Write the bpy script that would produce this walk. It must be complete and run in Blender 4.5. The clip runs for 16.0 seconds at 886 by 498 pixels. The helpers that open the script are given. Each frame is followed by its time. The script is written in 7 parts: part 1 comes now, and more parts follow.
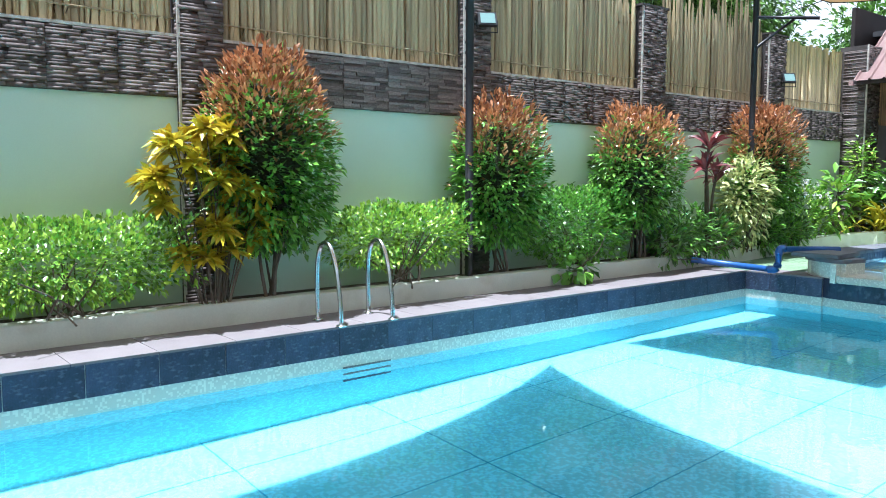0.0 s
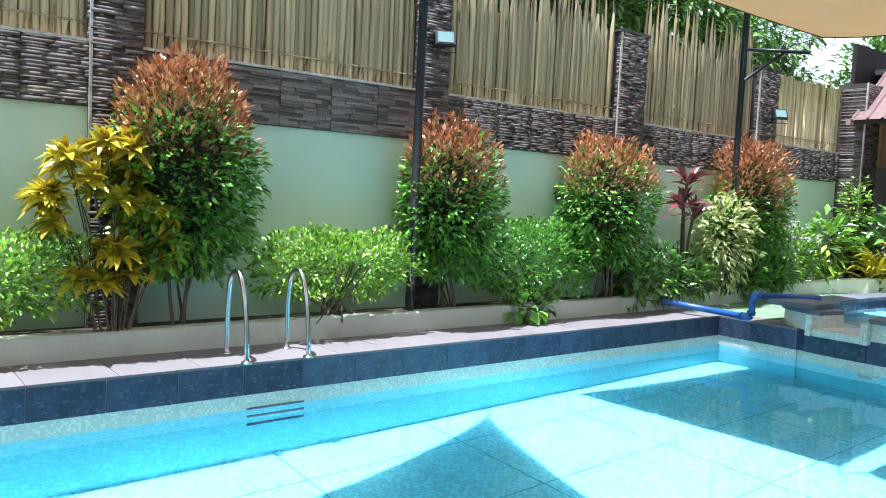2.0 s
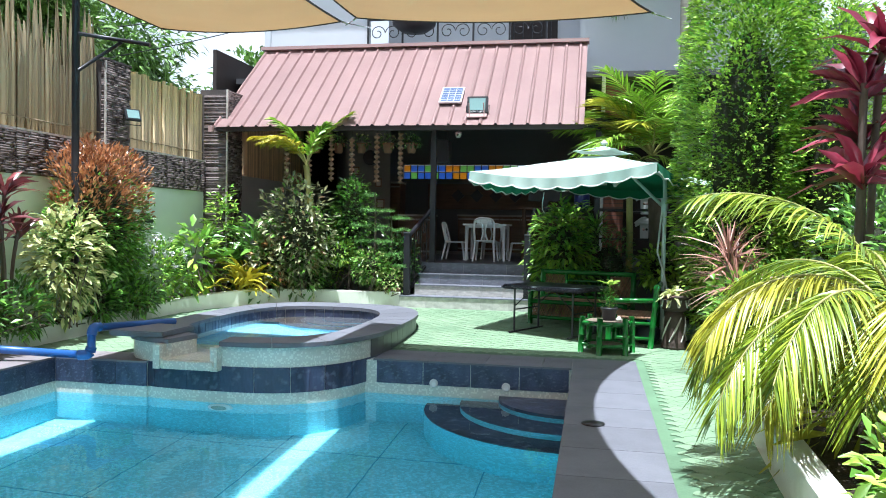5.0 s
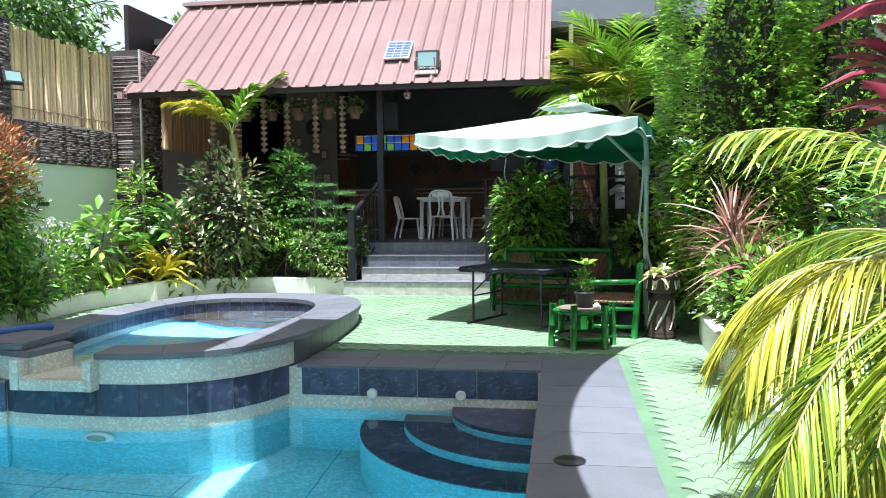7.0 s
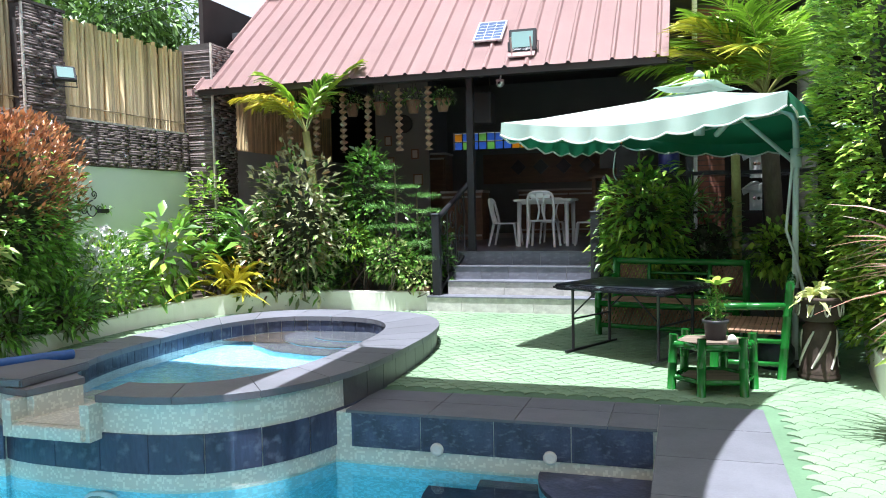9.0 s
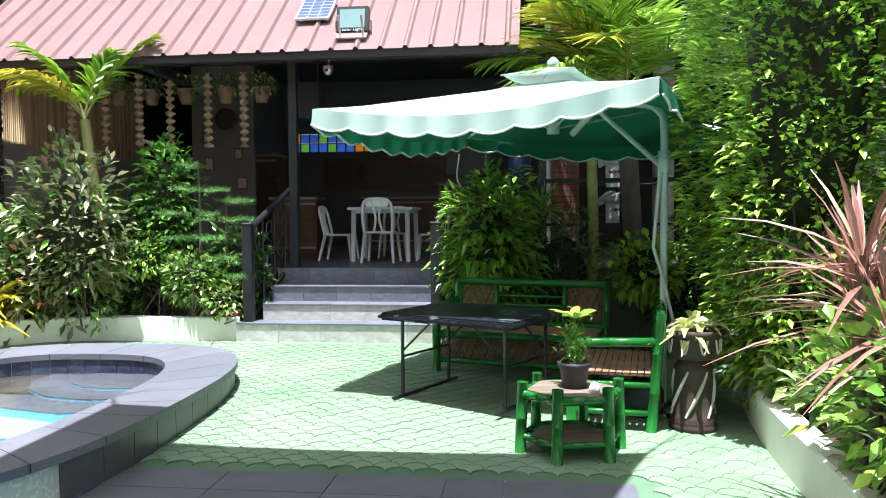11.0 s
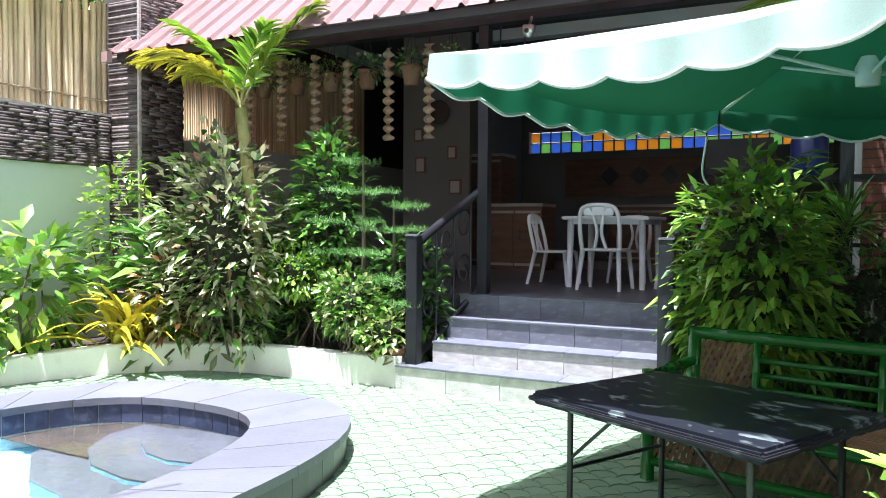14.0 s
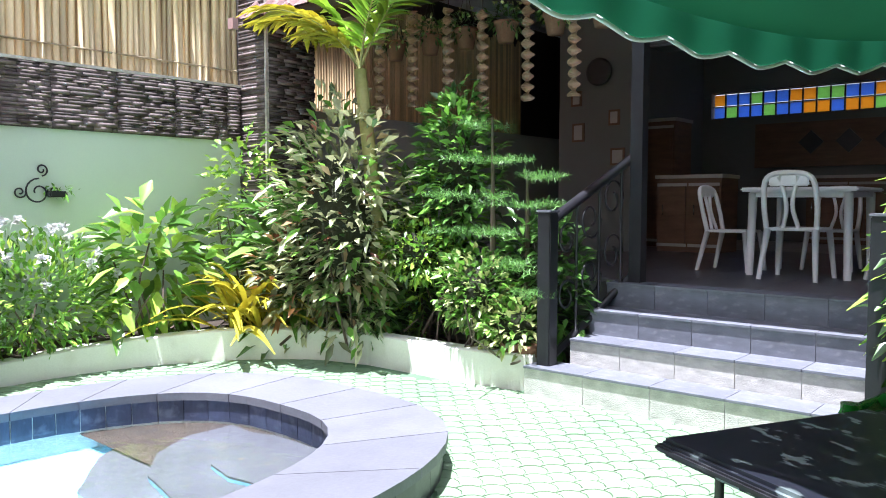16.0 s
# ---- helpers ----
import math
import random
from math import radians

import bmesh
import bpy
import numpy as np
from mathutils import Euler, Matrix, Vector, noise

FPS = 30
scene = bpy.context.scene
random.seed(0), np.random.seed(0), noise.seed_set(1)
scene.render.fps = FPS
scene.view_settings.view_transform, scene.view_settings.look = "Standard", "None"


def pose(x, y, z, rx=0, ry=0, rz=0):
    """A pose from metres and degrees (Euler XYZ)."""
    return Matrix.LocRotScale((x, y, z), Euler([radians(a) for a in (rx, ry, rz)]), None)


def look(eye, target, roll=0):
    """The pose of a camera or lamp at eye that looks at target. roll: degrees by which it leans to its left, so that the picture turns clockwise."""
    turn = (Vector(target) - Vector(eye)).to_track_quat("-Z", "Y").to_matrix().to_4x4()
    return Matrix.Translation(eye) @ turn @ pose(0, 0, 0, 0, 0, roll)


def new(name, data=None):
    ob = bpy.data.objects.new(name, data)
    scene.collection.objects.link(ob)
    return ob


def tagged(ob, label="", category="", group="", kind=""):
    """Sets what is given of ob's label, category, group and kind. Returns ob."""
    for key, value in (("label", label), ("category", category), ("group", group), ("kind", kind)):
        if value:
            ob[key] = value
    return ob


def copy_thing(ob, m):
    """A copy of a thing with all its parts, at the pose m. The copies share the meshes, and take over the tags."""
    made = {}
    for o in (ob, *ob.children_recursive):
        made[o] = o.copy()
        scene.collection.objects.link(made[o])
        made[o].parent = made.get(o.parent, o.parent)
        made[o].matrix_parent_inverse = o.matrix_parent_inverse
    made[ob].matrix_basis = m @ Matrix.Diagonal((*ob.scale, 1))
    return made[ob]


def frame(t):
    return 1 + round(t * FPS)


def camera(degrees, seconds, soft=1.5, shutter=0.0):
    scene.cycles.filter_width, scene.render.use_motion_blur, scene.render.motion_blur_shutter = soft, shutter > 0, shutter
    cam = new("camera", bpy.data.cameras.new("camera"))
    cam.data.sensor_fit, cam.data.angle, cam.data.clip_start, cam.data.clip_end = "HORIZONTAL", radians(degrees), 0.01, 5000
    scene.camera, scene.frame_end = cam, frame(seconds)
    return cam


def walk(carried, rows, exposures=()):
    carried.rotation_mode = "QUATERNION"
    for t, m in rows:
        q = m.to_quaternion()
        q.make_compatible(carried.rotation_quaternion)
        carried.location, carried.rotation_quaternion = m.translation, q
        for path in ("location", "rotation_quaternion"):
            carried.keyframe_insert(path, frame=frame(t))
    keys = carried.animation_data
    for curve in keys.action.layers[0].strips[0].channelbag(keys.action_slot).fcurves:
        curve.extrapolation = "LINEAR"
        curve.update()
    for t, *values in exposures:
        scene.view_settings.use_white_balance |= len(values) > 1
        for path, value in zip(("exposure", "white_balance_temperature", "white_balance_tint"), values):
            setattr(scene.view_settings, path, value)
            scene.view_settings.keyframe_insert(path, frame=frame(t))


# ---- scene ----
cam = camera(59.2, 16.0, soft=1.0)
PATH = [
    (0, (0.455, 0.166, 1.271), (-1.088, 1.425, 1.088), 0.1),
    (0.5, (0.526, 0.348, 1.289), (-1.241, 1.266, 1.104), -2.1),
    (1, (0.491, 0.539, 1.361), (-1.336, 1.336, 1.195), -1.9),
    (1.5, (0.568, 0.79, 1.432), (-1.143, 1.806, 1.236), 0.7),
    (2, (0.467, 1.093, 1.391), (-1.1, 2.328, 1.252), 2.8),
    (2.5, (0.429, 1.344, 1.365), (-1.049, 2.69, 1.297), 0.8),
    (3, (0.448, 1.635, 1.382), (-0.861, 3.146, 1.326), 2.1),
    (3.1, (0.451, 1.702, 1.381), (-0.814, 3.25, 1.32), 2.8),
    (3.5, (0.46, 1.945, 1.38), (-0.587, 3.648, 1.325), 2.0),
    (4, (0.385, 2.252, 1.416), (-0.342, 4.114, 1.331), 0.5),
    (4.5, (0.348, 2.662, 1.409), (-0.171, 4.592, 1.329), -0.5),
    (5, (0.302, 2.976, 1.42), (-0.076, 4.939, 1.364), 1.0),
    (5.2, (0.308, 3.168, 1.416), (-0.009, 5.143, 1.398), 0.4),
    (7.3, (0.293, 4.8, 1.383), (-0.015, 6.772, 1.256), -0.7),
    (7.5, (0.313, 4.949, 1.393), (-0.129, 6.896, 1.27), -0.0),
    (8, (0.269, 5.383, 1.398), (-0.29, 7.302, 1.317), -0.5),
    (8.2, (0.279, 5.524, 1.398), (-0.33, 7.426, 1.292), -0.8),
    (10.3, (0.248, 7.022, 1.399), (-0.226, 8.963, 1.3), 0.3),
    (10.5, (0.256, 7.171, 1.393), (-0.183, 9.121, 1.331), 1.0),
    (11, (0.274, 7.595, 1.395), (0.039, 9.579, 1.307), -0.4),
    (11.5, (0.354, 8.005, 1.404), (0.114, 9.987, 1.297), 0.4),
    (12, (0.359, 8.447, 1.394), (0.1, 10.429, 1.338), 0.1),
    (12.5, (0.399, 8.854, 1.403), (0.081, 10.828, 1.359), -0.1),
    (13, (0.392, 9.253, 1.389), (-0.224, 11.155, 1.322), 1.1),
    (13.5, (0.342, 9.608, 1.405), (-0.362, 11.48, 1.363), -0.5),
    (14, (0.334, 9.998, 1.402), (-0.578, 11.777, 1.34), 0.4),
    (14.5, (0.297, 10.295, 1.384), (-0.686, 12.035, 1.297), 0.5),
    (15, (0.208, 10.554, 1.388), (-0.793, 12.282, 1.293), -0.4),
    (15.5, (0.158, 10.784, 1.384), (-0.966, 12.437, 1.299), -0.7),
    (16, (0.129, 11.032, 1.379), (-1.168, 12.549, 1.258), 0.1),
]
walk(cam, [(t, look(eye, target, roll)) for t, eye, target, roll in PATH],
     [(0.0, 0.99, 5480, 8), (1.5, 1.0, 5550, 9), (3.0, 0.93, 5620, 8), (5.0, 0.97, 5700, 9), (8.0, 1.12, 5850, 11), (10.5, 1.18, 5950, 14), (12.5, 1.40, 5750, 11), (14.0, 1.56, 5800, 18), (16.0, 1.54, 5800, 19)])

# ---- world and sun ----
SUN_TO = Vector((-0.02, -0.18, 1.0)).normalized()
world = bpy.data.worlds.new("sky")
scene.world = world
world.use_nodes = True
wn, wl = world.node_tree.nodes, world.node_tree.links
sky = wn.new("ShaderNodeTexSky")
sky.sky_type = 'NISHITA'
sky.sun_disc = False
sky.sun_elevation = math.asin(SUN_TO.z)
sky.sun_rotation = math.atan2(SUN_TO.x, SUN_TO.y)
sky.air_density, sky.dust_density, sky.ozone_density = 1.3, 3.0, 1.0
# thin bright cloud, broken here and there
wc = wn.new("ShaderNodeTexCoord")
cl = wn.new("ShaderNodeTexNoise")
cl.inputs["Scale"].default_value, cl.inputs["Detail"].default_value = 2.2, 8.0
cr = wn.new("ShaderNodeValToRGB")
cr.color_ramp.elements[0].position, cr.color_ramp.elements[1].position = 0.38, 0.58
cm = wn.new("ShaderNodeMixRGB")
cm.inputs["Color2"].default_value = (9.5, 9.8, 10.2, 1)
wl.new(wc.outputs["Generated"], cl.inputs["Vector"])
wl.new(cl.outputs["Fac"], cr.inputs["Fac"])
wl.new(cr.outputs["Color"], cm.inputs["Fac"])
wl.new(sky.outputs["Color"], cm.inputs["Color1"])
wl.new(cm.outputs["Color"], wn["Background"].inputs["Color"])
wn["Background"].inputs["Strength"].default_value = 0.072
sun_data = bpy.data.lights.new("sun", 'SUN')
sun_data.energy, sun_data.angle, sun_data.color = 5.3, radians(0.55), (1.0, 0.975, 0.93)
sun = new("sun", sun_data)
sun.matrix_world = look(SUN_TO * 40, (0, 0, 0))

# ---- materials ----
def nodes_of(m):
    m.use_nodes = True
    nt = m.node_tree
    return nt, nt.nodes, nt.links, nt.nodes["Principled BSDF"]


def mat(name, base, rough=0.6, metal=0.0, var=0.18, scale=2.0, fine=45.0, bump=0.25, depth=0.004, spec=0.5,
        tint=None, rnd=0.0, island=0.0, stretch=(1, 1, 1), stain=0.0, stain_col=(0.05, 0.045, 0.035), trans=0.0):
    """Paint, stone, wood or metal: base colour varied at two scales, with fine relief."""
    m = bpy.data.materials.new(name)
    nt, n, l, p = nodes_of(m)
    co = n.new("ShaderNodeTexCoord")
    mp = n.new("ShaderNodeMapping")
    mp.inputs["Scale"].default_value = stretch
    l.new(co.outputs["Object"], mp.inputs["Vector"])
    big = n.new("ShaderNodeTexNoise")
    big.inputs["Scale"].default_value, big.inputs["Detail"].default_value = scale, 5.0
    small = n.new("ShaderNodeTexNoise")
    small.inputs["Scale"].default_value, small.inputs["Detail"].default_value = fine, 4.0
    l.new(mp.outputs["Vector"], big.inputs["Vector"])
    l.new(mp.outputs["Vector"], small.inputs["Vector"])
    c1 = n.new("ShaderNodeMixRGB")
    c1.inputs["Color1"].default_value = (*[c * (1 - var) for c in base], 1)
    second = tint or [min(1, c * (1 + var)) for c in base]
    c1.inputs["Color2"].default_value = (*second, 1)
    r1 = n.new("ShaderNodeValToRGB")
    r1.color_ramp.elements[0].position, r1.color_ramp.elements[1].position = 0.3, 0.7
    l.new(big.outputs["Fac"], r1.inputs["Fac"])
    l.new(r1.outputs["Color"], c1.inputs["Fac"])
    val = n.new("ShaderNodeMath")
    val.operation = 'MULTIPLY_ADD'
    val.inputs[1].default_value, val.inputs[2].default_value = 2 * var, 1 - var
    l.new(small.outputs["Fac"], val.inputs[0])
    hs = n.new("ShaderNodeHueSaturation")
    l.new(c1.outputs["Color"], hs.inputs["Color"])
    last = val.outputs[0]
    for amount, node, sock in ((rnd, "ShaderNodeObjectInfo", "Random"), (island, "ShaderNodeNewGeometry", "Random Per Island")):
        if amount:
            src = n.new(node)
            ma = n.new("ShaderNodeMath")
            ma.operation = 'MULTIPLY_ADD'
            ma.inputs[1].default_value, ma.inputs[2].default_value = 2 * amount, 1 - amount
            l.new(src.outputs[sock], ma.inputs[0])
            mu = n.new("ShaderNodeMath")
            mu.operation = 'MULTIPLY'
            l.new(last, mu.inputs[0])
            l.new(ma.outputs[0], mu.inputs[1])
            last = mu.outputs[0]
    l.new(last, hs.inputs["Value"])
    out = hs.outputs["Color"]
    if stain:
        st = n.new("ShaderNodeTexNoise")
        st.inputs["Scale"].default_value, st.inputs["Detail"].default_value = scale * 2.3, 9.0
        l.new(co.outputs["Object"], st.inputs["Vector"])
        sr = n.new("ShaderNodeValToRGB")
        sr.color_ramp.elements[0].position, sr.color_ramp.elements[1].position = 0.55, 0.72
        sr.color_ramp.elements[1].color = (stain, stain, stain, 1)
        l.new(st.outputs["Fac"], sr.inputs["Fac"])
        sm = n.new("ShaderNodeMixRGB")
        sm.inputs["Color2"].default_value = (*stain_col, 1)
        l.new(sr.outputs["Color"], sm.inputs["Fac"])
        l.new(out, sm.inputs["Color1"])
        out = sm.outputs["Color"]
    l.new(out, p.inputs["Base Color"])
    p.inputs["Roughness"].default_value, p.inputs["Metallic"].default_value = rough, metal
    p.inputs["Specular IOR Level"].default_value = spec
    if bump:
        b = n.new("ShaderNodeBump")
        b.inputs["Strength"].default_value, b.inputs["Distance"].default_value = bump, depth
        l.new(small.outputs["Fac"], b.inputs["Height"])
        l.new(b.outputs["Normal"], p.inputs["Normal"])
    if trans:
        tr = n.new("ShaderNodeBsdfTranslucent")
        l.new(out, tr.inputs["Color"])
        mx = n.new("ShaderNodeMixShader")
        mx.inputs["Fac"].default_value = trans
        l.new(p.outputs["BSDF"], mx.inputs[1])
        l.new(tr.outputs["BSDF"], mx.inputs[2])
        l.new(mx.outputs["Shader"], n["Material Output"].inputs["Surface"])
    return m


def leaf_mat(name, dark, light, rough=0.42, trans=0.3, old=None):
    """Leaves: each one its own tone between dark and light, some light passes through."""
    m = bpy.data.materials.new(name)
    nt, n, l, p = nodes_of(m)
    g = n.new("ShaderNodeNewGeometry")
    r = n.new("ShaderNodeValToRGB")
    r.color_ramp.elements[0].color, r.color_ramp.elements[1].color = (*[c * 0.7 for c in dark], 1), (*[min(0.85, c * 1.35) for c in light], 1)
    if old:
        e = r.color_ramp.elements.new(0.93)
        e.color = (*light, 1)
        r.color_ramp.elements[-1].color = (*old, 1)
    l.new(g.outputs["Random Per Island"], r.inputs["Fac"])
    co = n.new("ShaderNodeTexCoord")
    nz = n.new("ShaderNodeTexNoise")
    nz.inputs["Scale"].default_value = 30.0
    l.new(co.outputs["Object"], nz.inputs["Vector"])
    hs = n.new("ShaderNodeHueSaturation")
    ma = n.new("ShaderNodeMath")
    ma.operation = 'MULTIPLY_ADD'
    ma.inputs[1].default_value, ma.inputs[2].default_value = 0.5, 0.75
    l.new(nz.outputs["Fac"], ma.inputs[0])
    l.new(ma.outputs[0], hs.inputs["Value"])
    l.new(r.outputs["Color"], hs.inputs["Color"])
    l.new(hs.outputs["Color"], p.inputs["Base Color"])
    p.inputs["Roughness"].default_value = rough * 0.85
    tr = n.new("ShaderNodeBsdfTranslucent")
    l.new(hs.outputs["Color"], tr.inputs["Color"])
    mx = n.new("ShaderNodeMixShader")
    mx.inputs["Fac"].default_value = trans * 0.6
    p.inputs["Specular IOR Level"].default_value = 0.8
    l.new(p.outputs["BSDF"], mx.inputs[1])
    l.new(tr.outputs["BSDF"], mx.inputs[2])
    l.new(mx.outputs["Shader"], n["Material Output"].inputs["Surface"])
    return m


def glass_mat(name, colour, rough=0.02, ior=1.33, relief=0.0, scale=3.0):
    m = bpy.data.materials.new(name)
    nt, n, l, p = nodes_of(m)
    p.inputs["Base Color"].default_value = (*colour, 1)
    p.inputs["Transmission Weight"].default_value = 1.0
    p.inputs["Roughness"].default_value, p.inputs["IOR"].default_value = rough, ior
    if relief:
        co = n.new("ShaderNodeTexCoord")
        nz = n.new("ShaderNodeTexNoise")
        nz.inputs["Scale"].default_value, nz.inputs["Detail"].default_value = scale, 3.0
        l.new(co.outputs["Object"], nz.inputs["Vector"])
        b = n.new("ShaderNodeBump")
        b.inputs["Strength"].default_value, b.inputs["Distance"].default_value = relief, 0.02
        l.new(nz.outputs["Fac"], b.inputs["Height"])
        l.new(b.outputs["Normal"], p.inputs["Normal"])
    return m


def mosaic_mat(name, base, grout, cell, rough=0.35, speck=None, speck_at=0.7):
    """Small glazed squares on a grid, in object space, each with its own tone."""
    m = bpy.data.materials.new(name)
    nt, n, l, p = nodes_of(m)
    co = n.new("ShaderNodeTexCoord")
    vo = n.new("ShaderNodeTexVoronoi")
    vo.distance = 'CHEBYCHEV'
    vo.inputs["Scale"].default_value, vo.inputs["Randomness"].default_value = 1.0 / cell, 0.0
    add = n.new("ShaderNodeVectorMath")
    add.inputs[1].default_value = (cell * 0.37, cell * 0.41, cell * 0.43)
    l.new(co.outputs["Object"], add.inputs[0])
    l.new(add.outputs[0], vo.inputs["Vector"])
    sp = n.new("ShaderNodeSeparateColor")
    l.new(vo.outputs["Color"], sp.inputs["Color"])
    r = n.new("ShaderNodeValToRGB")
    r.color_ramp.elements[0].color, r.color_ramp.elements[1].color = (*[c * 0.8 for c in base], 1), (*base, 1)
    if speck:
        e = r.color_ramp.elements.new(speck_at)
        e.color = (*base, 1)
        r.color_ramp.elements[-1].color = (*speck, 1)
        r.color_ramp.interpolation = 'CONSTANT'
    l.new(sp.outputs["Red"], r.inputs["Fac"])
    nz = n.new("ShaderNodeTexNoise")
    nz.inputs["Scale"].default_value, nz.inputs["Detail"].default_value = 1.3, 6.0
    l.new(co.outputs["Object"], nz.inputs["Vector"])
    hs = n.new("ShaderNodeHueSaturation")
    ma = n.new("ShaderNodeMath")
    ma.operation = 'MULTIPLY_ADD'
    ma.inputs[1].default_value, ma.inputs[2].default_value = 0.4, 0.8
    l.new(nz.outputs["Fac"], ma.inputs[0])
    l.new(ma.outputs[0], hs.inputs["Value"])
    l.new(r.outputs["Color"], hs.inputs["Color"])
    l.new(hs.outputs["Color"], p.inputs["Base Color"])
    p.inputs["Roughness"].default_value = rough
    b = n.new("ShaderNodeBump")
    b.inputs["Strength"].default_value, b.inputs["Distance"].default_value = 0.3, 0.002
    l.new(sp.outputs["Green"], b.inputs["Height"])
    l.new(b.outputs["Normal"], p.inputs["Normal"])
    return m


M = dict(
    mint=mat("mint_render", (0.62, 0.72, 0.60), 0.85, var=0.05, scale=0.7, fine=120, bump=0.15, depth=0.002, stain=0.10, stain_col=(0.42, 0.48, 0.36)),
    curb=mat("painted_curb", (0.60, 0.60, 0.53), 0.85, var=0.10, scale=1.4, fine=70, bump=0.4, stain=0.35, stain_col=(0.36, 0.33, 0.25)),
    cream=mat("cream_render", (0.80, 0.80, 0.72), 0.85, var=0.08, scale=1.6, fine=80, bump=0.4, stain=0.25, stain_col=(0.45, 0.42, 0.33)),
    stone=mat("ledge_stone", (0.145, 0.112, 0.104), 0.8, var=0.3, scale=9, fine=60, bump=0.6, depth=0.008, rnd=0.55, island=0.5, tint=(0.19, 0.155, 0.145)),
    mortar=mat("stone_backing", (0.09, 0.075, 0.07), 0.9, var=0.3, scale=8, fine=60),
    trim_strip=mat("corner_bead", (0.55, 0.50, 0.45), 0.6, var=0.25, scale=14, fine=60),
    bamboo=mat("dry_bamboo", (0.54, 0.42, 0.23), 0.5, var=0.18, scale=1.6, fine=26, bump=0.2, rnd=0.4, island=0.35, stretch=(6, 6, 1), stain=0.2, stain_col=(0.16, 0.115, 0.06), tint=(0.56, 0.44, 0.25)),
    soil=mat("soil", (0.055, 0.04, 0.028), 0.95, var=0.35, scale=6, fine=60, bump=0.9, depth=0.02),
    green_deck=mat("green_stamped_concrete", (0.18, 0.30, 0.175), 0.75, var=0.13, scale=1.1, fine=70, bump=0.35, island=0.05, rnd=0.05, stain=0.35, stain_col=(0.30, 0.37, 0.25), tint=(0.24, 0.345, 0.215)),
    deck_joint=mat("green_concrete_joint", (0.11, 0.20, 0.115), 0.85, var=0.2, scale=2, fine=60),
    walk_tile=mat("walkway_tile", (0.21, 0.185, 0.195), 0.7, var=0.14, scale=1.2, fine=60, bump=0.3, rnd=0.06, stain=0.25, stain_col=(0.17, 0.15, 0.15)),
    cop_tile=mat("grey_slate_tile", (0.150, 0.155, 0.182), 0.55, var=0.13, scale=2.0, fine=55, bump=0.4, rnd=0.08, stain=0.25, stain_col=(0.10, 0.10, 0.125)),
    grout=mat("grout", (0.42, 0.41, 0.39), 0.9, var=0.15, scale=5, fine=60),
    navy=mat("navy_slate_tile", (0.046, 0.058, 0.108), 0.42, var=0.4, scale=5, fine=38, bump=0.6, depth=0.006, rnd=0.25, stain=0.6, stain_col=(0.19, 0.22, 0.30), stretch=(1, 1, 0.35)),
    step_tile=mat("charcoal_step_tile", (0.155, 0.165, 0.20), 0.55, var=0.18, scale=3, fine=50, bump=0.4, rnd=0.12, stain=0.3, stain_col=(0.32, 0.32, 0.33)),
    # lower risers: pale stone, with their sunlight also put into the colour
    riser_pale=mat("sunlit_split_stone_riser", (0.50, 0.49, 0.46), 0.7, var=0.2, scale=5, fine=40, bump=0.7, depth=0.008, rnd=0.08, stain=0.25, stain_col=(0.33, 0.33, 0.33)),
    floor_tile=mat("charcoal_floor_tile", (0.085, 0.085, 0.095), 0.38, var=0.15, scale=2, fine=50, bump=0.15, rnd=0.1),
    pool=mosaic_mat("pool_floor_tile", (0.27, 0.72, 0.84), (0.3, 0.5, 0.6), 0.024, 0.4, (0.23, 0.67, 0.82), 0.6),
    spa_tile=mosaic_mat("pale_blue_spa_tile", (0.30, 0.66, 0.86), (0.3, 0.5, 0.6), 0.024, 0.4, (0.26, 0.61, 0.83), 0.6),
    pool_line=mat("pool_floor_joint", (0.05, 0.33, 0.50), 0.6, var=0.1, bump=0),
    mosaic=mosaic_mat("speckled_mosaic", (0.76, 0.77, 0.68), (0.5, 0.5, 0.45), 0.016, 0.35, (0.36, 0.40, 0.31), 0.74),
    black_steel=mat("black_painted_steel", (0.018, 0.018, 0.022), 0.4, var=0.3, scale=6, fine=60, bump=0.1),
    chrome=mat("stainless_steel", (0.62, 0.62, 0.62), 0.22, 1.0, var=0.08, scale=4, fine=40, bump=0.05),
    roof=mat("rose_roof_sheet", (0.44, 0.285, 0.268), 0.42, var=0.07, scale=0.8, fine=30, bump=0.08, stain=0.18, stain_col=(0.52, 0.36, 0.35)),
    white_wall=mat("white_render", (0.66, 0.69, 0.72), 0.85, var=0.04, scale=0.8, fine=80, bump=0.2, stain=0.12, stain_col=(0.55, 0.57, 0.58)),
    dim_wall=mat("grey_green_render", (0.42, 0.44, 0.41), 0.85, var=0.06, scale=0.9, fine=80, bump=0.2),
    # patio walls: the interior's shade is put into a darker render colour
    inner=mat("shade_dark_patio_render", (0.15, 0.155, 0.15), 0.85, var=0.08, scale=0.9, fine=80, bump=0.2),
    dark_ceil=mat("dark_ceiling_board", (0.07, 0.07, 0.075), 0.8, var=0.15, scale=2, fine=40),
    brown_dark=mat("dark_fascia", (0.035, 0.026, 0.024), 0.7, var=0.2),
    sail=mat("tan_shade_cloth", (0.43, 0.26, 0.12), 0.9, var=0.06, scale=1.0, fine=300, bump=0.1, trans=0.27),
    blue_pipe=mat("blue_pvc", (0.035, 0.12, 0.38), 0.35, var=0.12, scale=5, fine=40, bump=0.1),
    wood=mat("brown_wood", (0.13, 0.07, 0.04), 0.5, var=0.25, scale=3, fine=40, stretch=(1, 1, 6)),
)
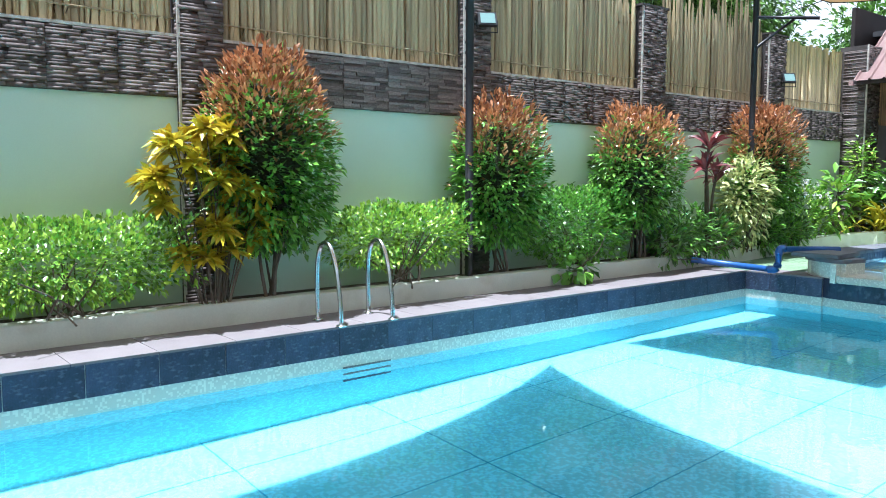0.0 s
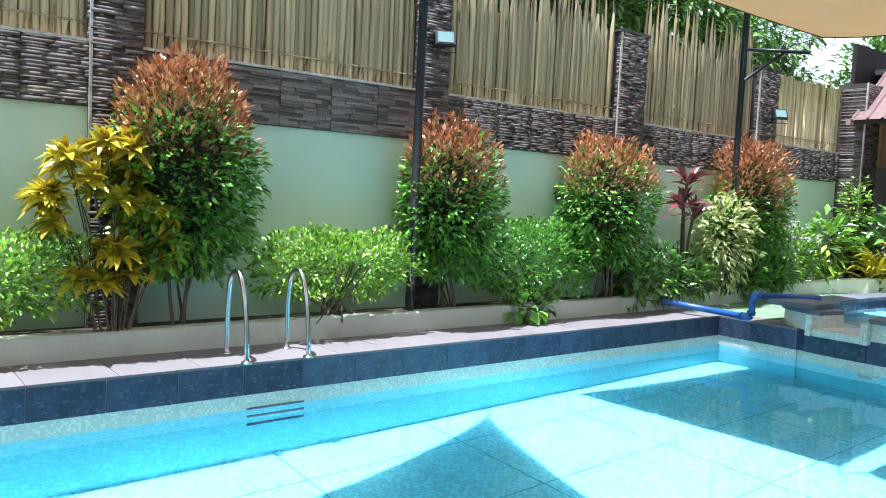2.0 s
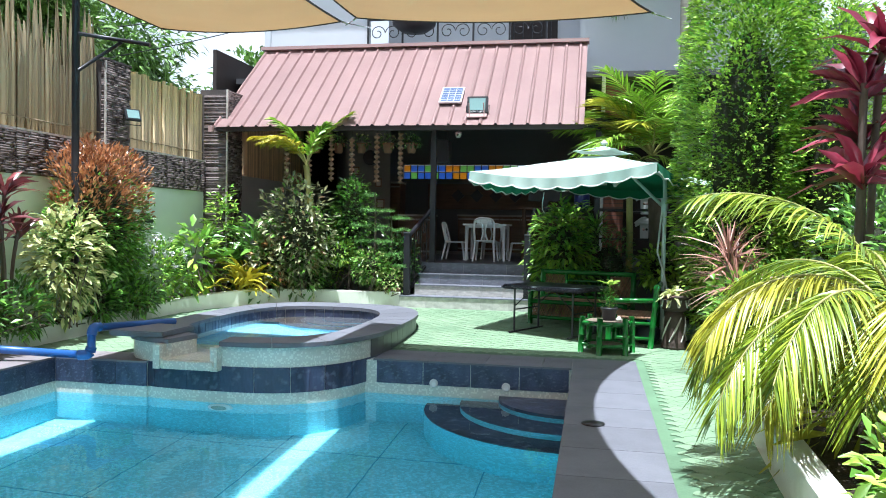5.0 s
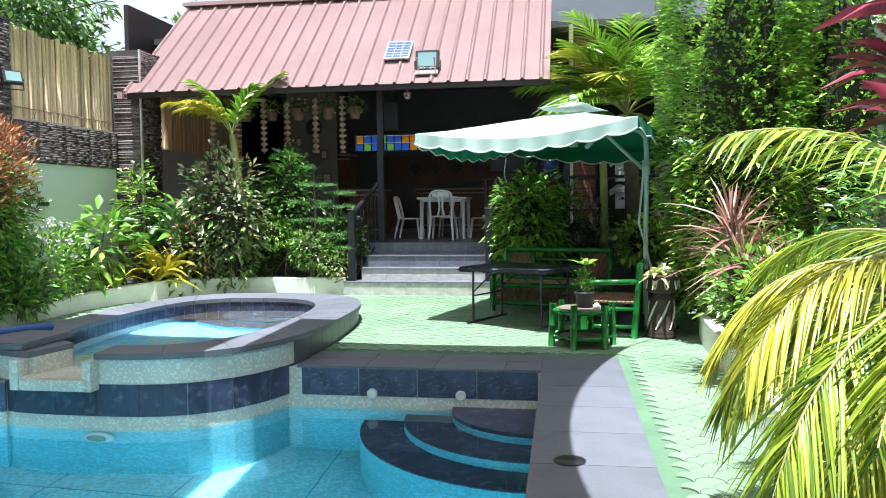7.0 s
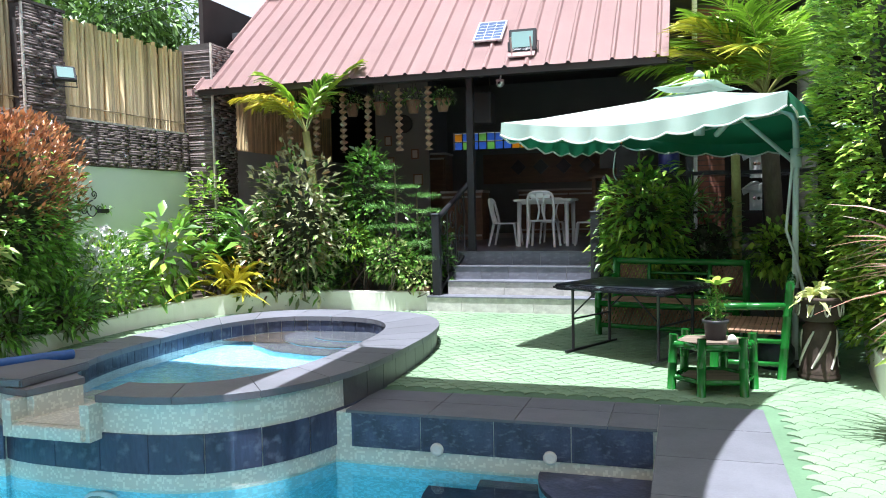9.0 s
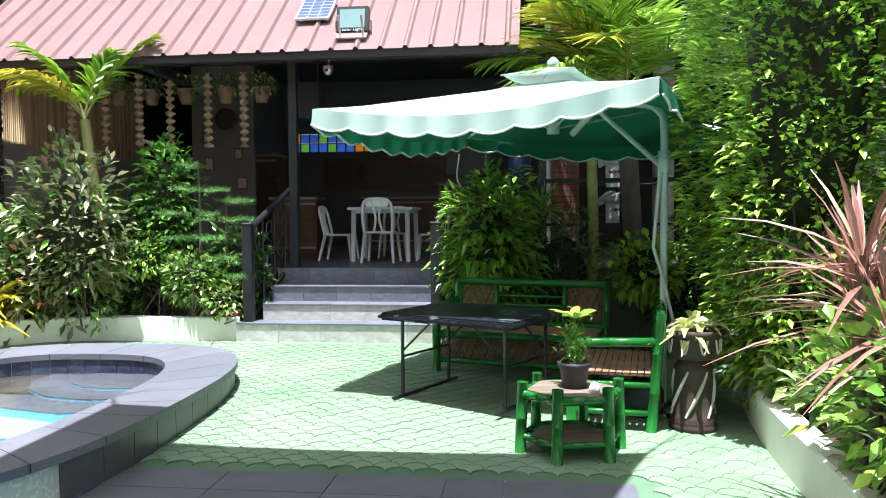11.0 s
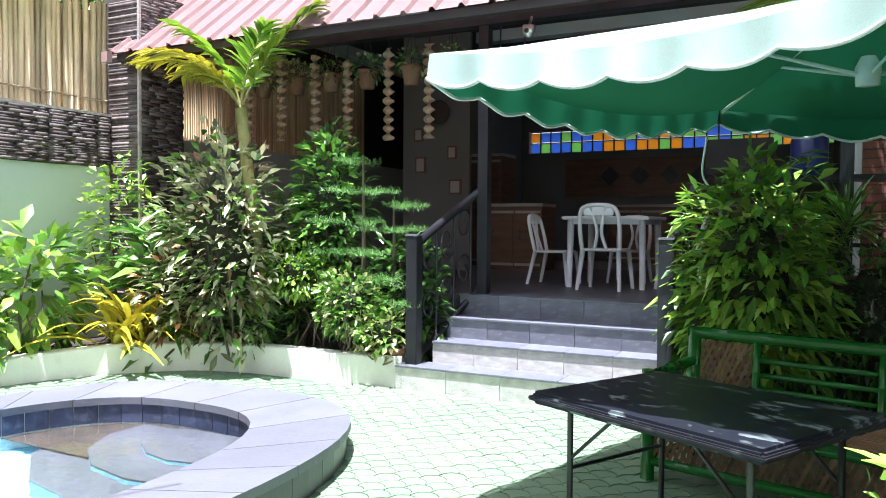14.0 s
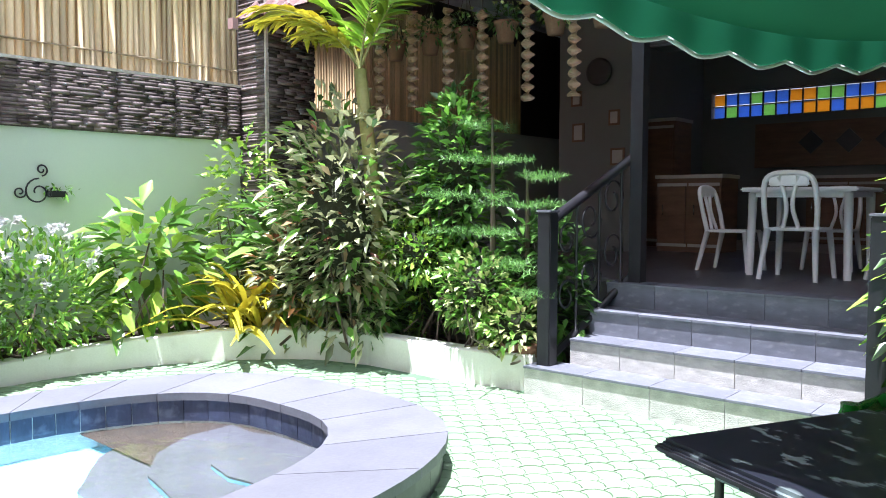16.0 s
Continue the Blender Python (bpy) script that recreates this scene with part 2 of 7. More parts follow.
WATER = glass_mat("pool_water", (0.80, 0.96, 1.0), 0.0, 1.33, 0.08, 4.0)
SPA_WATER = glass_mat("spa_water", (0.84, 0.96, 1.0), 0.0, 1.33, 0.3, 8.0)


# ---- mesh helpers ----
def part(name, bm, material, parent=None, label="", smooth=False):
    me = bpy.data.meshes.new(name)
    if smooth:
        for f in bm.faces:
            f.smooth = True
    bm.to_mesh(me)
    bm.free()
    me.materials.append(material)
    ob = new(name, me)
    if parent is not None:
        ob.parent = parent
    if label:
        ob["label"] = label
    return ob


def thing(name, m=None, label="", category="", group="", kind=""):
    ob = new(name)
    ob.empty_display_size = 0.1
    if m is not None:
        ob.matrix_world = m
    return tagged(ob, label, category, group, kind)


def add_box(bm, x0, x1, y0, y1, z0, z1, m=None, bevel=0.0):
    vs = [bm.verts.new((x, y, z)) for x in (x0, x1) for y in (y0, y1) for z in (z0, z1)]
    fs = [bm.faces.new([vs[i] for i in q]) for q in
          ((0, 1, 3, 2), (4, 6, 7, 5), (0, 4, 5, 1), (2, 3, 7, 6), (0, 2, 6, 4), (1, 5, 7, 3))]
    if bevel:
        es = list({e for f in fs for e in f.edges})
        out = bmesh.ops.bevel(bm, geom=es, offset=bevel, segments=2, affect='EDGES')
        vs = list({v for f in out["faces"] for v in f.verts} | {v for v in vs if v.is_valid})
    if m is not None:
        bmesh.ops.transform(bm, matrix=m, verts=[v for v in vs if v.is_valid])
    return vs


def box(x0, x1, y0, y1, z0, z1, bevel=0.0):
    bm = bmesh.new()
    add_box(bm, x0, x1, y0, y1, z0, z1, None, bevel)
    return bm


def add_tube(bm, pts, radii, sides=8, caps=True):
    """A round bar along points, its radius given or a list."""
    pts = [Vector(p) for p in pts]
    if not isinstance(radii, (list, tuple)):
        radii = [radii] * len(pts)
    rings, up = [], Vector((0.13, 0.27, 0.95))
    for i, p in enumerate(pts):
        d = (pts[min(i + 1, len(pts) - 1)] - pts[max(i - 1, 0)]).normalized()
        if abs(d.dot(up)) > 0.98:
            up = Vector((1, 0.1, 0))
        a = d.cross(up).normalized()
        b = d.cross(a).normalized()
        rings.append([bm.verts.new(p + radii[i] * (math.cos(k * 2 * math.pi / sides) * a + math.sin(k * 2 * math.pi / sides) * b)) for k in range(sides)])
    for r0, r1 in zip(rings, rings[1:]):
        for k in range(sides):
            f = bm.faces.new((r0[k], r0[(k + 1) % sides], r1[(k + 1) % sides], r1[k]))
            f.smooth = True
    if caps:
        bm.faces.new(rings[0])
        bm.faces.new(rings[-1][::-1])


def tube(pts, radii, sides=8):
    bm = bmesh.new()
    add_tube(bm, pts, radii, sides)
    return bm


def arc_pts(pts, n=6):
    """A smooth curve through points (Catmull-Rom)."""
    P = [Vector(p) for p in pts]
    P = [P[0] * 2 - P[1]] + P + [P[-1] * 2 - P[-2]]
    out = []
    for i in range(1, len(P) - 2):
        for k in range(n):
            t = k / n
            out.append(0.5 * ((2 * P[i]) + (P[i + 1] - P[i - 1]) * t + (2 * P[i - 1] - 5 * P[i] + 4 * P[i + 1] - P[i + 2]) * t * t
                              + (3 * P[i] - P[i - 1] - 3 * P[i + 1] + P[i + 2]) * t ** 3))
    out.append(P[-2])
    return out


def add_prism(bm, outline, z0, z1, cap_top=True, cap_bottom=True):
    lo = [bm.verts.new((x, y, z0)) for x, y in outline]
    hi = [bm.verts.new((x, y, z1)) for x, y in outline]
    n = len(outline)
    for i in range(n):
        bm.faces.new((lo[i], lo[(i + 1) % n], hi[(i + 1) % n], hi[i]))
    if cap_top:
        bm.faces.new(hi)
    if cap_bottom:
        bm.faces.new(lo[::-1])


def prism(outline, z0, z1):
    bm = bmesh.new()
    add_prism(bm, outline, z0, z1)
    return bm


def lathe(profile, sides=24, twist=0.0):
    """A turned body from (radius, height) pairs."""
    bm = bmesh.new()
    rings = [[bm.verts.new((r * math.cos(2 * math.pi * k / sides), r * math.sin(2 * math.pi * k / sides), z)) for k in range(sides)] for r, z in profile]
    for a, b in zip(rings, rings[1:]):
        for k in range(sides):
            bm.faces.new((a[k], a[(k + 1) % sides], b[(k + 1) % sides], b[k])).smooth = True
    bm.faces.new(rings[0][::-1])
    bm.faces.new(rings[-1])
    return bm


def np_object(name, verts, faces, material, parent=None, label=""):
    """An object from arrays: vertices (n, 3) and four-sided faces (m, 4)."""
    me = bpy.data.meshes.new(name)
    me.vertices.add(len(verts))
    me.vertices.foreach_set("co", np.asarray(verts, np.float32).ravel())
    m, k = faces.shape
    me.loops.add(m * k)
    me.loops.foreach_set("vertex_index", faces.astype(np.int32).ravel())
    me.polygons.add(m)
    me.polygons.foreach_set("loop_start", np.arange(0, m * k, k, dtype=np.int32))
    me.polygons.foreach_set("loop_total", np.full(m, k, np.int32))
    me.update(calc_edges=True)
    me.materials.append(material)
    ob = new(name, me)
    if parent is not None:
        ob.parent = parent
    if label:
        ob["label"] = label
    return ob


def unit(a):
    return a / np.maximum(np.linalg.norm(a, axis=1, keepdims=True), 1e-9)


def leaves(name, P, D, length, width, material, parent, droop=0.25, rows=3, fold=0.18, label="", rng=None, shape=1.0):
    """Many leaves in one mesh: each a folded blade from P along D, bent down towards its tip."""
    rng = rng or np.random.default_rng(1)
    n = len(P)
    L = np.broadcast_to(np.asarray(length, float), (n,)) * rng.uniform(0.75, 1.25, n)
    W = np.broadcast_to(np.asarray(width, float), (n,)) * rng.uniform(0.8, 1.2, n)
    D = unit(D)
    side = unit(np.cross(D, np.array([0, 0, 1.0]) + rng.normal(0, 0.35, (n, 3))))
    nor = unit(np.cross(side, D))
    V = np.zeros((n, rows, 3, 3))
    for i in range(rows):
        s = i / (rows - 1)
        w = max(math.sin(math.pi * (0.06 + 0.9 * s ** shape)), 0.05)
        c = P + D * (L * s)[:, None] - np.array([0, 0, 1.0]) * (droop * L * s * s)[:, None]
        lift = nor * (fold * W * w)[:, None]
        V[:, i, 0], V[:, i, 1], V[:, i, 2] = c - side * (0.5 * W * w)[:, None] + lift, c, c + side * (0.5 * W * w)[:, None] + lift
    base = np.arange(n)[:, None] * rows * 3
    F = []
    for i in range(rows - 1):
        for k in (0, 1):
            a = i * 3 + k
            F.append(base + np.array([[a, a + 1, a + 4, a + 3]]))
    F = np.stack(F, 1).reshape(-1, 4)
    return np_object(name, V.reshape(-1, 3), F, material, parent, label)


def blob(rng, n, c, r, power=2.0, shell=0.35, lump=0.16, low=-1.0, seed=0):
    """Points and outward directions in the outer skin of a lumpy rounded body."""
    d = unit(rng.normal(0, 1, (n * 4, 3)))
    d = d[d[:, 2] > low]
    tuft = np.array([noise.noise(Vector((v[0] * 7.5 + seed, v[1] * 7.5, v[2] * 7.5 * max(1.0, r[2] / max(r[0], r[1]))))) for v in d])
    keep = np.nonzero(rng.random(len(d)) < 0.42 + 1.1 * tuft)[0][:n]
    d, tuft = d[keep], tuft[keep]
    k = (np.abs(d) ** power).sum(1) ** (-1 / power)
    wob = np.array([noise.noise(Vector((v[0] * 2.6 + seed, v[1] * 2.6, v[2] * 2.6))) for v in d])
    rad = k * (1 + lump * wob + 0.16 * tuft) * (1 - shell * rng.random(len(d)) ** 2)
    P = np.array(c) + d * rad[:, None] * np.array(r)
    return P, unit(d / np.array(r) * np.mean(r) + rng.normal(0, 0.45, d.shape))


# ---- ground and pool ----
WATER_Z, POOL_Z = -0.36, -1.52
PX0, PX1, PY0, PY1 = -5.2, 0.13, -3.0, 11.03
CX, CY = 0.78, 11.65  # outer corner of the coping


def rise(x, y):
    """The deck climbs gently towards the steps."""
    return max(0.0, min(0.11, (y - 11.6) * 0.031)) * max(0.0, min(1.0, (1.3 - x) / 2.0))


bm = bmesh.new()
for x0, x1, y0, y1 in ((-400, PX0 - 0.2, -400, 400), (PX1 + 0.2, 400, -400, 400), (PX0 - 0.2, PX1 + 0.2, -400, PY0 - 0.2), (PX0 - 0.2, PX1 + 0.2, 13.0, 400)):
    bm.faces.new([bm.verts.new(p) for p in ((x0, y0, -0.05), (x1, y0, -0.05), (x1, y1, -0.05), (x0, y1, -0.05))])
part("ground", bm, M["soil"])
tagged(bpy.data.objects["ground"], "bare brown earth under and around the resort", "ground", kind="structure")

pool = thing("pool_basin", label="sky-blue tiled swimming pool basin under clear water", category="pool", kind="structure")
bm = bmesh.new()
add_box(bm, PX0 - 0.2, PX1 + 0.2, PY0 - 0.2, PY1 + 0.2, POOL_Z - 0.1, POOL_Z)
part("pool_floor", bm, M["pool"], pool)
bm = bmesh.new()
for i in range(10):
    add_box(bm, PX0, PX1, PY0 + 0.9 + 1.5 * i - 0.006, PY0 + 0.9 + 1.5 * i + 0.006, POOL_Z, POOL_Z + 0.004)
for i in range(5):
    add_box(bm, PX0 + 0.6 + i - 0.006, PX0 + 0.6 + i + 0.006, PY0, PY1, POOL_Z, POOL_Z + 0.0035)
part("floor_joints", bm, M["pool_line"], pool)
for nm, b in (("side_wall", (PX0 - 0.2, PX0, PY0 - 0.2, 10.195)), ("side_wall", (PX1, PX1 + 0.2, PY0 - 0.2, PY1 + 0.2)), ("end_wall", (PX0, PX1, PY0 - 0.2, PY0)),
              ("end_wall", (-2.2, PX1, PY1, PY1 + 0.2)), ("end_wall", (PX0 - 0.2, -4.15, 10.195, 10.36))):
    part(nm, box(*b, POOL_Z, -0.42), M["pool"], pool)
    part("mosaic_band", box(*b, -0.42, -0.02), M["mosaic"], pool, "speckled white mosaic band")

bm = bmesh.new()
bm.faces.new([bm.verts.new(p) for p in ((PX0, PY0, WATER_Z), (PX1, PY0, WATER_Z), (PX1, PY1, WATER_Z), (PX0, PY1, WATER_Z))])
w = part("water", bm, WATER)
tagged(w, "clear light-blue pool water with slight ripples", "water", kind="structure")
w.visible_shadow = False

# coping, walkway and deck beds
bed = thing("walkway", label="pale grey tiled walkway between pool and planter", category="walkway", kind="structure")
part("bed", box(-5.85, PX0 - 0.003, PY0 - 1, 10.2, -0.06, -0.012), M["grout"], bed)
coping = thing("pool_coping", label="grey slate-tiled pool coping", category="coping", kind="structure")
part("bed", box(PX1 + 0.003, CX, PY0 - 1, CY, -0.06, -0.012), M["grout"], coping)
part("bed", box(-1.86, PX1 + 0.003, PY1 + 0.003, CY, -0.06, -0.012), M["grout"], coping)

deck = thing("deck", label="green-painted stamped concrete deck with fan pattern", category="deck", kind="structure")


def deck_sheet(x0, x1, y0, y1, step=0.12):
    nx, ny = max(1, round((x1 - x0) / step)), max(1, round((y1 - y0) / step))
    bm = bmesh.new()
    g = [[bm.verts.new((x0 + (x1 - x0) * i / nx, y0 + (y1 - y0) * j / ny, 0)) for j in range(ny + 1)] for i in range(nx + 1)]
    for col in g:
        for v in col:
            v.co.z = rise(v.co.x, v.co.y) - 0.008
    for i in range(nx):
        for j in range(ny):
            c = (g[i][j].co + g[i + 1][j + 1].co) / 2
            if abs((c.x + 3.32) / 1.2) ** 2.8 + abs((c.y - 12.19) / 1.88) ** 2.8 > 1 and not (c.y < 11.3 and -4.66 < c.x < -1.9):
                bm.faces.new((g[i][j], g[i + 1][j], g[i + 1][j + 1], g[i][j + 1]))
    bmesh.ops.delete(bm, geom=[v for v in bm.verts if not v.link_faces], context='VERTS')
    return bm


part("deck_base", deck_sheet(CX, 2.2, -4, CY), M["deck_joint"], deck)
part("deck_base", deck_sheet(-5.85, 2.6, CY, 15.9), M["deck_joint"], deck)
part("deck_base", deck_sheet(-5.85, -2.2, 10.2, CY), M["deck_joint"], deck)

# ---- left boundary wall ----
WX = -6.42
wall = thing("wall_west", label="mint-painted boundary wall with a grey-brown ledge-stone band", category="wall", kind="structure")
part("render_coat", box(WX - 0.15, WX, -6.0, 16.3, -0.05, 1.965), M["mint"], wall)
part("stone_band_core", box(WX - 0.13, WX + 0.015, -6.0, 16.3, 1.965, 2.485), M["mortar"], wall)
part("band_cap", box(WX - 0.13, WX + 0.04, -6.0, 16.3, 2.485, 2.51), M["trim_strip"], wall)
PILASTERS = [(-3.45, -3.02), (-0.42, 0.0), (2.75, 3.17), (6.03, 6.44), (9.3, 9.86), (12.72, 13.3)]
for y0, y1 in PILASTERS:
    pil = part("pilaster_core", box(WX - 0.1, WX + 0.045, y0, y1, -0.05, 3.65), M["mortar"], wall)
    part("pilaster_cap", box(WX - 0.12, WX + 0.075, y0 - 0.03, y1 + 0.03, 3.65, 3.68), M["mortar"], wall)
    part("corner_bead", box(WX + 0.047, WX + 0.07, y0 - 0.006, y0 + 0.016, 0.15, 3.645), M["trim_strip"], wall)
# the end pilaster stands proud beside the patio
part("pilaster_core", box(-6.5, -6.0, 15.62, 16.2, -0.05, 3.74), M["mortar"], wall)
part("corner_bead", box(-6.0, -5.975, 15.60, 15.63, 0.15, 3.74), M["trim_strip"], wall)
back = part("wall_backing", box(WX - 0.34, WX - 0.3, -6, 22, -0.05, 2.6), M["mortar"])
tagged(back, "rough grey masonry at the back of the boundary wall", "wall", kind="structure")

# planters
pl = thing("planter_west", label="low painted concrete planter kerb with worn edges", category="planter", kind="structure")
CURB = [(-5.82, -6.0), (-5.82, 4.0), (-5.80, 8.0), (-5.86, 12.4), (-5.80, 13.55), (-5.55, 14.25), (-5.05, 14.85), (-4.35, 15.22), (-3.3, 15.24), (-2.78, 15.36)]


def ribbon(pts, thick, z0, z1s, dz=0.0):
    """A wall that follows a line; thick goes to its left."""
    bm = bmesh.new()
    P = [Vector(p) for p in pts]
    rows = []
    for i, p in enumerate(P):
        d = (P[min(i + 1, len(P) - 1)] - P[max(i - 1, 0)]).normalized()
        nrm = Vector((-d.y, d.x)) * thick
        z1 = z1s[i] if isinstance(z1s, list) else z1s
        q = p + nrm
        rows.append([bm.verts.new(c) for c in ((p.x, p.y, z0), (p.x, p.y, z1 - 0.012), (p.x + nrm.x * 0.1, p.y + nrm.y * 0.1, z1), (q.x, q.y, z1), (q.x, q.y, z0))])
    for a, b in zip(rows, rows[1:]):
        for k in range(4):
            bm.faces.new((a[k], b[k], b[k + 1], a[k + 1]))
    bm.faces.new(rows[0])
    bm.faces.new(rows[-1][::-1])
    bmesh.ops.recalc_face_normals(bm, faces=bm.faces)
    return bm


def resample(pts, step):
    P = arc_pts([(x, y, 0) for x, y in pts], 8)
    out = [P[0]]
    for p in P[1:]:
        if (p - out[-1]).length >= step:
            out.append(p)
    out.append(P[-1])
    return [(p.x, p.y) for p in out]


line = resample(CURB, 0.3)
part("kerb", ribbon([p for p in line if p[1] < 13.2], 0.14, -0.06, 0.20), M["curb"], pl)
part("kerb", ribbon([p for p in line if p[1] >= 12.95], 0.14, -0.06, [0.20 + 0.15 * min(1, max(0, (y - 12.9) / 1.8)) for x, y in line if y >= 12.95]), M["cream"], pl, "cream planter wall with chipped base")
part("soil", box(WX + 0.002, -5.9, -6.0, 13.3, -0.05, 0.15), M["soil"], pl)
bm = bmesh.new()
add_prism(bm, [(-6.4, 13.2), (-5.88, 13.3), (-5.6, 14.35), (-5.1, 14.98), (-4.4, 15.36), (-3.3, 15.38), (-2.82, 15.5), (-2.82, 16.0), (-6.4, 16.0)], -0.05, 0.24)
part("soil", bm, M["soil"], pl)

pe = thing("planter_east", label="low white-painted concrete planter kerb along the deck", category="planter", kind="structure")
EAST = [(1.2, -5), (1.22, 2.5), (1.30, 6.5), (1.45, 9.3), (1.56, 10.9), (1.66, 12.7), (2.02, 14.9), (2.1, 15.9)]
part("kerb", ribbon(resample(EAST, 0.4)[::-1], 0.13, -0.06, 0.27), M["cream"], pe)
bm = bmesh.new()
add_prism(bm, [(1.32, -5), (1.34, 2.5), (1.42, 6.5), (1.57, 9.3), (1.68, 10.9), (1.78, 12.7), (2.14, 14.9), (2.2, 15.9), (4.2, 15.9), (4.2, -5)], -0.05, 0.2)
part("soil", bm, M["soil"], pe)
ew = thing("wall_east", label="dim grey-green boundary wall behind the east planter", category="wall", kind="structure")
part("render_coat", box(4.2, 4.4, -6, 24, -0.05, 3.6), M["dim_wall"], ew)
sw = thing("wall_south", label="plain mint boundary wall behind the pool's near end", category="wall", kind="structure")
part("render_coat", box(-6.4, 4.4, -6.2, -6.0, -0.05, 3.2), M["mint"], sw)

# ---- house: patio, roof, upper storey ----
FZ = 0.81
house = thing("patio_house", label="open patio house with a rose metal roof and white upper storey", category="house", kind="structure")
part("patio_floor", box(-6.4, 4.2, 16.2, 23.2, -0.05, FZ - 0.012), M["grout"], house)
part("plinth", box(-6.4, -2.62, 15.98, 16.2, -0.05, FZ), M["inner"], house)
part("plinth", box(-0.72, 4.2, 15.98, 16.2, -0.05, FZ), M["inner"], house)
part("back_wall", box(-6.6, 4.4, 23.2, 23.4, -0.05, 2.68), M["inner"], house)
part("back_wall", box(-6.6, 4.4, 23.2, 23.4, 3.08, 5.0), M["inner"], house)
for x0, x1 in ((-6.6, -4.72), (1.6, 4.4)):
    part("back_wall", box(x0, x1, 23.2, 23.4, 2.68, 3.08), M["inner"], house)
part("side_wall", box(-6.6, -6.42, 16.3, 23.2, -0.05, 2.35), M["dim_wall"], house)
# the 4.2 m one is added to shut daylight out of the patio's east side
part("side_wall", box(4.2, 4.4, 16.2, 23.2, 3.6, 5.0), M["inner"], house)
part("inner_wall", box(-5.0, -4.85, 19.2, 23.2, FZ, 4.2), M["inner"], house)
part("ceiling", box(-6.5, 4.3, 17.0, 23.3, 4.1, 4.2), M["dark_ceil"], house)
# beams and posts of the patio front
for x in (-6.1, -2.42, 0.35):
    part("post", box(x - 0.045, x + 0.045, 16.1, 16.19, FZ, 3.2), M["black_steel"], house)
part("front_beam", box(-6.3, 0.9, 16.08, 16.2, 3.1, 3.25), M["black_steel"], house)
E0, E1 = Vector((0, 15.40, 3.07)), Vector((0, 17.6, 4.87))


def roof_sheet(x0, x1):
    """Ribbed sheet: flat pans with upstanding ribs."""
    bm = bmesh.new()
    prof, x = [], x0
    while x < x1 - 0.05:
        prof += [(x, 0), (x + 0.02, 0.03), (x + 0.045, 0.03), (x + 0.065, 0)]
        x += 0.255
    prof.append((x1, 0))
    n = Vector((0, -(E1 - E0).z, (E1 - E0).y)).normalized()
    rows = [[bm.verts.new(Vector((px, e.y, e.z)) + n * (pz + off)) for px, pz in prof] for e, off in ((E0, 0), (E1, 0))]
    for a, b, c, d in zip(rows[0], rows[0][1:], rows[1][1:], rows[1]):
        bm.faces.new((a, b, c, d))
    bmesh.ops.solidify(bm, geom=bm.faces[:], thickness=0.006)
    return bm


part("roof", roof_sheet(-6.15, 0.12), M["roof"], house, "rose-coloured ribbed metal roof sheets")
part("roof_flashing", box(-6.2, 0.15, 17.45, 17.72, 4.84, 4.90), M["roof"], house)
part("eave_purlin", box(-6.1, 0.1, 15.44, 15.52, 3.00, 3.07), M["brown_dark"], house)
part("rafter_end", box(-6.2, -6.12, 15.34, 15.40, 2.98, 3.08), M["roof"], house)
for x in (-6.1, -4.1, -2.1, -0.05):
    bm = tube([E0 + Vector((x, 0.1, -0.06)), E1 + Vector((x, 0, -0.06))], 0.035, 6)
    part("rafter", bm, M["brown_dark"], house)
# upper storey
part("upper_wall", box(-6.55, -4.3, 18.4, 18.6, 3.95, 8.2), M["white_wall"], house)
part("upper_wall", box(-4.3, 0.0, 20.0, 20.2, 3.95, 8.2), M["white_wall"], house)
part("upper_wall", box(-0.05, 4.4, 19.0, 19.2, 4.45, 8.2), M["white_wall"], house)
part("upper_wall", box(-6.55, -6.35, 18.6, 23.0, 3.95, 8.2), M["white_wall"], house)
part("corner_board", box(-6.5, -6.4, 18.36, 18.4, 4.8, 8.2), M["white_wall"], house)
part("wall_base_band", box(-6.45, -4.3, 18.36, 18.4, 4.85, 5.0), M["brown_dark"], house)
part("balcony_slab", box(-4.3, 0.0, 18.3, 20.0, 4.9, 5.02), M["white_wall"], house)
part("upper_roof", box(-6.9, 4.6, 17.9, 23.6, 8.2, 8.35), M["brown_dark"], house)
part("beam_band", box(-0.05, 4.4, 18.9, 19.0, 4.2, 4.5), M["brown_dark"], house)
# flat dark sheet painted in for the shaded void under the beam
part("carport_back", box(0.2, 4.3, 22.0, 22.1, FZ, 4.0), M["brown_dark"], house)

# steps
steps = thing("entrance_steps", label="four charcoal-tiled steps up to the patio", category="steps", kind="structure")
SY = [15.26, 15.51, 15.76, 16.00]
SZ = [0.30, 0.47, 0.64, FZ]
part("step", box(-2.775, -0.555, SY[0] + 0.012, SY[1] + 0.02, -0.03, SZ[0] - 0.014), M["grout"], steps)
for i in (1, 2, 3):
    part("step", box(-2.58, -0.75, SY[i] + 0.012, (SY[i + 1] if i < 3 else 16.2) + 0.02, -0.03, SZ[i] - 0.014), M["grout"], steps)

# ---- raised spa ----
spa = thing("spa_pool", label="raised rounded spa pool with navy and white mosaic tile", category="spa pool", kind="structure")


def spa_outline(cx, cy, a, b, near, far, corner=None, n=72):
    """A rounded plan; corner: a squarer exponent for the south-west quarter."""
    out = []
    for k in range(n):
        t = 2 * math.pi * k / n
        c, s = math.cos(t), math.sin(t)
        e = far if s > 0 else (corner or near) if c < 0 else near
        r = (abs(c / a) ** e + abs(s / b) ** e) ** (-1 / e)
        out.append((cx + r * c, cy + r * s))
    return out


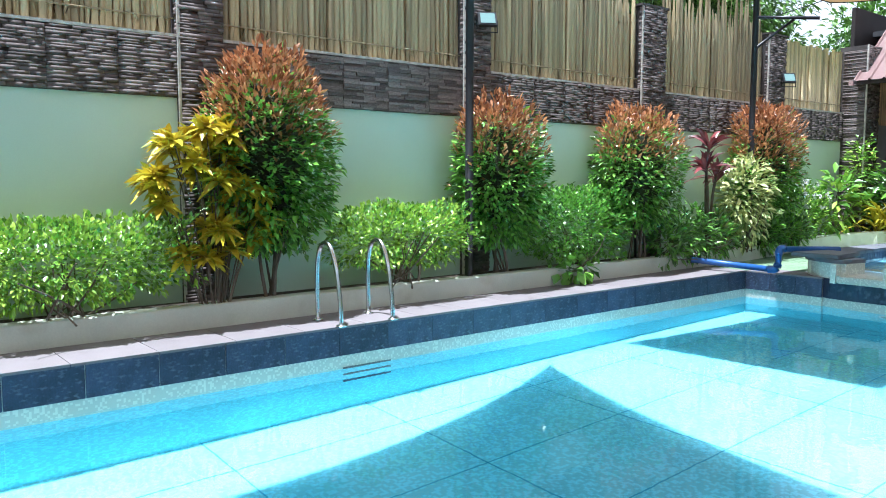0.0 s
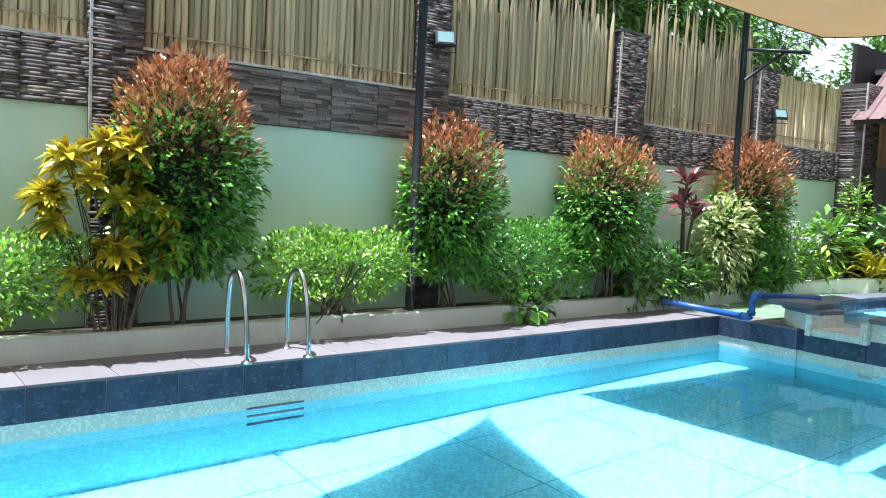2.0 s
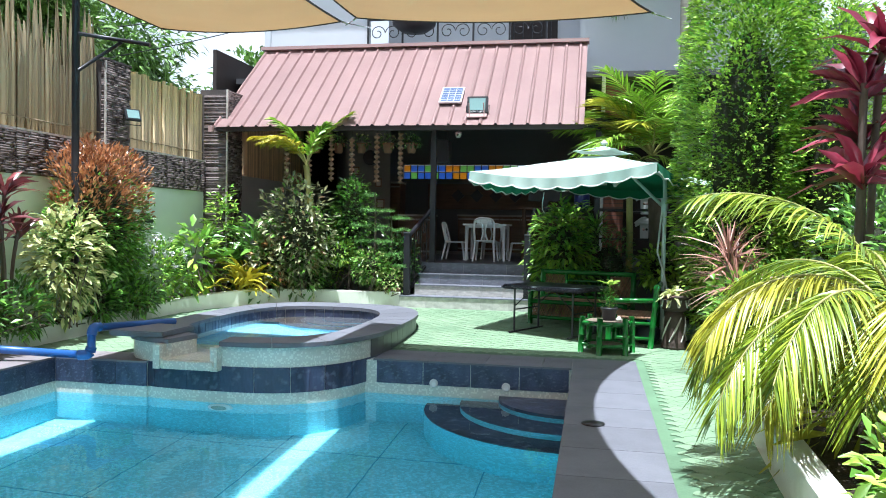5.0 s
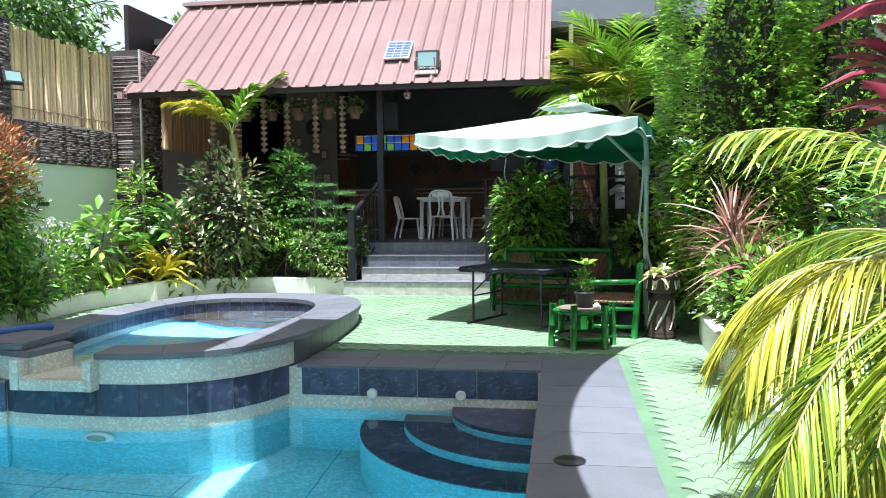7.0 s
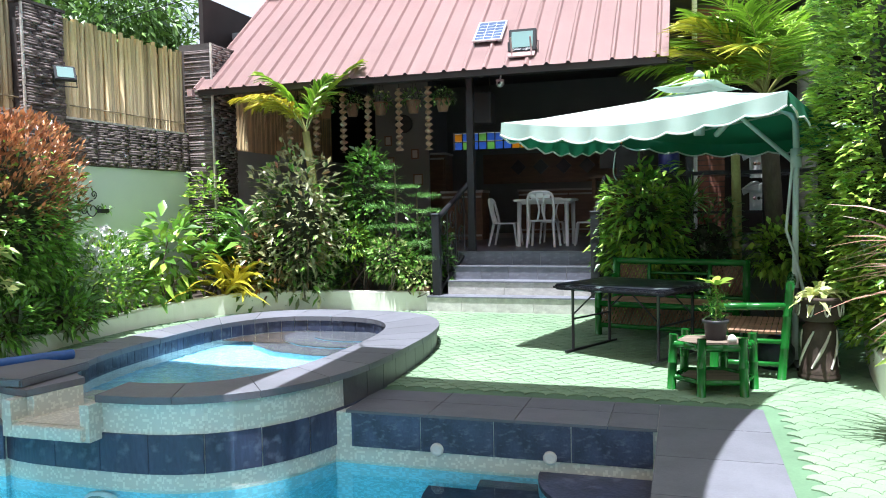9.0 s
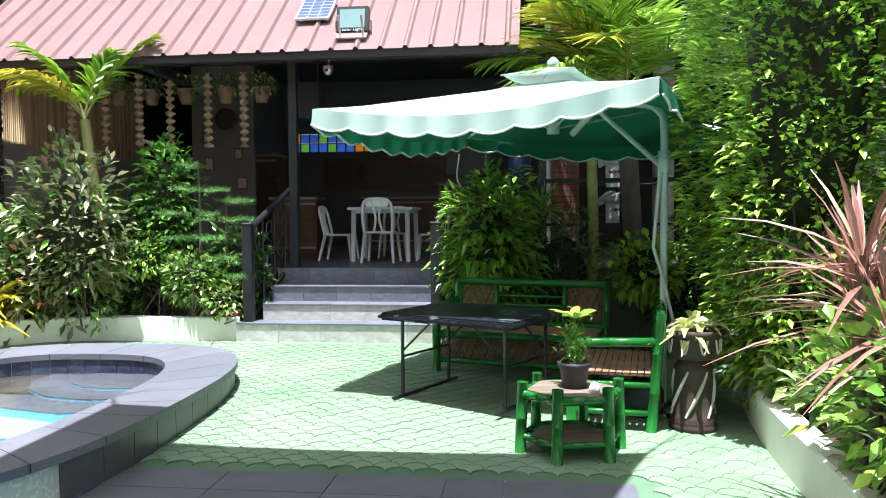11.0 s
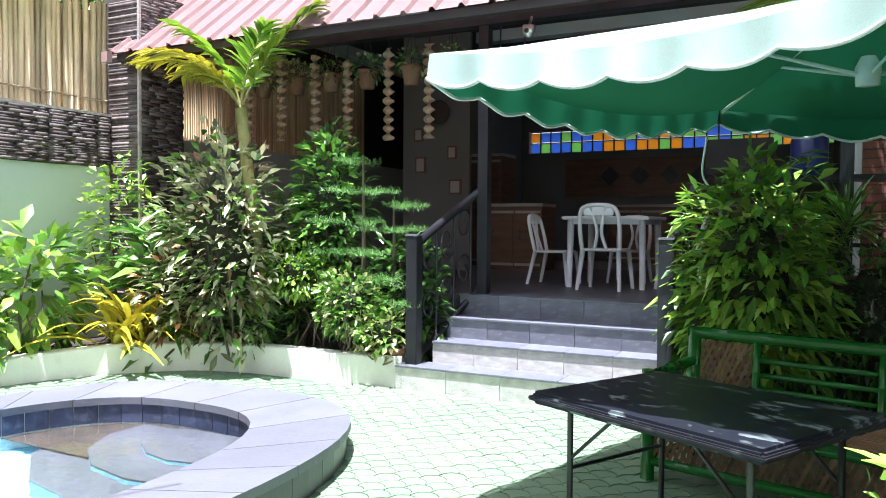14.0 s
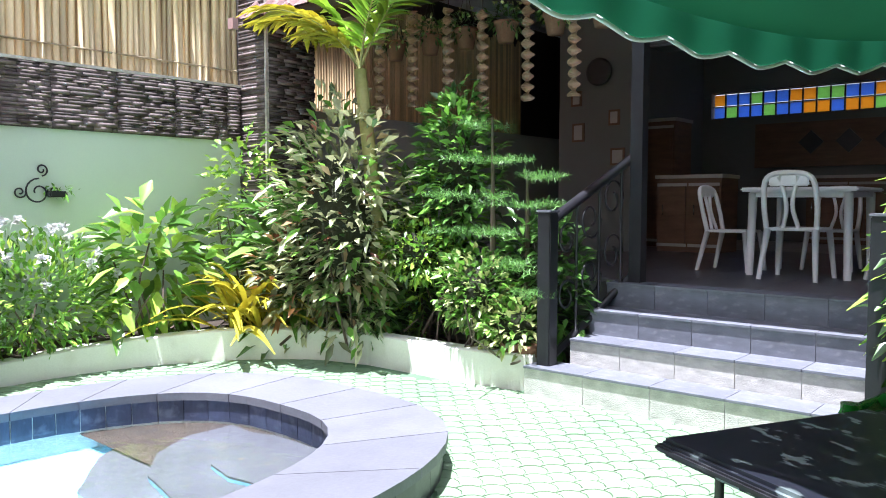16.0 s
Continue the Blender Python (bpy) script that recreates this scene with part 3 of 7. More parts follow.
def ring(bm, outer, inner, z0, z1, skip=lambda x, y: False):
    n = len(outer)
    gap = [skip((outer[k][0] + outer[(k + 1) % n][0]) / 2, (outer[k][1] + outer[(k + 1) % n][1]) / 2) for k in range(n)]
    col = [[bm.verts.new((*p, z)) for p, z in ((outer[k], z0), (outer[k], z1), (inner[k], z1), (inner[k], z0))] for k in range(n)]
    for k in range(n):
        a, b = col[k], col[(k + 1) % n]
        if gap[k]:
            continue
        for i in range(4):
            bm.faces.new((a[i], b[i], b[(i + 1) % 4], a[(i + 1) % 4]))
        if gap[k - 1]:
            bm.faces.new(a)
        if gap[(k + 1) % n]:
            bm.faces.new(b[::-1])
    bmesh.ops.delete(bm, geom=[v for v in bm.verts if not v.link_faces], context='VERTS')
    bmesh.ops.recalc_face_normals(bm, faces=bm.faces)


def shrink(outline, c, d):
    return [(x - d * (x - c[0]) / math.hypot(x - c[0], y - c[1]), y - d * (y - c[1]) / math.hypot(x - c[0], y - c[1])) for x, y in outline]


SC = (-3.32, 12.19)
OUT = spa_outline(SC[0], SC[1], 1.38, 2.06, 2.8, 2.9, 4.2)
INNER_C = (-3.36, 12.10)
INN = spa_outline(INNER_C[0], INNER_C[1], 0.98, 1.63, 2.7, 2.8)
RIM = 0.247
notch = lambda x, y: -3.93 < x < -3.36 and y < 11.2
WALL = shrink(OUT, SC, 0.03)
bm = bmesh.new()
ring(bm, WALL, INN, POOL_Z, -0.42)
part("spa_wall", bm, M["pool"], spa, "blue-tiled spa wall under the water")
bm = bmesh.new()
ring(bm, WALL, INN, -0.42, 0.02)
part("spa_wall", bm, M["mosaic"], spa)
bm = bmesh.new()
ring(bm, WALL, INN, 0.02, RIM - 0.048, notch)
part("spa_wall", bm, M["mosaic"], spa)
bm = bmesh.new()
add_prism(bm, INN, POOL_Z, -0.34)
part("spa_floor", bm, M["spa_tile"], spa)
bm = bmesh.new()
bm.faces.new([bm.verts.new((x, y, 0.105)) for x, y in INN])
sw_ = part("spa_water", bm, SPA_WATER)
tagged(sw_, "clear rippling pale-blue spa water", "water", kind="structure")
sw_.visible_shadow = False
# spillway: pale mosaic trough through the rim
part("spillway", box(-3.92, -3.37, 10.06, 10.80, -0.02, 0.06), M["mosaic"], spa)
part("spillway_lip", box(-3.88, -3.33, 10.00, 10.06, -0.03, 0.055, 0.006), M["mosaic"], spa)
for x in (-3.99, -3.37):
    part("spillway_cheek", box(x, x + 0.07, 10.04, 10.42, -0.04, RIM - 0.05), M["mosaic"], spa)
for rx, ry, z in ((1.12, 0.98, -0.09), (0.80, 0.68, 0.0), (0.48, 0.40, 0.075)):
    o = [(min(-2.95 + rx * math.cos(t), -2.48), min(13.50 + ry * math.sin(t), 13.64)) for t in [math.pi * 2 * k / 14 + 0.2 for k in range(14)]]
    part("spa_seat", prism(o, -0.34, z - 0.03), M["spa_tile"], spa)
    part("seat_slab", prism(o, z - 0.03, z), M["floor_tile"], spa, "dark slate-topped underwater seat step")
part("raised_slab", box(-4.56, -3.95, 10.16, 10.80, RIM + 0.002, RIM + 0.06, 0.01), M["cop_tile"], spa, "raised slate slab beside the spillway")

# corner steps in the pool
cs = thing("pool_corner_steps", label="navy-topped quarter-round pool steps", category="steps", kind="structure")
for r, z in ((1.45, -0.72), (1.10, -0.52), (0.72, -0.33)):
    o = [(PX1, PY1)] + [(PX1 - r * math.cos(t) * 1.05, PY1 - r * math.sin(t)) for t in [math.pi / 2 * k / 16 for k in range(17)]]
    part("step", prism(o, POOL_Z, z - 0.03), M["pool"], cs)
    part("tread", prism(o, z - 0.03, z), M["navy"], cs, "dark slate tread")


# ---- plants ----
LEAF = dict(
    green=leaf_mat("glossy_green_leaf", (0.060, 0.170, 0.024), (0.22, 0.46, 0.065), 0.36),
    deep=leaf_mat("deep_green_leaf", (0.030, 0.09, 0.020), (0.13, 0.28, 0.055), 0.33, 0.22),
    lime=leaf_mat("lime_leaf", (0.14, 0.30, 0.030), (0.42, 0.60, 0.08), 0.45, 0.35),
    red=leaf_mat("young_red_leaf", (0.27, 0.085, 0.035), (0.56, 0.27, 0.12), 0.4, 0.35),
    yellow=leaf_mat("yellow_croton_leaf", (0.546, 0.364, 0.016), (0.800, 0.676, 0.039), 0.4, 0.3, (0.182, 0.260, 0.026)),
    varieg=leaf_mat("variegated_leaf", (0.208, 0.338, 0.078), (0.715, 0.754, 0.286), 0.45, 0.3),
    pale=leaf_mat("grey_variegated_leaf", (0.10, 0.15, 0.05), (0.60, 0.60, 0.34), 0.5, 0.3, (0.390, 0.130, 0.065)),
    wine=leaf_mat("wine_red_leaf", (0.075, 0.020, 0.025), (0.26, 0.065, 0.070), 0.35, 0.25),
    pink=leaf_mat("crimson_leaf", (0.09, 0.012, 0.022), (0.34, 0.035, 0.07), 0.35, 0.3, (0.06, 0.04, 0.03)),
    straw=leaf_mat("reddish_spike_leaf", (0.221, 0.091, 0.065), (0.520, 0.260, 0.195), 0.5, 0.25, (0.546, 0.494, 0.234)),
    palm=leaf_mat("palm_leaflet", (0.10, 0.20, 0.015), (0.36, 0.44, 0.035), 0.42, 0.3),
    gold=leaf_mat("golden_palm_leaflet", (0.36, 0.36, 0.020), (0.62, 0.60, 0.050), 0.45, 0.3, (0.260, 0.390, 0.039)),
    lily=leaf_mat("yellow_strap_leaf", (0.50, 0.42, 0.02), (0.66, 0.58, 0.045), 0.42, 0.3, (0.30, 0.40, 0.03)),
    fan=leaf_mat("bright_palm_leaflet", (0.10, 0.24, 0.02), (0.34, 0.54, 0.05), 0.4, 0.3),
    needle=leaf_mat("pine_needle", (0.06, 0.19, 0.04), (0.20, 0.42, 0.09), 0.5, 0.25),
    white=leaf_mat("white_petal", (0.70, 0.72, 0.68), (0.85, 0.86, 0.82), 0.6, 0.3),
    flower=leaf_mat("red_petal", (0.5, 0.03, 0.06), (0.7, 0.06, 0.1), 0.5, 0.3),
    banana=leaf_mat("banana_leaf", (0.117, 0.273, 0.039), (0.260, 0.494, 0.091), 0.4, 0.35),
    far=leaf_mat("far_tree_leaf", (0.05, 0.12, 0.02), (0.17, 0.32, 0.06), 0.5, 0.3),
)
# near-black core colour: the shade between leaves is painted in
M["twigs"] = mat("painted_core_shade", (0.030, 0.036, 0.016), 0.9, var=0.4, scale=9, fine=50, bump=0.8, depth=0.02)
M["bark"] = mat("grey_brown_bark", (0.13, 0.10, 0.075), 0.85, var=0.3, scale=8, fine=50, bump=0.6, stretch=(1, 1, 0.3))
M["palm_bark"] = mat("ringed_palm_trunk", (0.30, 0.29, 0.25), 0.8, var=0.2, scale=5, fine=40, bump=0.4, stretch=(0.3, 0.3, 3))
M["green_stem"] = mat("yellow_green_stem", (0.36, 0.34, 0.12), 0.5, var=0.2, scale=5, fine=40, bump=0.1)


def stems(rng, foot, crown, n, r=0.014, spread=0.12):
    bm = bmesh.new()
    for i in range(n):
        a = Vector(foot) + Vector((rng.normal(0, spread), rng.normal(0, spread), 0))
        c = Vector(crown) + Vector((rng.normal(0, spread * 2.4), rng.normal(0, spread * 2.4), rng.normal(0, 0.08)))
        mid = a.lerp(c, 0.5) + Vector((rng.normal(0, 0.03), rng.normal(0, 0.03), 0))
        rr = r * rng.uniform(0.7, 1.2)
        add_tube(bm, arc_pts([a, mid, c], 3), [rr * (1 - 0.07 * k) for k in range(7)], 5)
    return bm


def photinia(y, half, z0, z1, seed, x=-6.0, depth=0.4, top=0.42, foot=0.15, n=5600):
    rng = np.random.default_rng(seed)
    t = thing("topiary_shrub", pose(x, y, foot), "clipped egg-shaped shrub with coppery red young leaves", "shrub", "clipped shrubs along the wall")
    zc, rz = (z0 + z1) / 2 - foot, (z1 - z0) / 2
    part("stem", stems(rng, (0, 0, 0), (0, 0, z0 - foot + 0.35), 6, 0.018, 0.05), M["bark"], t)
    P, D = blob(rng, n, (0, 0, zc), (depth, half, rz), 2.5, 0.45, 0.2, seed=seed)
    h = (P[:, 2] - zc) / rz + rng.normal(0, 0.28, len(P)) + 0.25 * np.array([noise.noise(Vector(p) * 3.1) for p in P])
    hot = h > top
    leaves("foliage", P[~hot], D[~hot], 0.078, 0.040, LEAF["green"], t, rng=rng, droop=0.1)
    leaves("young_leaves", P[hot], unit(D[hot] + np.array([0, 0, 0.7])), 0.078, 0.034, LEAF["red"], t, droop=0.05, label="coppery red young leaves", rng=rng)
    # dark core blob puts shade behind the gaps in the leaves
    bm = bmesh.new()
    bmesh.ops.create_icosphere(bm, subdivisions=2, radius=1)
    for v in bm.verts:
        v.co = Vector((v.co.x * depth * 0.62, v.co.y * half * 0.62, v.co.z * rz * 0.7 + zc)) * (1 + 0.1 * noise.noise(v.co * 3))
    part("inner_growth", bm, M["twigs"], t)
    return t


def shrub(name, c, r, foot, mats, seed, n=1800, ll=0.07, lw=0.03, power=2.2, label="", category="shrub", group="", up=0.2, lump=0.35, nstem=6, mix=0.0, shell=0.6, core=True):
    rng = np.random.default_rng(seed)
    t = thing(name, pose(c[0], c[1], foot), label, category, group)
    part("stem", stems(rng, (0, 0, 0), (0, 0, max(0.05, c[2] - foot - r[2] * 0.2)), nstem, 0.011, min(0.4 * min(r[0], r[1]), 0.10)), M["bark"], t)
    P, D = blob(rng, n, (0, 0, c[2] - foot), r, power, shell, lump, seed=seed)
    D = unit(D + np.array([0, 0, up]))
    if len(mats) > 1:
        k = rng.random(len(P)) < mix
        leaves("foliage", P[~k], D[~k], ll, lw, LEAF[mats[0]], t, rng=rng)
        leaves("young_leaves", P[k], D[k], ll, lw, LEAF[mats[1]], t, rng=rng)
    else:
        leaves("foliage", P, D, ll, lw, LEAF[mats[0]], t, rng=rng)
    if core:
        # same near-black core, so gaps read as shade by colour
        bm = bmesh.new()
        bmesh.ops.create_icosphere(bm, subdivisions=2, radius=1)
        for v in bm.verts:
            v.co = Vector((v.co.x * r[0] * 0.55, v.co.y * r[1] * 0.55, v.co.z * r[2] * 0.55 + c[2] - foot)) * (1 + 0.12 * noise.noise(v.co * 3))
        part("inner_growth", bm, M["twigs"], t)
    return t


def hedge(y0, y1, z0, z1, seed, x=-5.98, n=3200, material="lime", depth=0.30):
    return shrub("hedge", (x, (y0 + y1) / 2, (z0 + z1) / 2), (depth, (y1 - y0) / 2, (z1 - z0) / 2), 0.15, [material, "green"], seed, int(n * 1.25), 0.060, 0.036, 4.0,
                 "low box-clipped hedge of small bright green leaves", "hedge", "low hedges along the wall", 0.6, 0.3, 16, 0.3, 0.55, False)


def rosettes(name, heads, foot, material, ll, lw, per, seed, label, category="plant", spread=0.8, droop=0.35, stem_r=0.014, rows=4, stem_mat="bark", elev=(0.1, 1.2), centre=None):
    """Stems that each end in a rosette of strap leaves."""
    rng = np.random.default_rng(seed)
    c = centre or (np.mean([h[0] for h in heads]), np.mean([h[1] for h in heads]))
    t = thing(name, pose(c[0], c[1], foot), label, category)
    bm = bmesh.new()
    P, D = [], []
    for hx, hy, hz in heads:
        h = Vector((hx - c[0], hy - c[1], hz - foot))
        add_tube(bm, arc_pts([(h.x * 0.25, h.y * 0.25, 0), h * 0.6 + Vector((rng.normal(0, 0.02), rng.normal(0, 0.02), 0)), h], 3), stem_r, 6)
        for k in range(per):
            a, e = rng.uniform(0, 2 * math.pi), rng.uniform(*elev)
            P.append(h - Vector((0, 0, rng.uniform(0, 0.12) * ll * 2)))
            D.append((math.cos(a) * math.cos(e), math.sin(a) * math.cos(e), math.sin(e)))
    part("stem", bm, M[stem_mat], t)
    leaves("foliage", np.array(P), np.array(D), ll, lw, LEAF[material], t, droop=droop, rows=rows, rng=rng, shape=0.8)
    return t


def frond_arrays(rng, base, az, elev, length, curve, pairs, ll, drop=0.5, start=0.18):
    P, D, Ls, spine = [], [], [], []
    p = Vector(base)
    e = elev
    seg = 22
    for i in range(seg + 1):
        spine.append(p.copy())
        d = Vector((math.cos(az) * math.cos(e), math.sin(az) * math.cos(e), math.sin(e)))
        p = p + d * (length / seg)
        e -= curve / seg
    for i in range(pairs):
        s = start + (1 - start) * (i + 0.5) / pairs
        f = s * seg
        k = min(int(f), seg - 1)
        q = spine[k].lerp(spine[k + 1], f - k)
        d = (spine[k + 1] - spine[k]).normalized()
        side = d.cross(Vector((0, 0, 1))).normalized()
        prof = math.sin(math.pi * (0.12 + 0.83 * (s - start) / (1 - start))) ** 0.6
        for sg in (-1, 1):
            v = side * sg * (1.0 - 0.35 * s) + d * (0.45 + 0.7 * s) + Vector((0, 0, 0.25 - drop * rng.uniform(0.5, 1.0)))
            P.append(q)
            D.append(v + Vector(rng.normal(0, 0.07, 3)))
            Ls.append(ll * prof)
    return np.array(P), np.array(D), np.array(Ls), spine


def palm(name, foot, trunk_top, fronds, label, seed, trunk_r=(0.06, 0.045), trunk_mat="green_stem", ll=0.35, lw=0.03, pairs=30, droop=0.35, category="palm", drop=0.5):
    """fronds: (azimuth, elevation, length, curve, material) from the trunk's top."""
    rng = np.random.default_rng(seed)
    t = thing(name, pose(*foot), label, category)
    top = Vector(trunk_top) - Vector(foot)
    pts = arc_pts([(0, 0, 0), top * 0.5 + Vector((0.02, 0.01, 0)), top], 6)
    part("trunk", tube(pts, [trunk_r[0] + (trunk_r[1] - trunk_r[0]) * k / (len(pts) - 1) for k in range(len(pts))], 10), M[trunk_mat], t)
    for az, el, ln, cv, mt in fronds:
        P, D, Ls, spine = frond_arrays(rng, top, math.radians(az), math.radians(el), ln, math.radians(cv), pairs, ll, drop)
        f = leaves("frond", P, D, Ls, lw, LEAF[mt], t, droop=droop, rows=4, rng=rng, shape=0.7, fold=0.25)
        part("rib", tube(spine, [0.014 - 0.0005 * k for k in range(len(spine))], 5), M["green_stem"], f)
    return t


# along the west wall
photinia(0.22, 0.50, 1.0, 2.18, 3)
photinia(3.42, 0.58, 0.62, 2.33, 4, n=7000)
photinia(6.28, 0.56, 0.5, 2.10, 5)
photinia(8.82, 0.74, 0.6, 2.15, 6)
photinia(12.14, 0.80, 0.6, 2.38, 7, top=0.1, n=6500)
photinia(-2.6, 0.5, 0.8, 2.2, 8)
hedge(0.75, 2.62, 0.36, 0.93, 11, n=3800)
hedge(-2.1, -0.4, 0.32, 0.9, 12)
hedge(4.14, 5.66, 0.40, 0.98, 13)
hedge(6.75, 8.40, 0.28, 1.12, 14, material="green", n=3600)
rc = random.Random(3)
croton_heads = []
for k in range(40):
    z = 0.60 + 1.12 * rc.random()
    w = 0.16 + 0.22 * math.sin(math.pi * min(1, (z - 0.6) / 1.2)) + (0.14 if z < 1.2 else 0)
    croton_heads.append((-5.86 + rc.uniform(-0.12, 0.16), 2.74 + (0.12 if z < 1.2 else -0.06) + rc.uniform(-w, w), z))
rosettes("croton_bush", croton_heads, 0.15, "yellow", 0.18, 0.066, 30, 21, "tall croton with bright yellow strap leaves", "shrub", droop=0.3, centre=(-5.9, 2.85), stem_r=0.006, elev=(-0.5, 1.2))
rosettes("cordyline", [(-5.9, 10.3, 1.75), (-5.85, 10.15, 1.45), (-5.9, 10.5, 1.3)], 0.15, "wine", 0.48, 0.07, 22, 22, "wine-red cordyline with long strap leaves", "plant", droop=0.45, stem_r=0.02, elev=(0.2, 1.4))
shrub("variegated_shrub", (-5.82, 11.2, 0.98), (0.3, 0.55, 0.6), 0.15, ["varieg"], 23, 900, 0.13, 0.055, 2.2, "variegated yellow-green shrub with broad leaves", up=0.1, core=False)
for i, (y, h) in enumerate(((9.3, 0.55), (9.9, 0.7), (10.5, 0.6), (11.9, 0.55), (12.7, 0.5), (0.3, 0.5), (-1.2, 0.5))):
    shrub("underplanting", (-5.88, y, 0.15 + h / 2), (0.26, 0.36, h / 2), 0.15, ["green", "deep"], 40 + i, 420, 0.13, 0.045, 2.2, "dark green leafy underplanting at the wall's foot", up=0.4, mix=0.5, core=False)
shrub("climber_sprig", (-5.74, 7.25, 0.17), (0.12, 0.28, 0.10), 0.15, ["green"], 48, 60, 0.13, 0.11, 2, "broad-leaved vine trailing over the kerb", "vine", up=-0.2, core=False)


def flower_bush(x, y, z1, seed, n=70):
    t = shrub("flowering_bush", (x, y, (0.2 + z1) / 2), (0.34, 0.62, (z1 - 0.2) / 2), 0.18, ["green", "lime"], seed, 1500, 0.085, 0.036, 2.2, "leafy bush with clusters of small white flowers", mix=0.45, up=0.4, core=False)
    rng = np.random.default_rng(seed)
    C, _ = blob(rng, n, (0, 0, (0.2 + z1) / 2 - 0.18), (0.36, 0.66, (z1 - 0.2) / 2 + 0.04), 2.2, 0.1, 0.35, 0.15, seed)
    P = np.repeat(C, 16, 0)
    leaves("flower_cluster", P + rng.normal(0, 0.012, P.shape), unit(rng.normal(0, 1, P.shape) + np.array([0, 0, 0.8])), 0.05, 0.045, LEAF["white"], t, label="small white flower heads", rng=rng)["kind"] = "stuff"
    return t


flower_bush(-6.02, 13.45, 1.12, 51)
# corner bed before the patio
rosettes("spider_lily", [(-5.25, 14.85, 0.50), (-5.35, 14.75, 0.42), (-5.15, 14.92, 0.42)], 0.24, "lily", 0.90, 0.062, 26, 52, "arching yellow-green strap-leaved lily spilling over the kerb", "plant", droop=0.55, rows=6, elev=(0.55, 1.45))
shrub("broad_leaf_plant", (-5.85, 14.35, 0.85), (0.28, 0.4, 0.5), 0.22, ["lime", "green"], 53, 220, 0.24, 0.10, 2.2, "leafy plant with large bright green leaves", mix=0.5, up=0.0, core=False)
shrub("climbing_shrub", (-5.9, 15.3, 1.4), (0.22, 0.38, 0.62), 0.24, ["lime", "green"], 54, 420, 0.11, 0.05, 2.0, "sprawling light green climber on thin stems", mix=0.4, up=0.1, core=False)
shrub("red_leaf_shrub", (-4.93, 15.16, 0.75), (0.40, 0.36, 0.45), 0.24, ["pale", "red"], 55, 800, 0.115, 0.050, 2.2, "cream-variegated shrub with some reddish leaves", mix=0.15)
shrub("variegated_bush", (-4.52, 15.20, 1.22), (0.58, 0.38, 0.88), 0.24, ["pale", "green"], 56, 1700, 0.125, 0.050, 2.3, "tall bush of narrow cream-edged leaves", mix=0.2)
shrub("dark_bush", (-4.11, 15.68, 0.98), (0.40, 0.20, 0.62), 0.24, ["deep", "lime"], 57, 1000, 0.130, 0.038, 2.3, "dark bush of narrow leaves", mix=0.3, up=0.5)
shrub("tall_dark_shrub", (-3.69, 15.66, 1.55), (0.32, 0.22, 0.66), 0.24, ["deep", "green"], 58, 1054, 0.109, 0.048, 2.2, "upright dark green shrub", mix=0.5)
shrub("ball_topiary", (-3.92, 15.42, 0.99), (0.31, 0.24, 0.22), 0.24, ["lime", "green"], 59, 806, 0.064, 0.033, 2.4, "small mushroom-clipped shrub on a single stem", mix=0.35, lump=0.12, nstem=2)
shrub("round_bush", (-3.32, 15.42, 0.74), (0.30, 0.20, 0.28), 0.24, ["green", "varieg"], 60, 806, 0.070, 0.039, 2.4, "small rounded bush with variegated leaves", mix=0.3, lump=0.15)
shrub("low_bush", (-3.0, 15.45, 0.52), (0.26, 0.22, 0.20), 0.24, ["varieg", "green"], 61, 434, 0.070, 0.039, 2.2, "low variegated bush at the bed's edge", mix=0.4)
shrub("low_bush", (-4.31, 15.42, 0.49), (0.3, 0.22, 0.22), 0.24, ["deep"], 62, 434, 0.102, 0.041, 2.2, "low dark bush in the corner bed")
shrub("back_bush", (-2.98, 15.70, 0.80), (0.36, 0.14, 0.5), 0.24, ["deep"], 63, 806, 0.115, 0.048, 2.3, "dark leafy bush before the plinth")
shrub("back_bush", (-5.24, 15.28, 0.80), (0.3, 0.3, 0.6), 0.24, ["deep", "green"], 64, 310, 0.358, 0.097, 2.3, "dark strap-leaved bush beside the end pilaster", mix=0.4, core=False)
palm("young_palm", (-4.24, 15.42, 0.24), (-4.43, 15.35, 2.42),
     [(205, 58, 1.05, 70, "lily"), (245, 62, 0.95, 75, "lily"), (12, 66, 1.15, 35, "palm"), (170, 60, 1.0, 75, "lily"), (215, 78, 0.95, 55, "fan"), (340, 76, 0.8, 40, "fan")],
     "young palm with a smooth yellow-green stem and sunlit fronds", 65, (0.075, 0.05), "green_stem", 0.36, 0.052, 24, 0.3, "palm", 0.3)


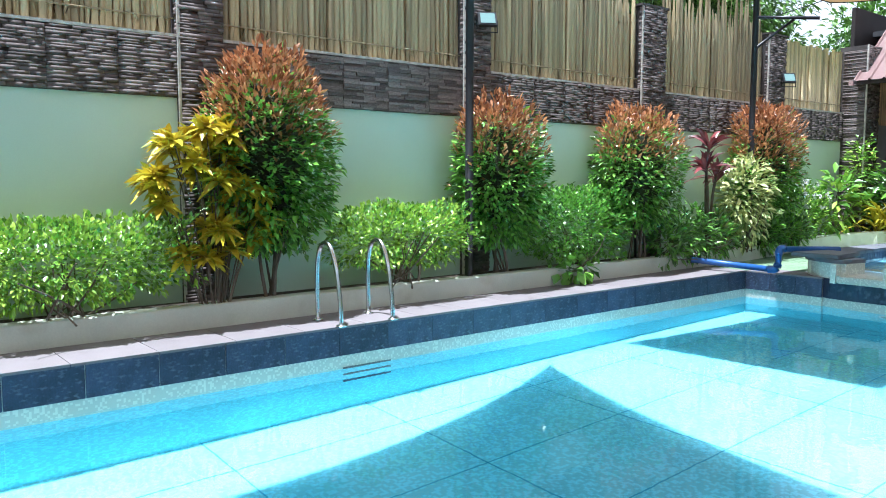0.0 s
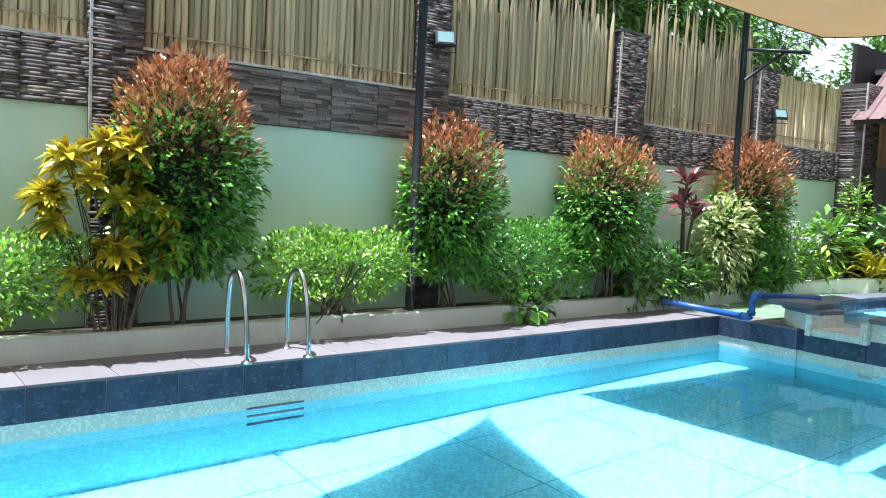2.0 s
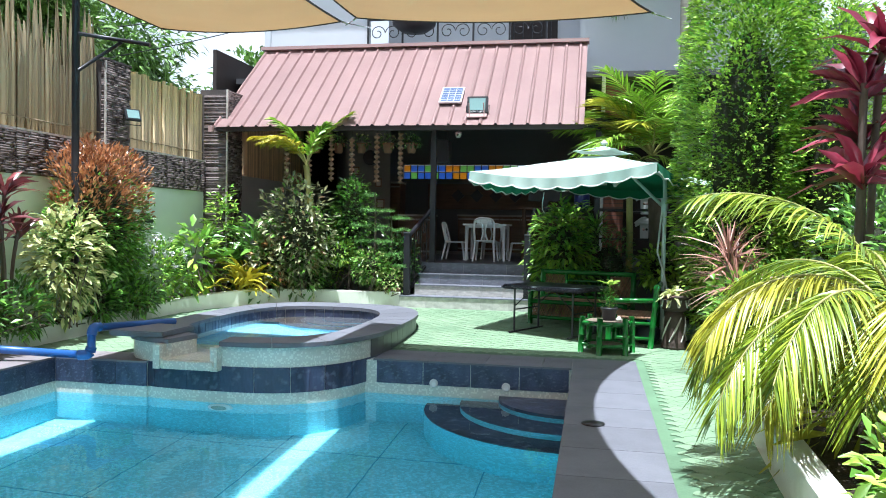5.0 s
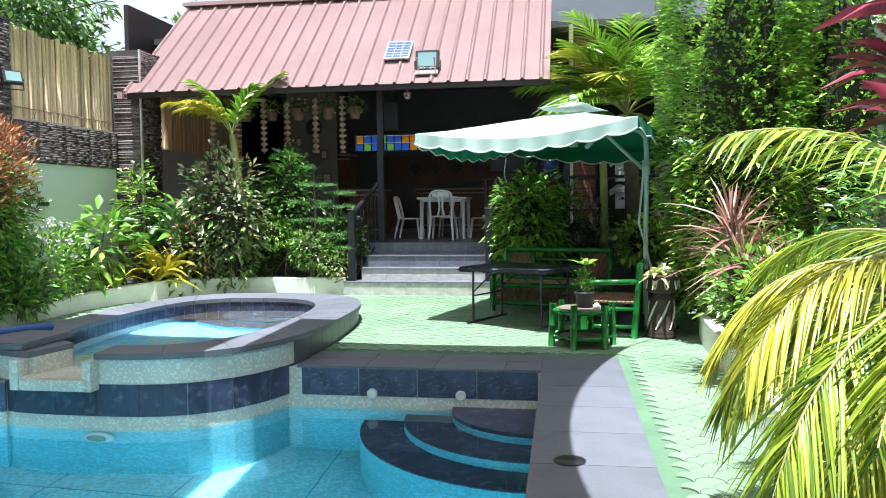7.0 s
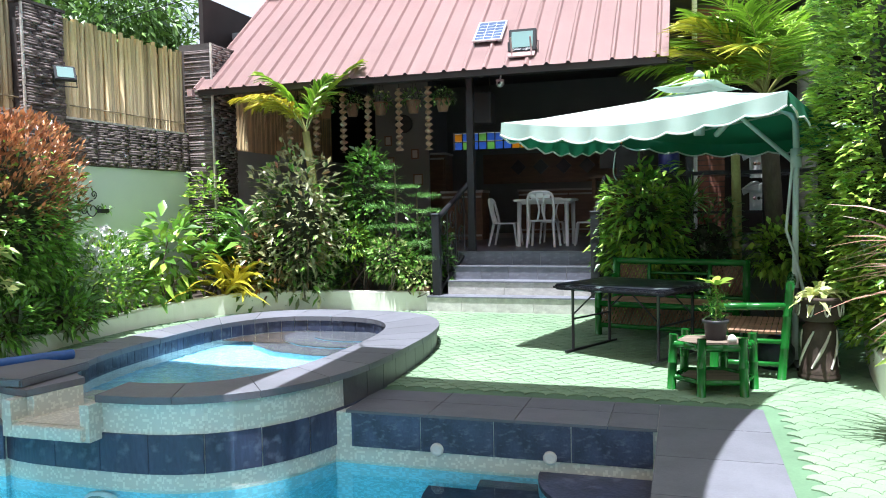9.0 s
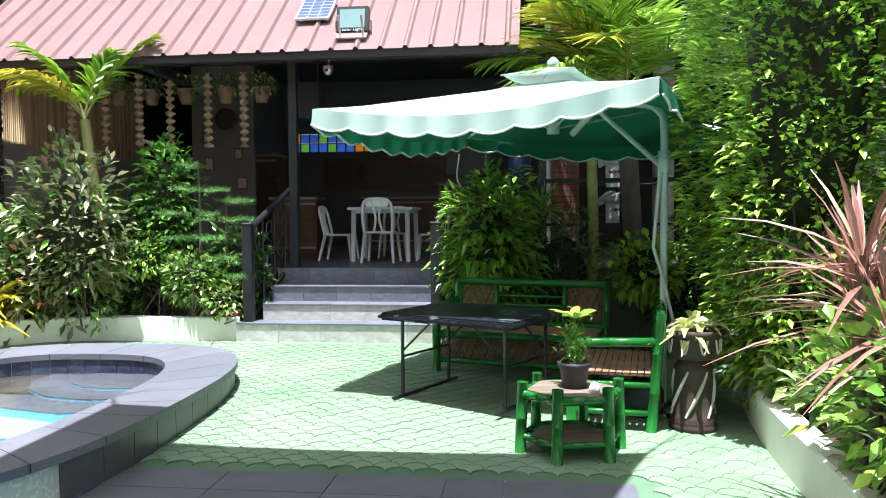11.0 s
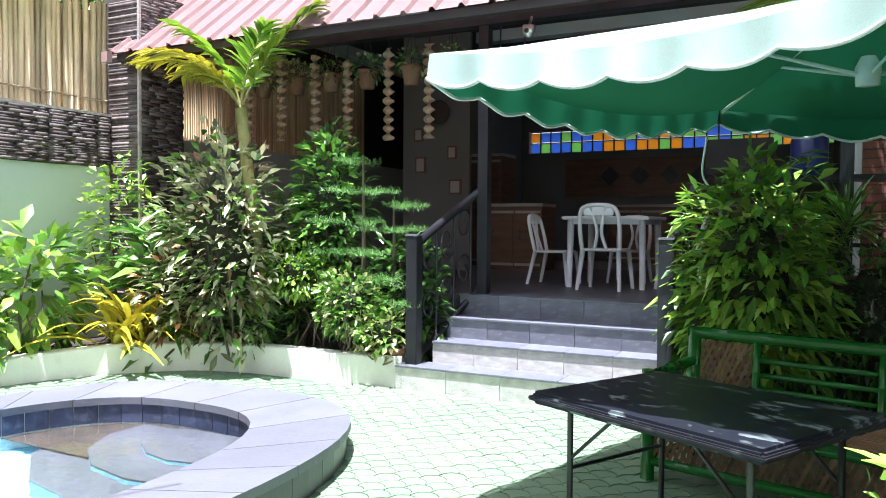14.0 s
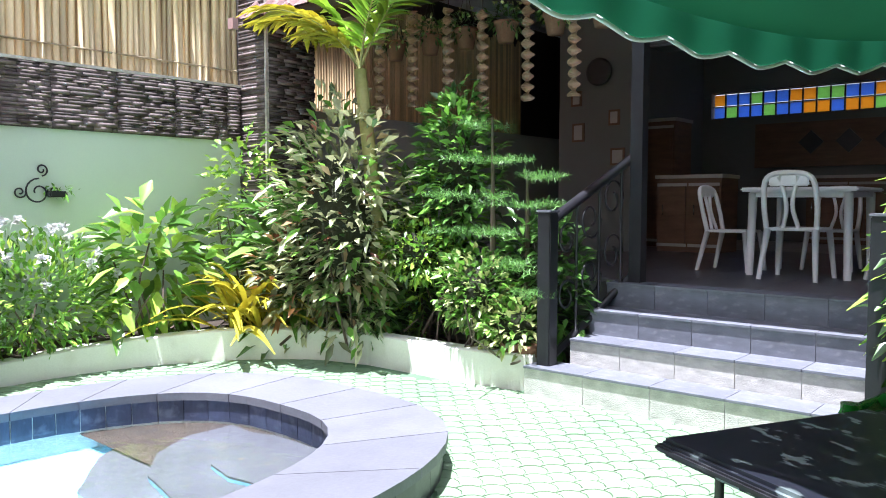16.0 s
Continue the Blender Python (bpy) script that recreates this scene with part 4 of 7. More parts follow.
def norfolk(x, y, foot, height, seed):
    rng = np.random.default_rng(seed)
    t = thing("norfolk_pine", pose(x, y, foot), "small pine with tiered drooping feathery branches", "tree")
    part("trunk", tube([(0, 0, 0), (0.02, 0, height * 0.5), (0, 0.01, height)], [0.03, 0.022, 0.008], 7), M["bark"], t)
    for k in range(5):
        z = height * (0.34 + 0.15 * k)
        for j in range(4):
            az = rng.uniform(0, 2 * math.pi)
            ln = (0.60 - 0.07 * k) * rng.uniform(0.75, 1.1)
            P, D, Ls, spine = frond_arrays(rng, (0, 0, z), az, 0.35, ln, 0.5, 10, 0.15, 0.1, 0.2)
            Q = np.repeat(P, 10, 0) + unit(np.repeat(D, 10, 0)) * (np.tile(np.linspace(0.05, 0.95, 10), len(P)) * np.repeat(Ls, 10))[:, None]
            leaves("branch", Q, unit(rng.normal(0, 1, Q.shape) + 0.8 * np.repeat(unit(D), 10, 0) + np.array([0, 0, 0.6])), 0.042, 0.014, LEAF["needle"], t, rng=rng, rows=2, droop=0)
    return t


norfolk(-3.3, 15.58, 0.24, 1.75, 66)
norfolk(-3.02, 15.62, 0.24, 1.35, 67)

# east side: big areca, crimson cordylines, tall column hedge
palm("areca_palm", (2.05, 7.75, 0.2), (2.05, 7.75, 0.75),
     [(200, 68, 1.55, 135, "gold"), (185, 55, 1.45, 130, "palm"), (225, 60, 1.6, 130, "palm"), (160, 66, 1.5, 140, "gold"), (250, 62, 1.35, 120, "gold"), (130, 70, 1.5, 120, "palm"), (90, 72, 1.5, 110, "palm"),
      (210, 36, 1.2, 110, "gold"), (175, 30, 1.15, 110, "palm"), (240, 38, 1.1, 100, "palm"), (280, 65, 1.3, 110, "palm"), (320, 70, 1.4, 90, "palm"), (40, 70, 1.4, 90, "palm"), (195, 80, 1.7, 95, "palm"), (215, 50, 1.75, 125, "palm"), (150, 45, 1.3, 120, "palm")],
     "areca palm with arching green and golden fronds over the deck", 70, (0.06, 0.05), "green_stem", 0.36, 0.015, 84, 0.45)
shrub("yellow_lily", (1.85, 7.9, 0.35), (0.35, 0.6, 0.25), 0.2, ["gold"], 71, 130, 0.3, 0.06, 2.2, "yellow strap-leaved lily under the palm", up=0.1, core=False)
rosettes("crimson_cordyline", [(2.35, 9.6, 2.6), (2.45, 9.9, 2.2), (2.3, 9.4, 1.9), (2.5, 9.7, 2.95)], 0.2, "pink", 0.62, 0.11, 20, 72, "tall cordyline with broad crimson leaves", "plant", droop=0.4, stem_r=0.03, elev=(0.1, 1.4))
rosettes("spiky_dracaena", [(1.60, 10.95, 1.22), (1.68, 11.15, 1.0), (1.66, 10.78, 0.95)], 0.2, "straw", 0.55, 0.022, 46, 73, "spiky dracaena with thin reddish leaves", "plant", droop=0.25, stem_r=0.025, elev=(-0.2, 1.4))
for i, (x, y, rx, ry, z1, n) in enumerate(((2.08, 13.05, 0.70, 0.80, 4.6, 15000), (2.5, 14.2, 0.50, 0.60, 4.2, 5000), (2.95, 12.6, 0.5, 0.7, 4.0, 6000))):
    shrub("column_shrub", (x, y, 0.2 + z1 / 2), (rx, ry, z1 / 2), 0.2, ["green", "lime"], 80 + i, int(n * 1.7), 0.078, 0.036, 3.0, "tall dense column shrub of glossy green leaves", "shrub", "column shrubs", 0.3, 0.3, 6, 0.8, 0.25)
for i, (x, y, h, m) in enumerate(((1.95, 10.5, 0.55, "varieg"), (1.9, 11.0, 0.5, "pale"), (1.85, 9.2, 0.5, "lime"), (1.7, 6.2, 0.5, "lime"), (1.75, 4.8, 0.6, "green"), (2.0, 12.3, 0.45, "varieg"), (1.6, 3.2, 0.6, "green"), (2.7, 8.6, 1.6, "deep"), (2.9, 10.8, 1.7, "deep"), (2.6, 6.2, 1.3, "green"), (2.2, 11.2, 0.9, "green"))):
    shrub("border_plant", (x, y, 0.2 + h / 2), (0.3 if h < 1 else 0.5, 0.4 if h < 1 else 0.8, h / 2), 0.2, [m, "green"], 90 + i, 500 if h < 1 else 1500, 0.11, 0.05, 2.2, "leafy border plant behind the kerb", mix=0.4, up=0.3)

shrub("overhanging_shrub", (1.82, 10.75, 0.70), (0.40, 0.70, 0.36), 0.2, ["green", "lime"], 119, 900, 0.10, 0.05, 2.2, "leafy green shrub hanging over the east kerb", mix=0.5, up=0.2)
shrub("overhanging_shrub", (1.98, 12.7, 0.75), (0.30, 0.45, 0.42), 0.2, ["green", "lime"], 118, 900, 0.085, 0.045, 2.2, "leafy green shrub hanging over the east kerb", mix=0.4, up=0.2)

# before the east side of the patio
shrub("glossy_shrub", (-0.20, 15.45, 1.05), (0.44, 0.30, 0.70), 0.0, ["green", "lime"], 110, 1900, 0.145, 0.055, 2.4, "large-leaved glossy shrub beside the steps", mix=0.5, up=-0.1)
shrub("lime_shrub", (1.35, 15.4, 0.85), (0.34, 0.3, 0.28), 0.0, ["lime"], 111, 700, 0.10, 0.055, 2.2, "bright lime rounded shrub", up=0.2)
shrub("dark_shrub", (0.55, 15.7, 0.8), (0.45, 0.25, 0.6), 0.0, ["deep"], 112, 1100, 0.10, 0.03, 2.2, "dark fine-leaved shrub in the shade")
shrub("dark_shrub", (1.9, 15.6, 0.7), (0.45, 0.25, 0.55), 0.0, ["deep", "green"], 113, 900, 0.12, 0.04, 2.2, "dark leafy shrub in the shade", mix=0.3)
rosettes("spiky_pot_plant", [(0.35, 15.9, 1.45)], 0.4, "green", 0.42, 0.022, 60, 114, "thin-leaved spiky plant before the patio", "plant", elev=(0.0, 1.4), droop=0.3)
fan_fronds = []
rf = random.Random(8)
for k in range(30):
    fan_fronds.append((rf.uniform(140, 360) if k < 24 else rf.uniform(0, 140), rf.uniform(28, 84), rf.uniform(1.2, 1.75), rf.uniform(45, 80), "fan" if k % 7 else "gold"))
palm("fan_palm", (1.35, 16.2, 0.2), (1.2, 16.0, 2.62), fan_fronds, "bright green palm with long stiff leaflets above the parasol", 115, (0.11, 0.10), "bark", 0.55, 0.034, 34, 0.25, "palm", 0.2)
palm("tall_palm", (1.95, 18.2, 0.2), (1.9, 18.1, 7.2),
     [(195, 10, 2.6, 110, "deep"), (215, -5, 2.6, 95, "deep"), (235, 5, 2.5, 105, "deep"), (180, 20, 2.6, 120, "deep"), (150, 10, 2.4, 110, "deep"), (270, 10, 2.4, 110, "deep"), (300, 15, 2.4, 110, "deep"), (0, 15, 2.4, 110, "deep"), (60, 20, 2.4, 110, "deep"), (110, 20, 2.4, 110, "deep")],
     "tall palm with a ringed grey trunk and hanging fronds", 116, (0.15, 0.13), "palm_bark", 0.55, 0.035, 34, 0.4, "palm", 0.8)
palm("slim_palm", (0.86, 15.75, 0.0), (0.84, 15.8, 2.4), [(90, 60, 1.0, 90, "fan"), (30, 50, 1.0, 90, "fan"), (150, 50, 1.0, 90, "fan")], "slim palm with a smooth yellow stem", 117, (0.06, 0.05), "green_stem", 0.3, 0.03, 18)


# trees and banana beyond the wall
def tree(x, y, h, r, seed, n=5000, ll=0.22):
    rng = np.random.default_rng(seed)
    t = thing("tree", pose(x, y, -0.05), "leafy broad-crowned tree behind the bamboo fence", "tree", "trees beyond the wall")
    bm = bmesh.new()
    add_tube(bm, arc_pts([(0, 0, 0), (0.1, 0.1, h * 0.4), (0, 0.05, h * 0.75)], 4), [0.2 - 0.014 * k for k in range(9)], 8)
    C = []
    for k in range(9):
        a = k * 2.4 + rng.uniform(0, 0.5)
        c = Vector((math.cos(a) * r * rng.uniform(0.3, 0.8), math.sin(a) * r * rng.uniform(0.3, 0.8), h * rng.uniform(0.6, 0.95)))
        C.append(c)
        add_tube(bm, arc_pts([(0.05, 0.05, h * 0.45), c * 0.5 + Vector((0, 0, h * 0.32)), c], 3), [0.08 - 0.009 * q for q in range(7)], 6)
    part("trunk", bm, M["bark"], t)
    P, D = zip(*[blob(rng, n // 9, c, (r * 0.55, r * 0.55, r * 0.42), 2.0, 0.7, 0.5, seed=seed + i) for i, c in enumerate(C)])
    leaves("crown", np.concatenate(P), np.concatenate(D), ll, ll * 0.45, LEAF["far"], t, rng=rng)
    return t


tree(-9.4, 13.8, 6.7, 1.9, 120, 13000, 0.17)
tree(-8.9, 10.4, 6.9, 1.8, 121, 12000, 0.17)
tree(-13.0, 21.0, 6.8, 2.8, 122, 12000, 0.22)
tree(-18.0, 30.0, 7.0, 3.5, 123, 8000, 0.34)
tree(-11.0, 30.0, 6.8, 2.6, 124, 8000, 0.3)
rng = np.random.default_rng(130)
ban = thing("banana_plant", pose(-8.0, 18.6, -0.05), "banana plant with broad split leaves behind the fence", "plant")
part("stem", tube([(0, 0, 0), (0.05, 0, 1.8), (0, 0, 3.3)], [0.12, 0.1, 0.07], 9), M["green_stem"], ban)
for k in range(7):
    a = k * 0.9 + 0.2
    e = rng.uniform(0.5, 1.2)
    leaves("leaf", np.array([[0, 0, 3.2]]), np.array([[math.cos(a) * math.cos(e), math.sin(a) * math.cos(e), math.sin(e)]]), 1.7, 0.48, LEAF["banana"], ban, droop=0.55, rows=9, fold=0.2, rng=rng)


# ---- shade sails and their poles ----
def sail(corners, dips, label):
    """A stretched cloth with hollow edges; dips: how far each edge curves in."""
    n = 18
    c = [Vector(p) for p in corners]
    mid = sum(c, Vector()) / 4
    edges = []
    for k in range(4):
        a, b = c[k], c[(k + 1) % 4]
        e = []
        for i in range(n + 1):
            t = i / n
            p = a.lerp(b, t)
            inward = Vector((a.y - b.y, b.x - a.x, 0))
            if inward.dot(mid - p) < 0:
                inward.negate()
            e.append(p + inward.normalized() * dips[k] * 4 * t * (1 - t) - Vector((0, 0, 0.10 * 4 * t * (1 - t))))
        edges.append(e)
    bm = bmesh.new()
    g = []
    for i in range(n + 1):
        row = []
        for j in range(n + 1):
            u, v = i / n, j / n
            b, r, tp, l = edges[0][i], edges[1][j], edges[2][n - i], edges[3][n - j]
            p = (1 - v) * b + v * tp + (1 - u) * l + u * r - ((1 - u) * (1 - v) * c[0] + u * (1 - v) * c[1] + u * v * c[2] + (1 - u) * v * c[3])
            row.append(bm.verts.new(p - Vector((0, 0, 0.15 * 16 * u * (1 - u) * v * (1 - v)))))
        g.append(row)
    for i in range(n):
        for j in range(n):
            bm.faces.new((g[i][j], g[i + 1][j], g[i + 1][j + 1], g[i][j + 1]))
    t = thing("shade_sail", label=label, category="shade sail", group="shade sails over the pool")
    cl = part("cloth", bm, M["sail"], t, smooth=True)
    for e in edges:
        part("hem_rope", tube(e, 0.012, 5), M["brown_dark"], t)
    for p in c:
        out = (p - mid)
        out.z = 0
        out.normalize()
        part("corner_ring", tube([p + out * 0.0, p + out * 0.12], 0.012, 6), M["chrome"], t)
        part("chain", tube([p + out * 0.12, p + out * 0.5 + Vector((0, 0, 0.03))], 0.007, 5), M["chrome"], t)
    return t


sail([(-5.15, 6.40, 3.95), (-2.55, 6.75, 3.8), (-2.55, 11.45, 3.72), (-4.85, 11.58, 3.75)], (0.05, 0.03, 0.08, 0.15), "tan shade sail stretched over the pool")
sail([(-2.35, 6.80, 3.85), (0.95, 5.60, 3.7), (0.84, 11.50, 3.72), (-2.36, 11.43, 3.75)], (0.15, 0.64, 0.1, 0.03), "tan shade sail shading the coping")
sail([(-5.10, -1.6, 3.9), (1.6, -1.8, 3.8), (1.5, 4.72, 3.8), (-5.07, 5.04, 3.9)], (0.3, 0.4, 0.55, 0.75), "tan shade sail over the pool's near half")

for y, h, arm in ((5.74, 4.3, 0), (11.5, 4.5, 1)):
    p = thing("sail_pole", pose(-5.93, y, 0.15), "black steel pole carrying the shade sails", "pole", "sail poles")
    part("post", tube([(0, 0, 0), (0, 0, h - 0.15)], 0.045, 12), M["black_steel"], p)
    part("base_plate", box(-0.09, 0.09, -0.09, 0.09, 0.0, 0.012, 0.003), M["black_steel"], p)
    part("cap", lathe([(0.0, h - 0.15), (0.048, h - 0.15), (0.048, h - 0.13), (0.0, h - 0.12)], 12), M["black_steel"], p)
    if arm:
        part("arm", tube([(0, 0, 3.55), (0.9, 0.15, 3.42)], 0.026, 8), M["black_steel"], p)
        part("brace", tube([(0, 0, 3.08), (0.55, 0.1, 3.45)], 0.022, 8), M["black_steel"], p)
    else:
        part("arm", tube([(0, 0, 3.8), (0.4, 0.4, 3.82)], 0.026, 8), M["black_steel"], p)

# ladder rails
rail = thing("pool_ladder", pose(-5.3, 3.92, 0.0), "stainless pool ladder with two hooped rails and wall step slots", "pool ladder")
for dy in (-0.27, 0.27):
    pts = arc_pts([(-0.28, dy, -0.02), (-0.28, dy, 0.45), (-0.22, dy, 0.66), (-0.08, dy, 0.69), (0.03, dy, 0.52), (0.10, dy, 0.2), (0.11, dy, 0.0)], 5)
    part("rail", tube(pts, 0.021, 10), M["chrome"], rail)
    for x in (-0.28, 0.115):
        part("escutcheon", lathe([(0.0, 0.0), (0.05, 0.0), (0.045, 0.012), (0.024, 0.018)], 14), M["chrome"], rail).location = (x, dy, 0.0)
# no recess is cut: dark strips on the wall paint the slots' shade
for z in (-0.42, -0.62, -0.82):
    part("tread_slot", box(0.098, 0.112, -0.25, 0.25, z, z + 0.05, 0.003), M["navy"], rail, "dark step slot in the pool wall")

# floodlights on the wall
M["lamp_glass"] = mat("pale_lamp_glass", (0.22, 0.34, 0.32), 0.08, var=0.05, bump=0)
M["black_plastic"] = mat("black_plastic", (0.02, 0.021, 0.023), 0.45, var=0.2, scale=8, fine=50, bump=0.1)


def floodlight(m, s=1.0):
    f = thing("floodlight", m, "black floodlight with a pale square glass", "floodlight", "floodlights")
    part("housing", box(-0.11 * s, 0.11 * s, -0.02 * s, 0.03 * s, -0.09 * s, 0.09 * s, 0.008), M["black_plastic"], f)
    part("glass", box(-0.085 * s, 0.085 * s, -0.026 * s, -0.021 * s, -0.065 * s, 0.065 * s), M["lamp_glass"], f)
    for k in range(5):
        x = (-0.08 + 0.04 * k) * s
        part("cooling_fin", box(x, x + 0.006, 0.03 * s, 0.055 * s, -0.07 * s, 0.07 * s), M["black_plastic"], f)
    part("bracket", tube([(-0.12 * s, 0.02, 0), (-0.12 * s, 0.06, -0.13 * s), (0.12 * s, 0.06, -0.13 * s), (0.12 * s, 0.02, 0)], 0.008, 6), M["black_plastic"], f)
    return f


floodlight(pose(-6.25, 6.28, 3.06, -25, 0, 62))
floodlight(pose(-6.22, 13.15, 2.95, -25, 0, 55))

# blue pipe feeding the spa
pipe = thing("water_pipe", pose(0, 0, 0), "blue PVC water pipe running over the walkway into the spa", "pipe")
part("run", tube([(-5.78, 9.74, 0.13), (-4.72, 9.97, 0.07)], 0.04, 12), M["blue_pipe"], pipe)
part("elbow", tube(arc_pts([(-4.76, 9.96, 0.07), (-4.67, 9.99, 0.08), (-4.65, 10.01, 0.15)], 4), 0.052, 12), M["blue_pipe"], pipe)
part("riser", tube([(-4.65, 10.01, 0.09), (-4.65, 10.01, 0.31)], 0.04, 12), M["blue_pipe"], pipe)
part("elbow", tube(arc_pts([(-4.65, 10.01, 0.27), (-4.645, 10.04, 0.34), (-4.63, 10.11, 0.34)], 4), 0.05, 12), M["blue_pipe"], pipe)
part("run", tube([(-4.64, 10.06, 0.34), (-4.34, 11.05, 0.30)], 0.04, 12), M["blue_pipe"], pipe)
part("end_cap", tube([(-5.82, 9.73, 0.132), (-5.76, 9.745, 0.128)], 0.056, 12), M["black_plastic"], pipe)

# pool fittings
for x, y in ((-1.32, PY1 - 0.015), (-0.555, PY1 - 0.015)):
    j = thing("return_jet", pose(x, y, -0.23, 90, 0, 0), "white round pool return jet", "pool jet", "return jets")
    part("flange", lathe([(0.0, 0.0), (0.045, 0.0), (0.045, 0.015), (0.03, 0.022), (0.02, 0.012)], 16), mat("white_plastic_jet", (0.75, 0.75, 0.72), 0.4, var=0.05), j)
M["white_plastic"] = mat("white_plastic", (0.74, 0.75, 0.76), 0.38, var=0.05, scale=6, fine=60, bump=0.05, stain=0.1, stain_col=(0.5, 0.5, 0.48))
dr = thing("floor_drain", pose(-2.2, 3.9, POOL_Z + 0.004), "round white pool floor drain grating", "drain")
part("rim", lathe([(0.10, 0.0), (0.13, 0.0), (0.13, 0.012), (0.10, 0.012)], 24), M["white_plastic"], dr)
for k in range(5):
    part("bar", box(-0.1, 0.1, -0.085 + 0.04 * k, -0.07 + 0.04 * k, 0.0, 0.01), M["white_plastic"], dr)
lt = thing("pool_light", pose(-3.3, 10.13, -0.55, 90, 0, 0), "round white underwater pool light", "pool light")
part("bezel", lathe([(0.0, 0.0), (0.13, 0.0), (0.12, 0.03), (0.09, 0.04)], 24), M["white_plastic"], lt)
part("lens", lathe([(0.0, 0.041), (0.085, 0.041), (0.06, 0.055), (0.0, 0.06)], 20), M["lamp_glass"], lt)
sk = thing("skimmer_lid", pose(0.33, 8.75, 0.002), "dark round skimmer lid in the coping", "lid")
part("lid", lathe([(0.0, 0.0), (0.085, 0.0), (0.085, 0.006), (0.0, 0.007)], 24), M["black_plastic"], sk)

# wall ornament
art = thing("wall_ornament", pose(-6.405, 13.68, 1.5), "black wrought-iron scroll ornament with a small planter", "wall ornament")


def scroll(bm, cy, cz, r, turns=1.3, a0=0.0, w=0.008, sgn=1):
    pts = []
    for k in range(26):
        t = k / 25
        a = a0 + sgn * turns * 2 * math.pi * t
        rr = r * (1 - 0.75 * t)
        pts.append((0.012, cy + rr * math.cos(a), cz + rr * math.sin(a)))
    add_tube(bm, pts, w, 5)


for cy, cz, r, a0, sg in ((0.0, -0.05, 0.11, 1.5, 1), (0.03, 0.13, 0.05, -1.5, 1), (-0.14, -0.05, 0.05, 0, -1), (0.12, -0.04, 0.05, 3, 1)):
    bm = bmesh.new()
    scroll(bm, cy, cz, r, 1.3, a0, 0.007, sg)
    part("scroll", bm, M["black_steel"], art)
part("basket", box(0.0, 0.09, 0.06, 0.2, -0.09, -0.04, 0.01), M["black_steel"], art)
leaves("trailing_leaves", np.random.default_rng(5).normal((0.05, 0.16, -0.04), (0.03, 0.06, 0.02), (50, 3)), np.random.default_rng(6).normal(0, 1, (50, 3)), 0.05, 0.02, LEAF["green"], art)

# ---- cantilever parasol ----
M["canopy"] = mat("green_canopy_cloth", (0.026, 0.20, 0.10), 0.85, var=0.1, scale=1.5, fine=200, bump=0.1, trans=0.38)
M["canopy_top"] = mat("pale_green_canopy_cloth", (0.34, 0.50, 0.42), 0.75, var=0.14, scale=1.6, fine=200, bump=0.1, trans=0.15, tint=(0.50, 0.62, 0.55))
M["white_steel"] = mat("pale_green_steel", (0.55, 0.64, 0.60), 0.4, var=0.08, scale=4, fine=40, bump=0.05)
M["piping"] = mat("white_piping", (0.72, 0.75, 0.72), 0.7, var=0.08)
par = thing("cantilever_parasol", pose(0, 0, 0), "green cantilever parasol with scalloped white-edged valance", "parasol")
APEX = Vector((0.42, 14.0, 2.50))
CORN = [Vector((-1.30, 13.05, 2.155)), Vector((1.02, 12.45, 2.22)), Vector((2.08, 14.95, 2.14)), Vector((-0.42, 15.55, 2.2))]
POLE = Vector((1.19, 13.34, 0))


def canopy_panel(a, b, apex, n=16, vent=0.16, sag=0.13):
    bm = bmesh.new()
    rows = []
    for j in range(9):
        v = vent + (1 - vent) * j / 8
        row = []
        for i in range(n + 1):
            u = i / n
            e = a.lerp(b, u)
            p = apex.lerp(e, v)
            p.z -= sag * math.sin(math.pi * u) * v * v + 0.05 * math.sin(math.pi * v)
            row.append(bm.verts.new(p))
        rows.append(row)
    for r0, r1 in zip(rows, rows[1:]):
        for i in range(n):
            bm.faces.new((r0[i], r0[i + 1], r1[i + 1], r1[i]))
    return bm


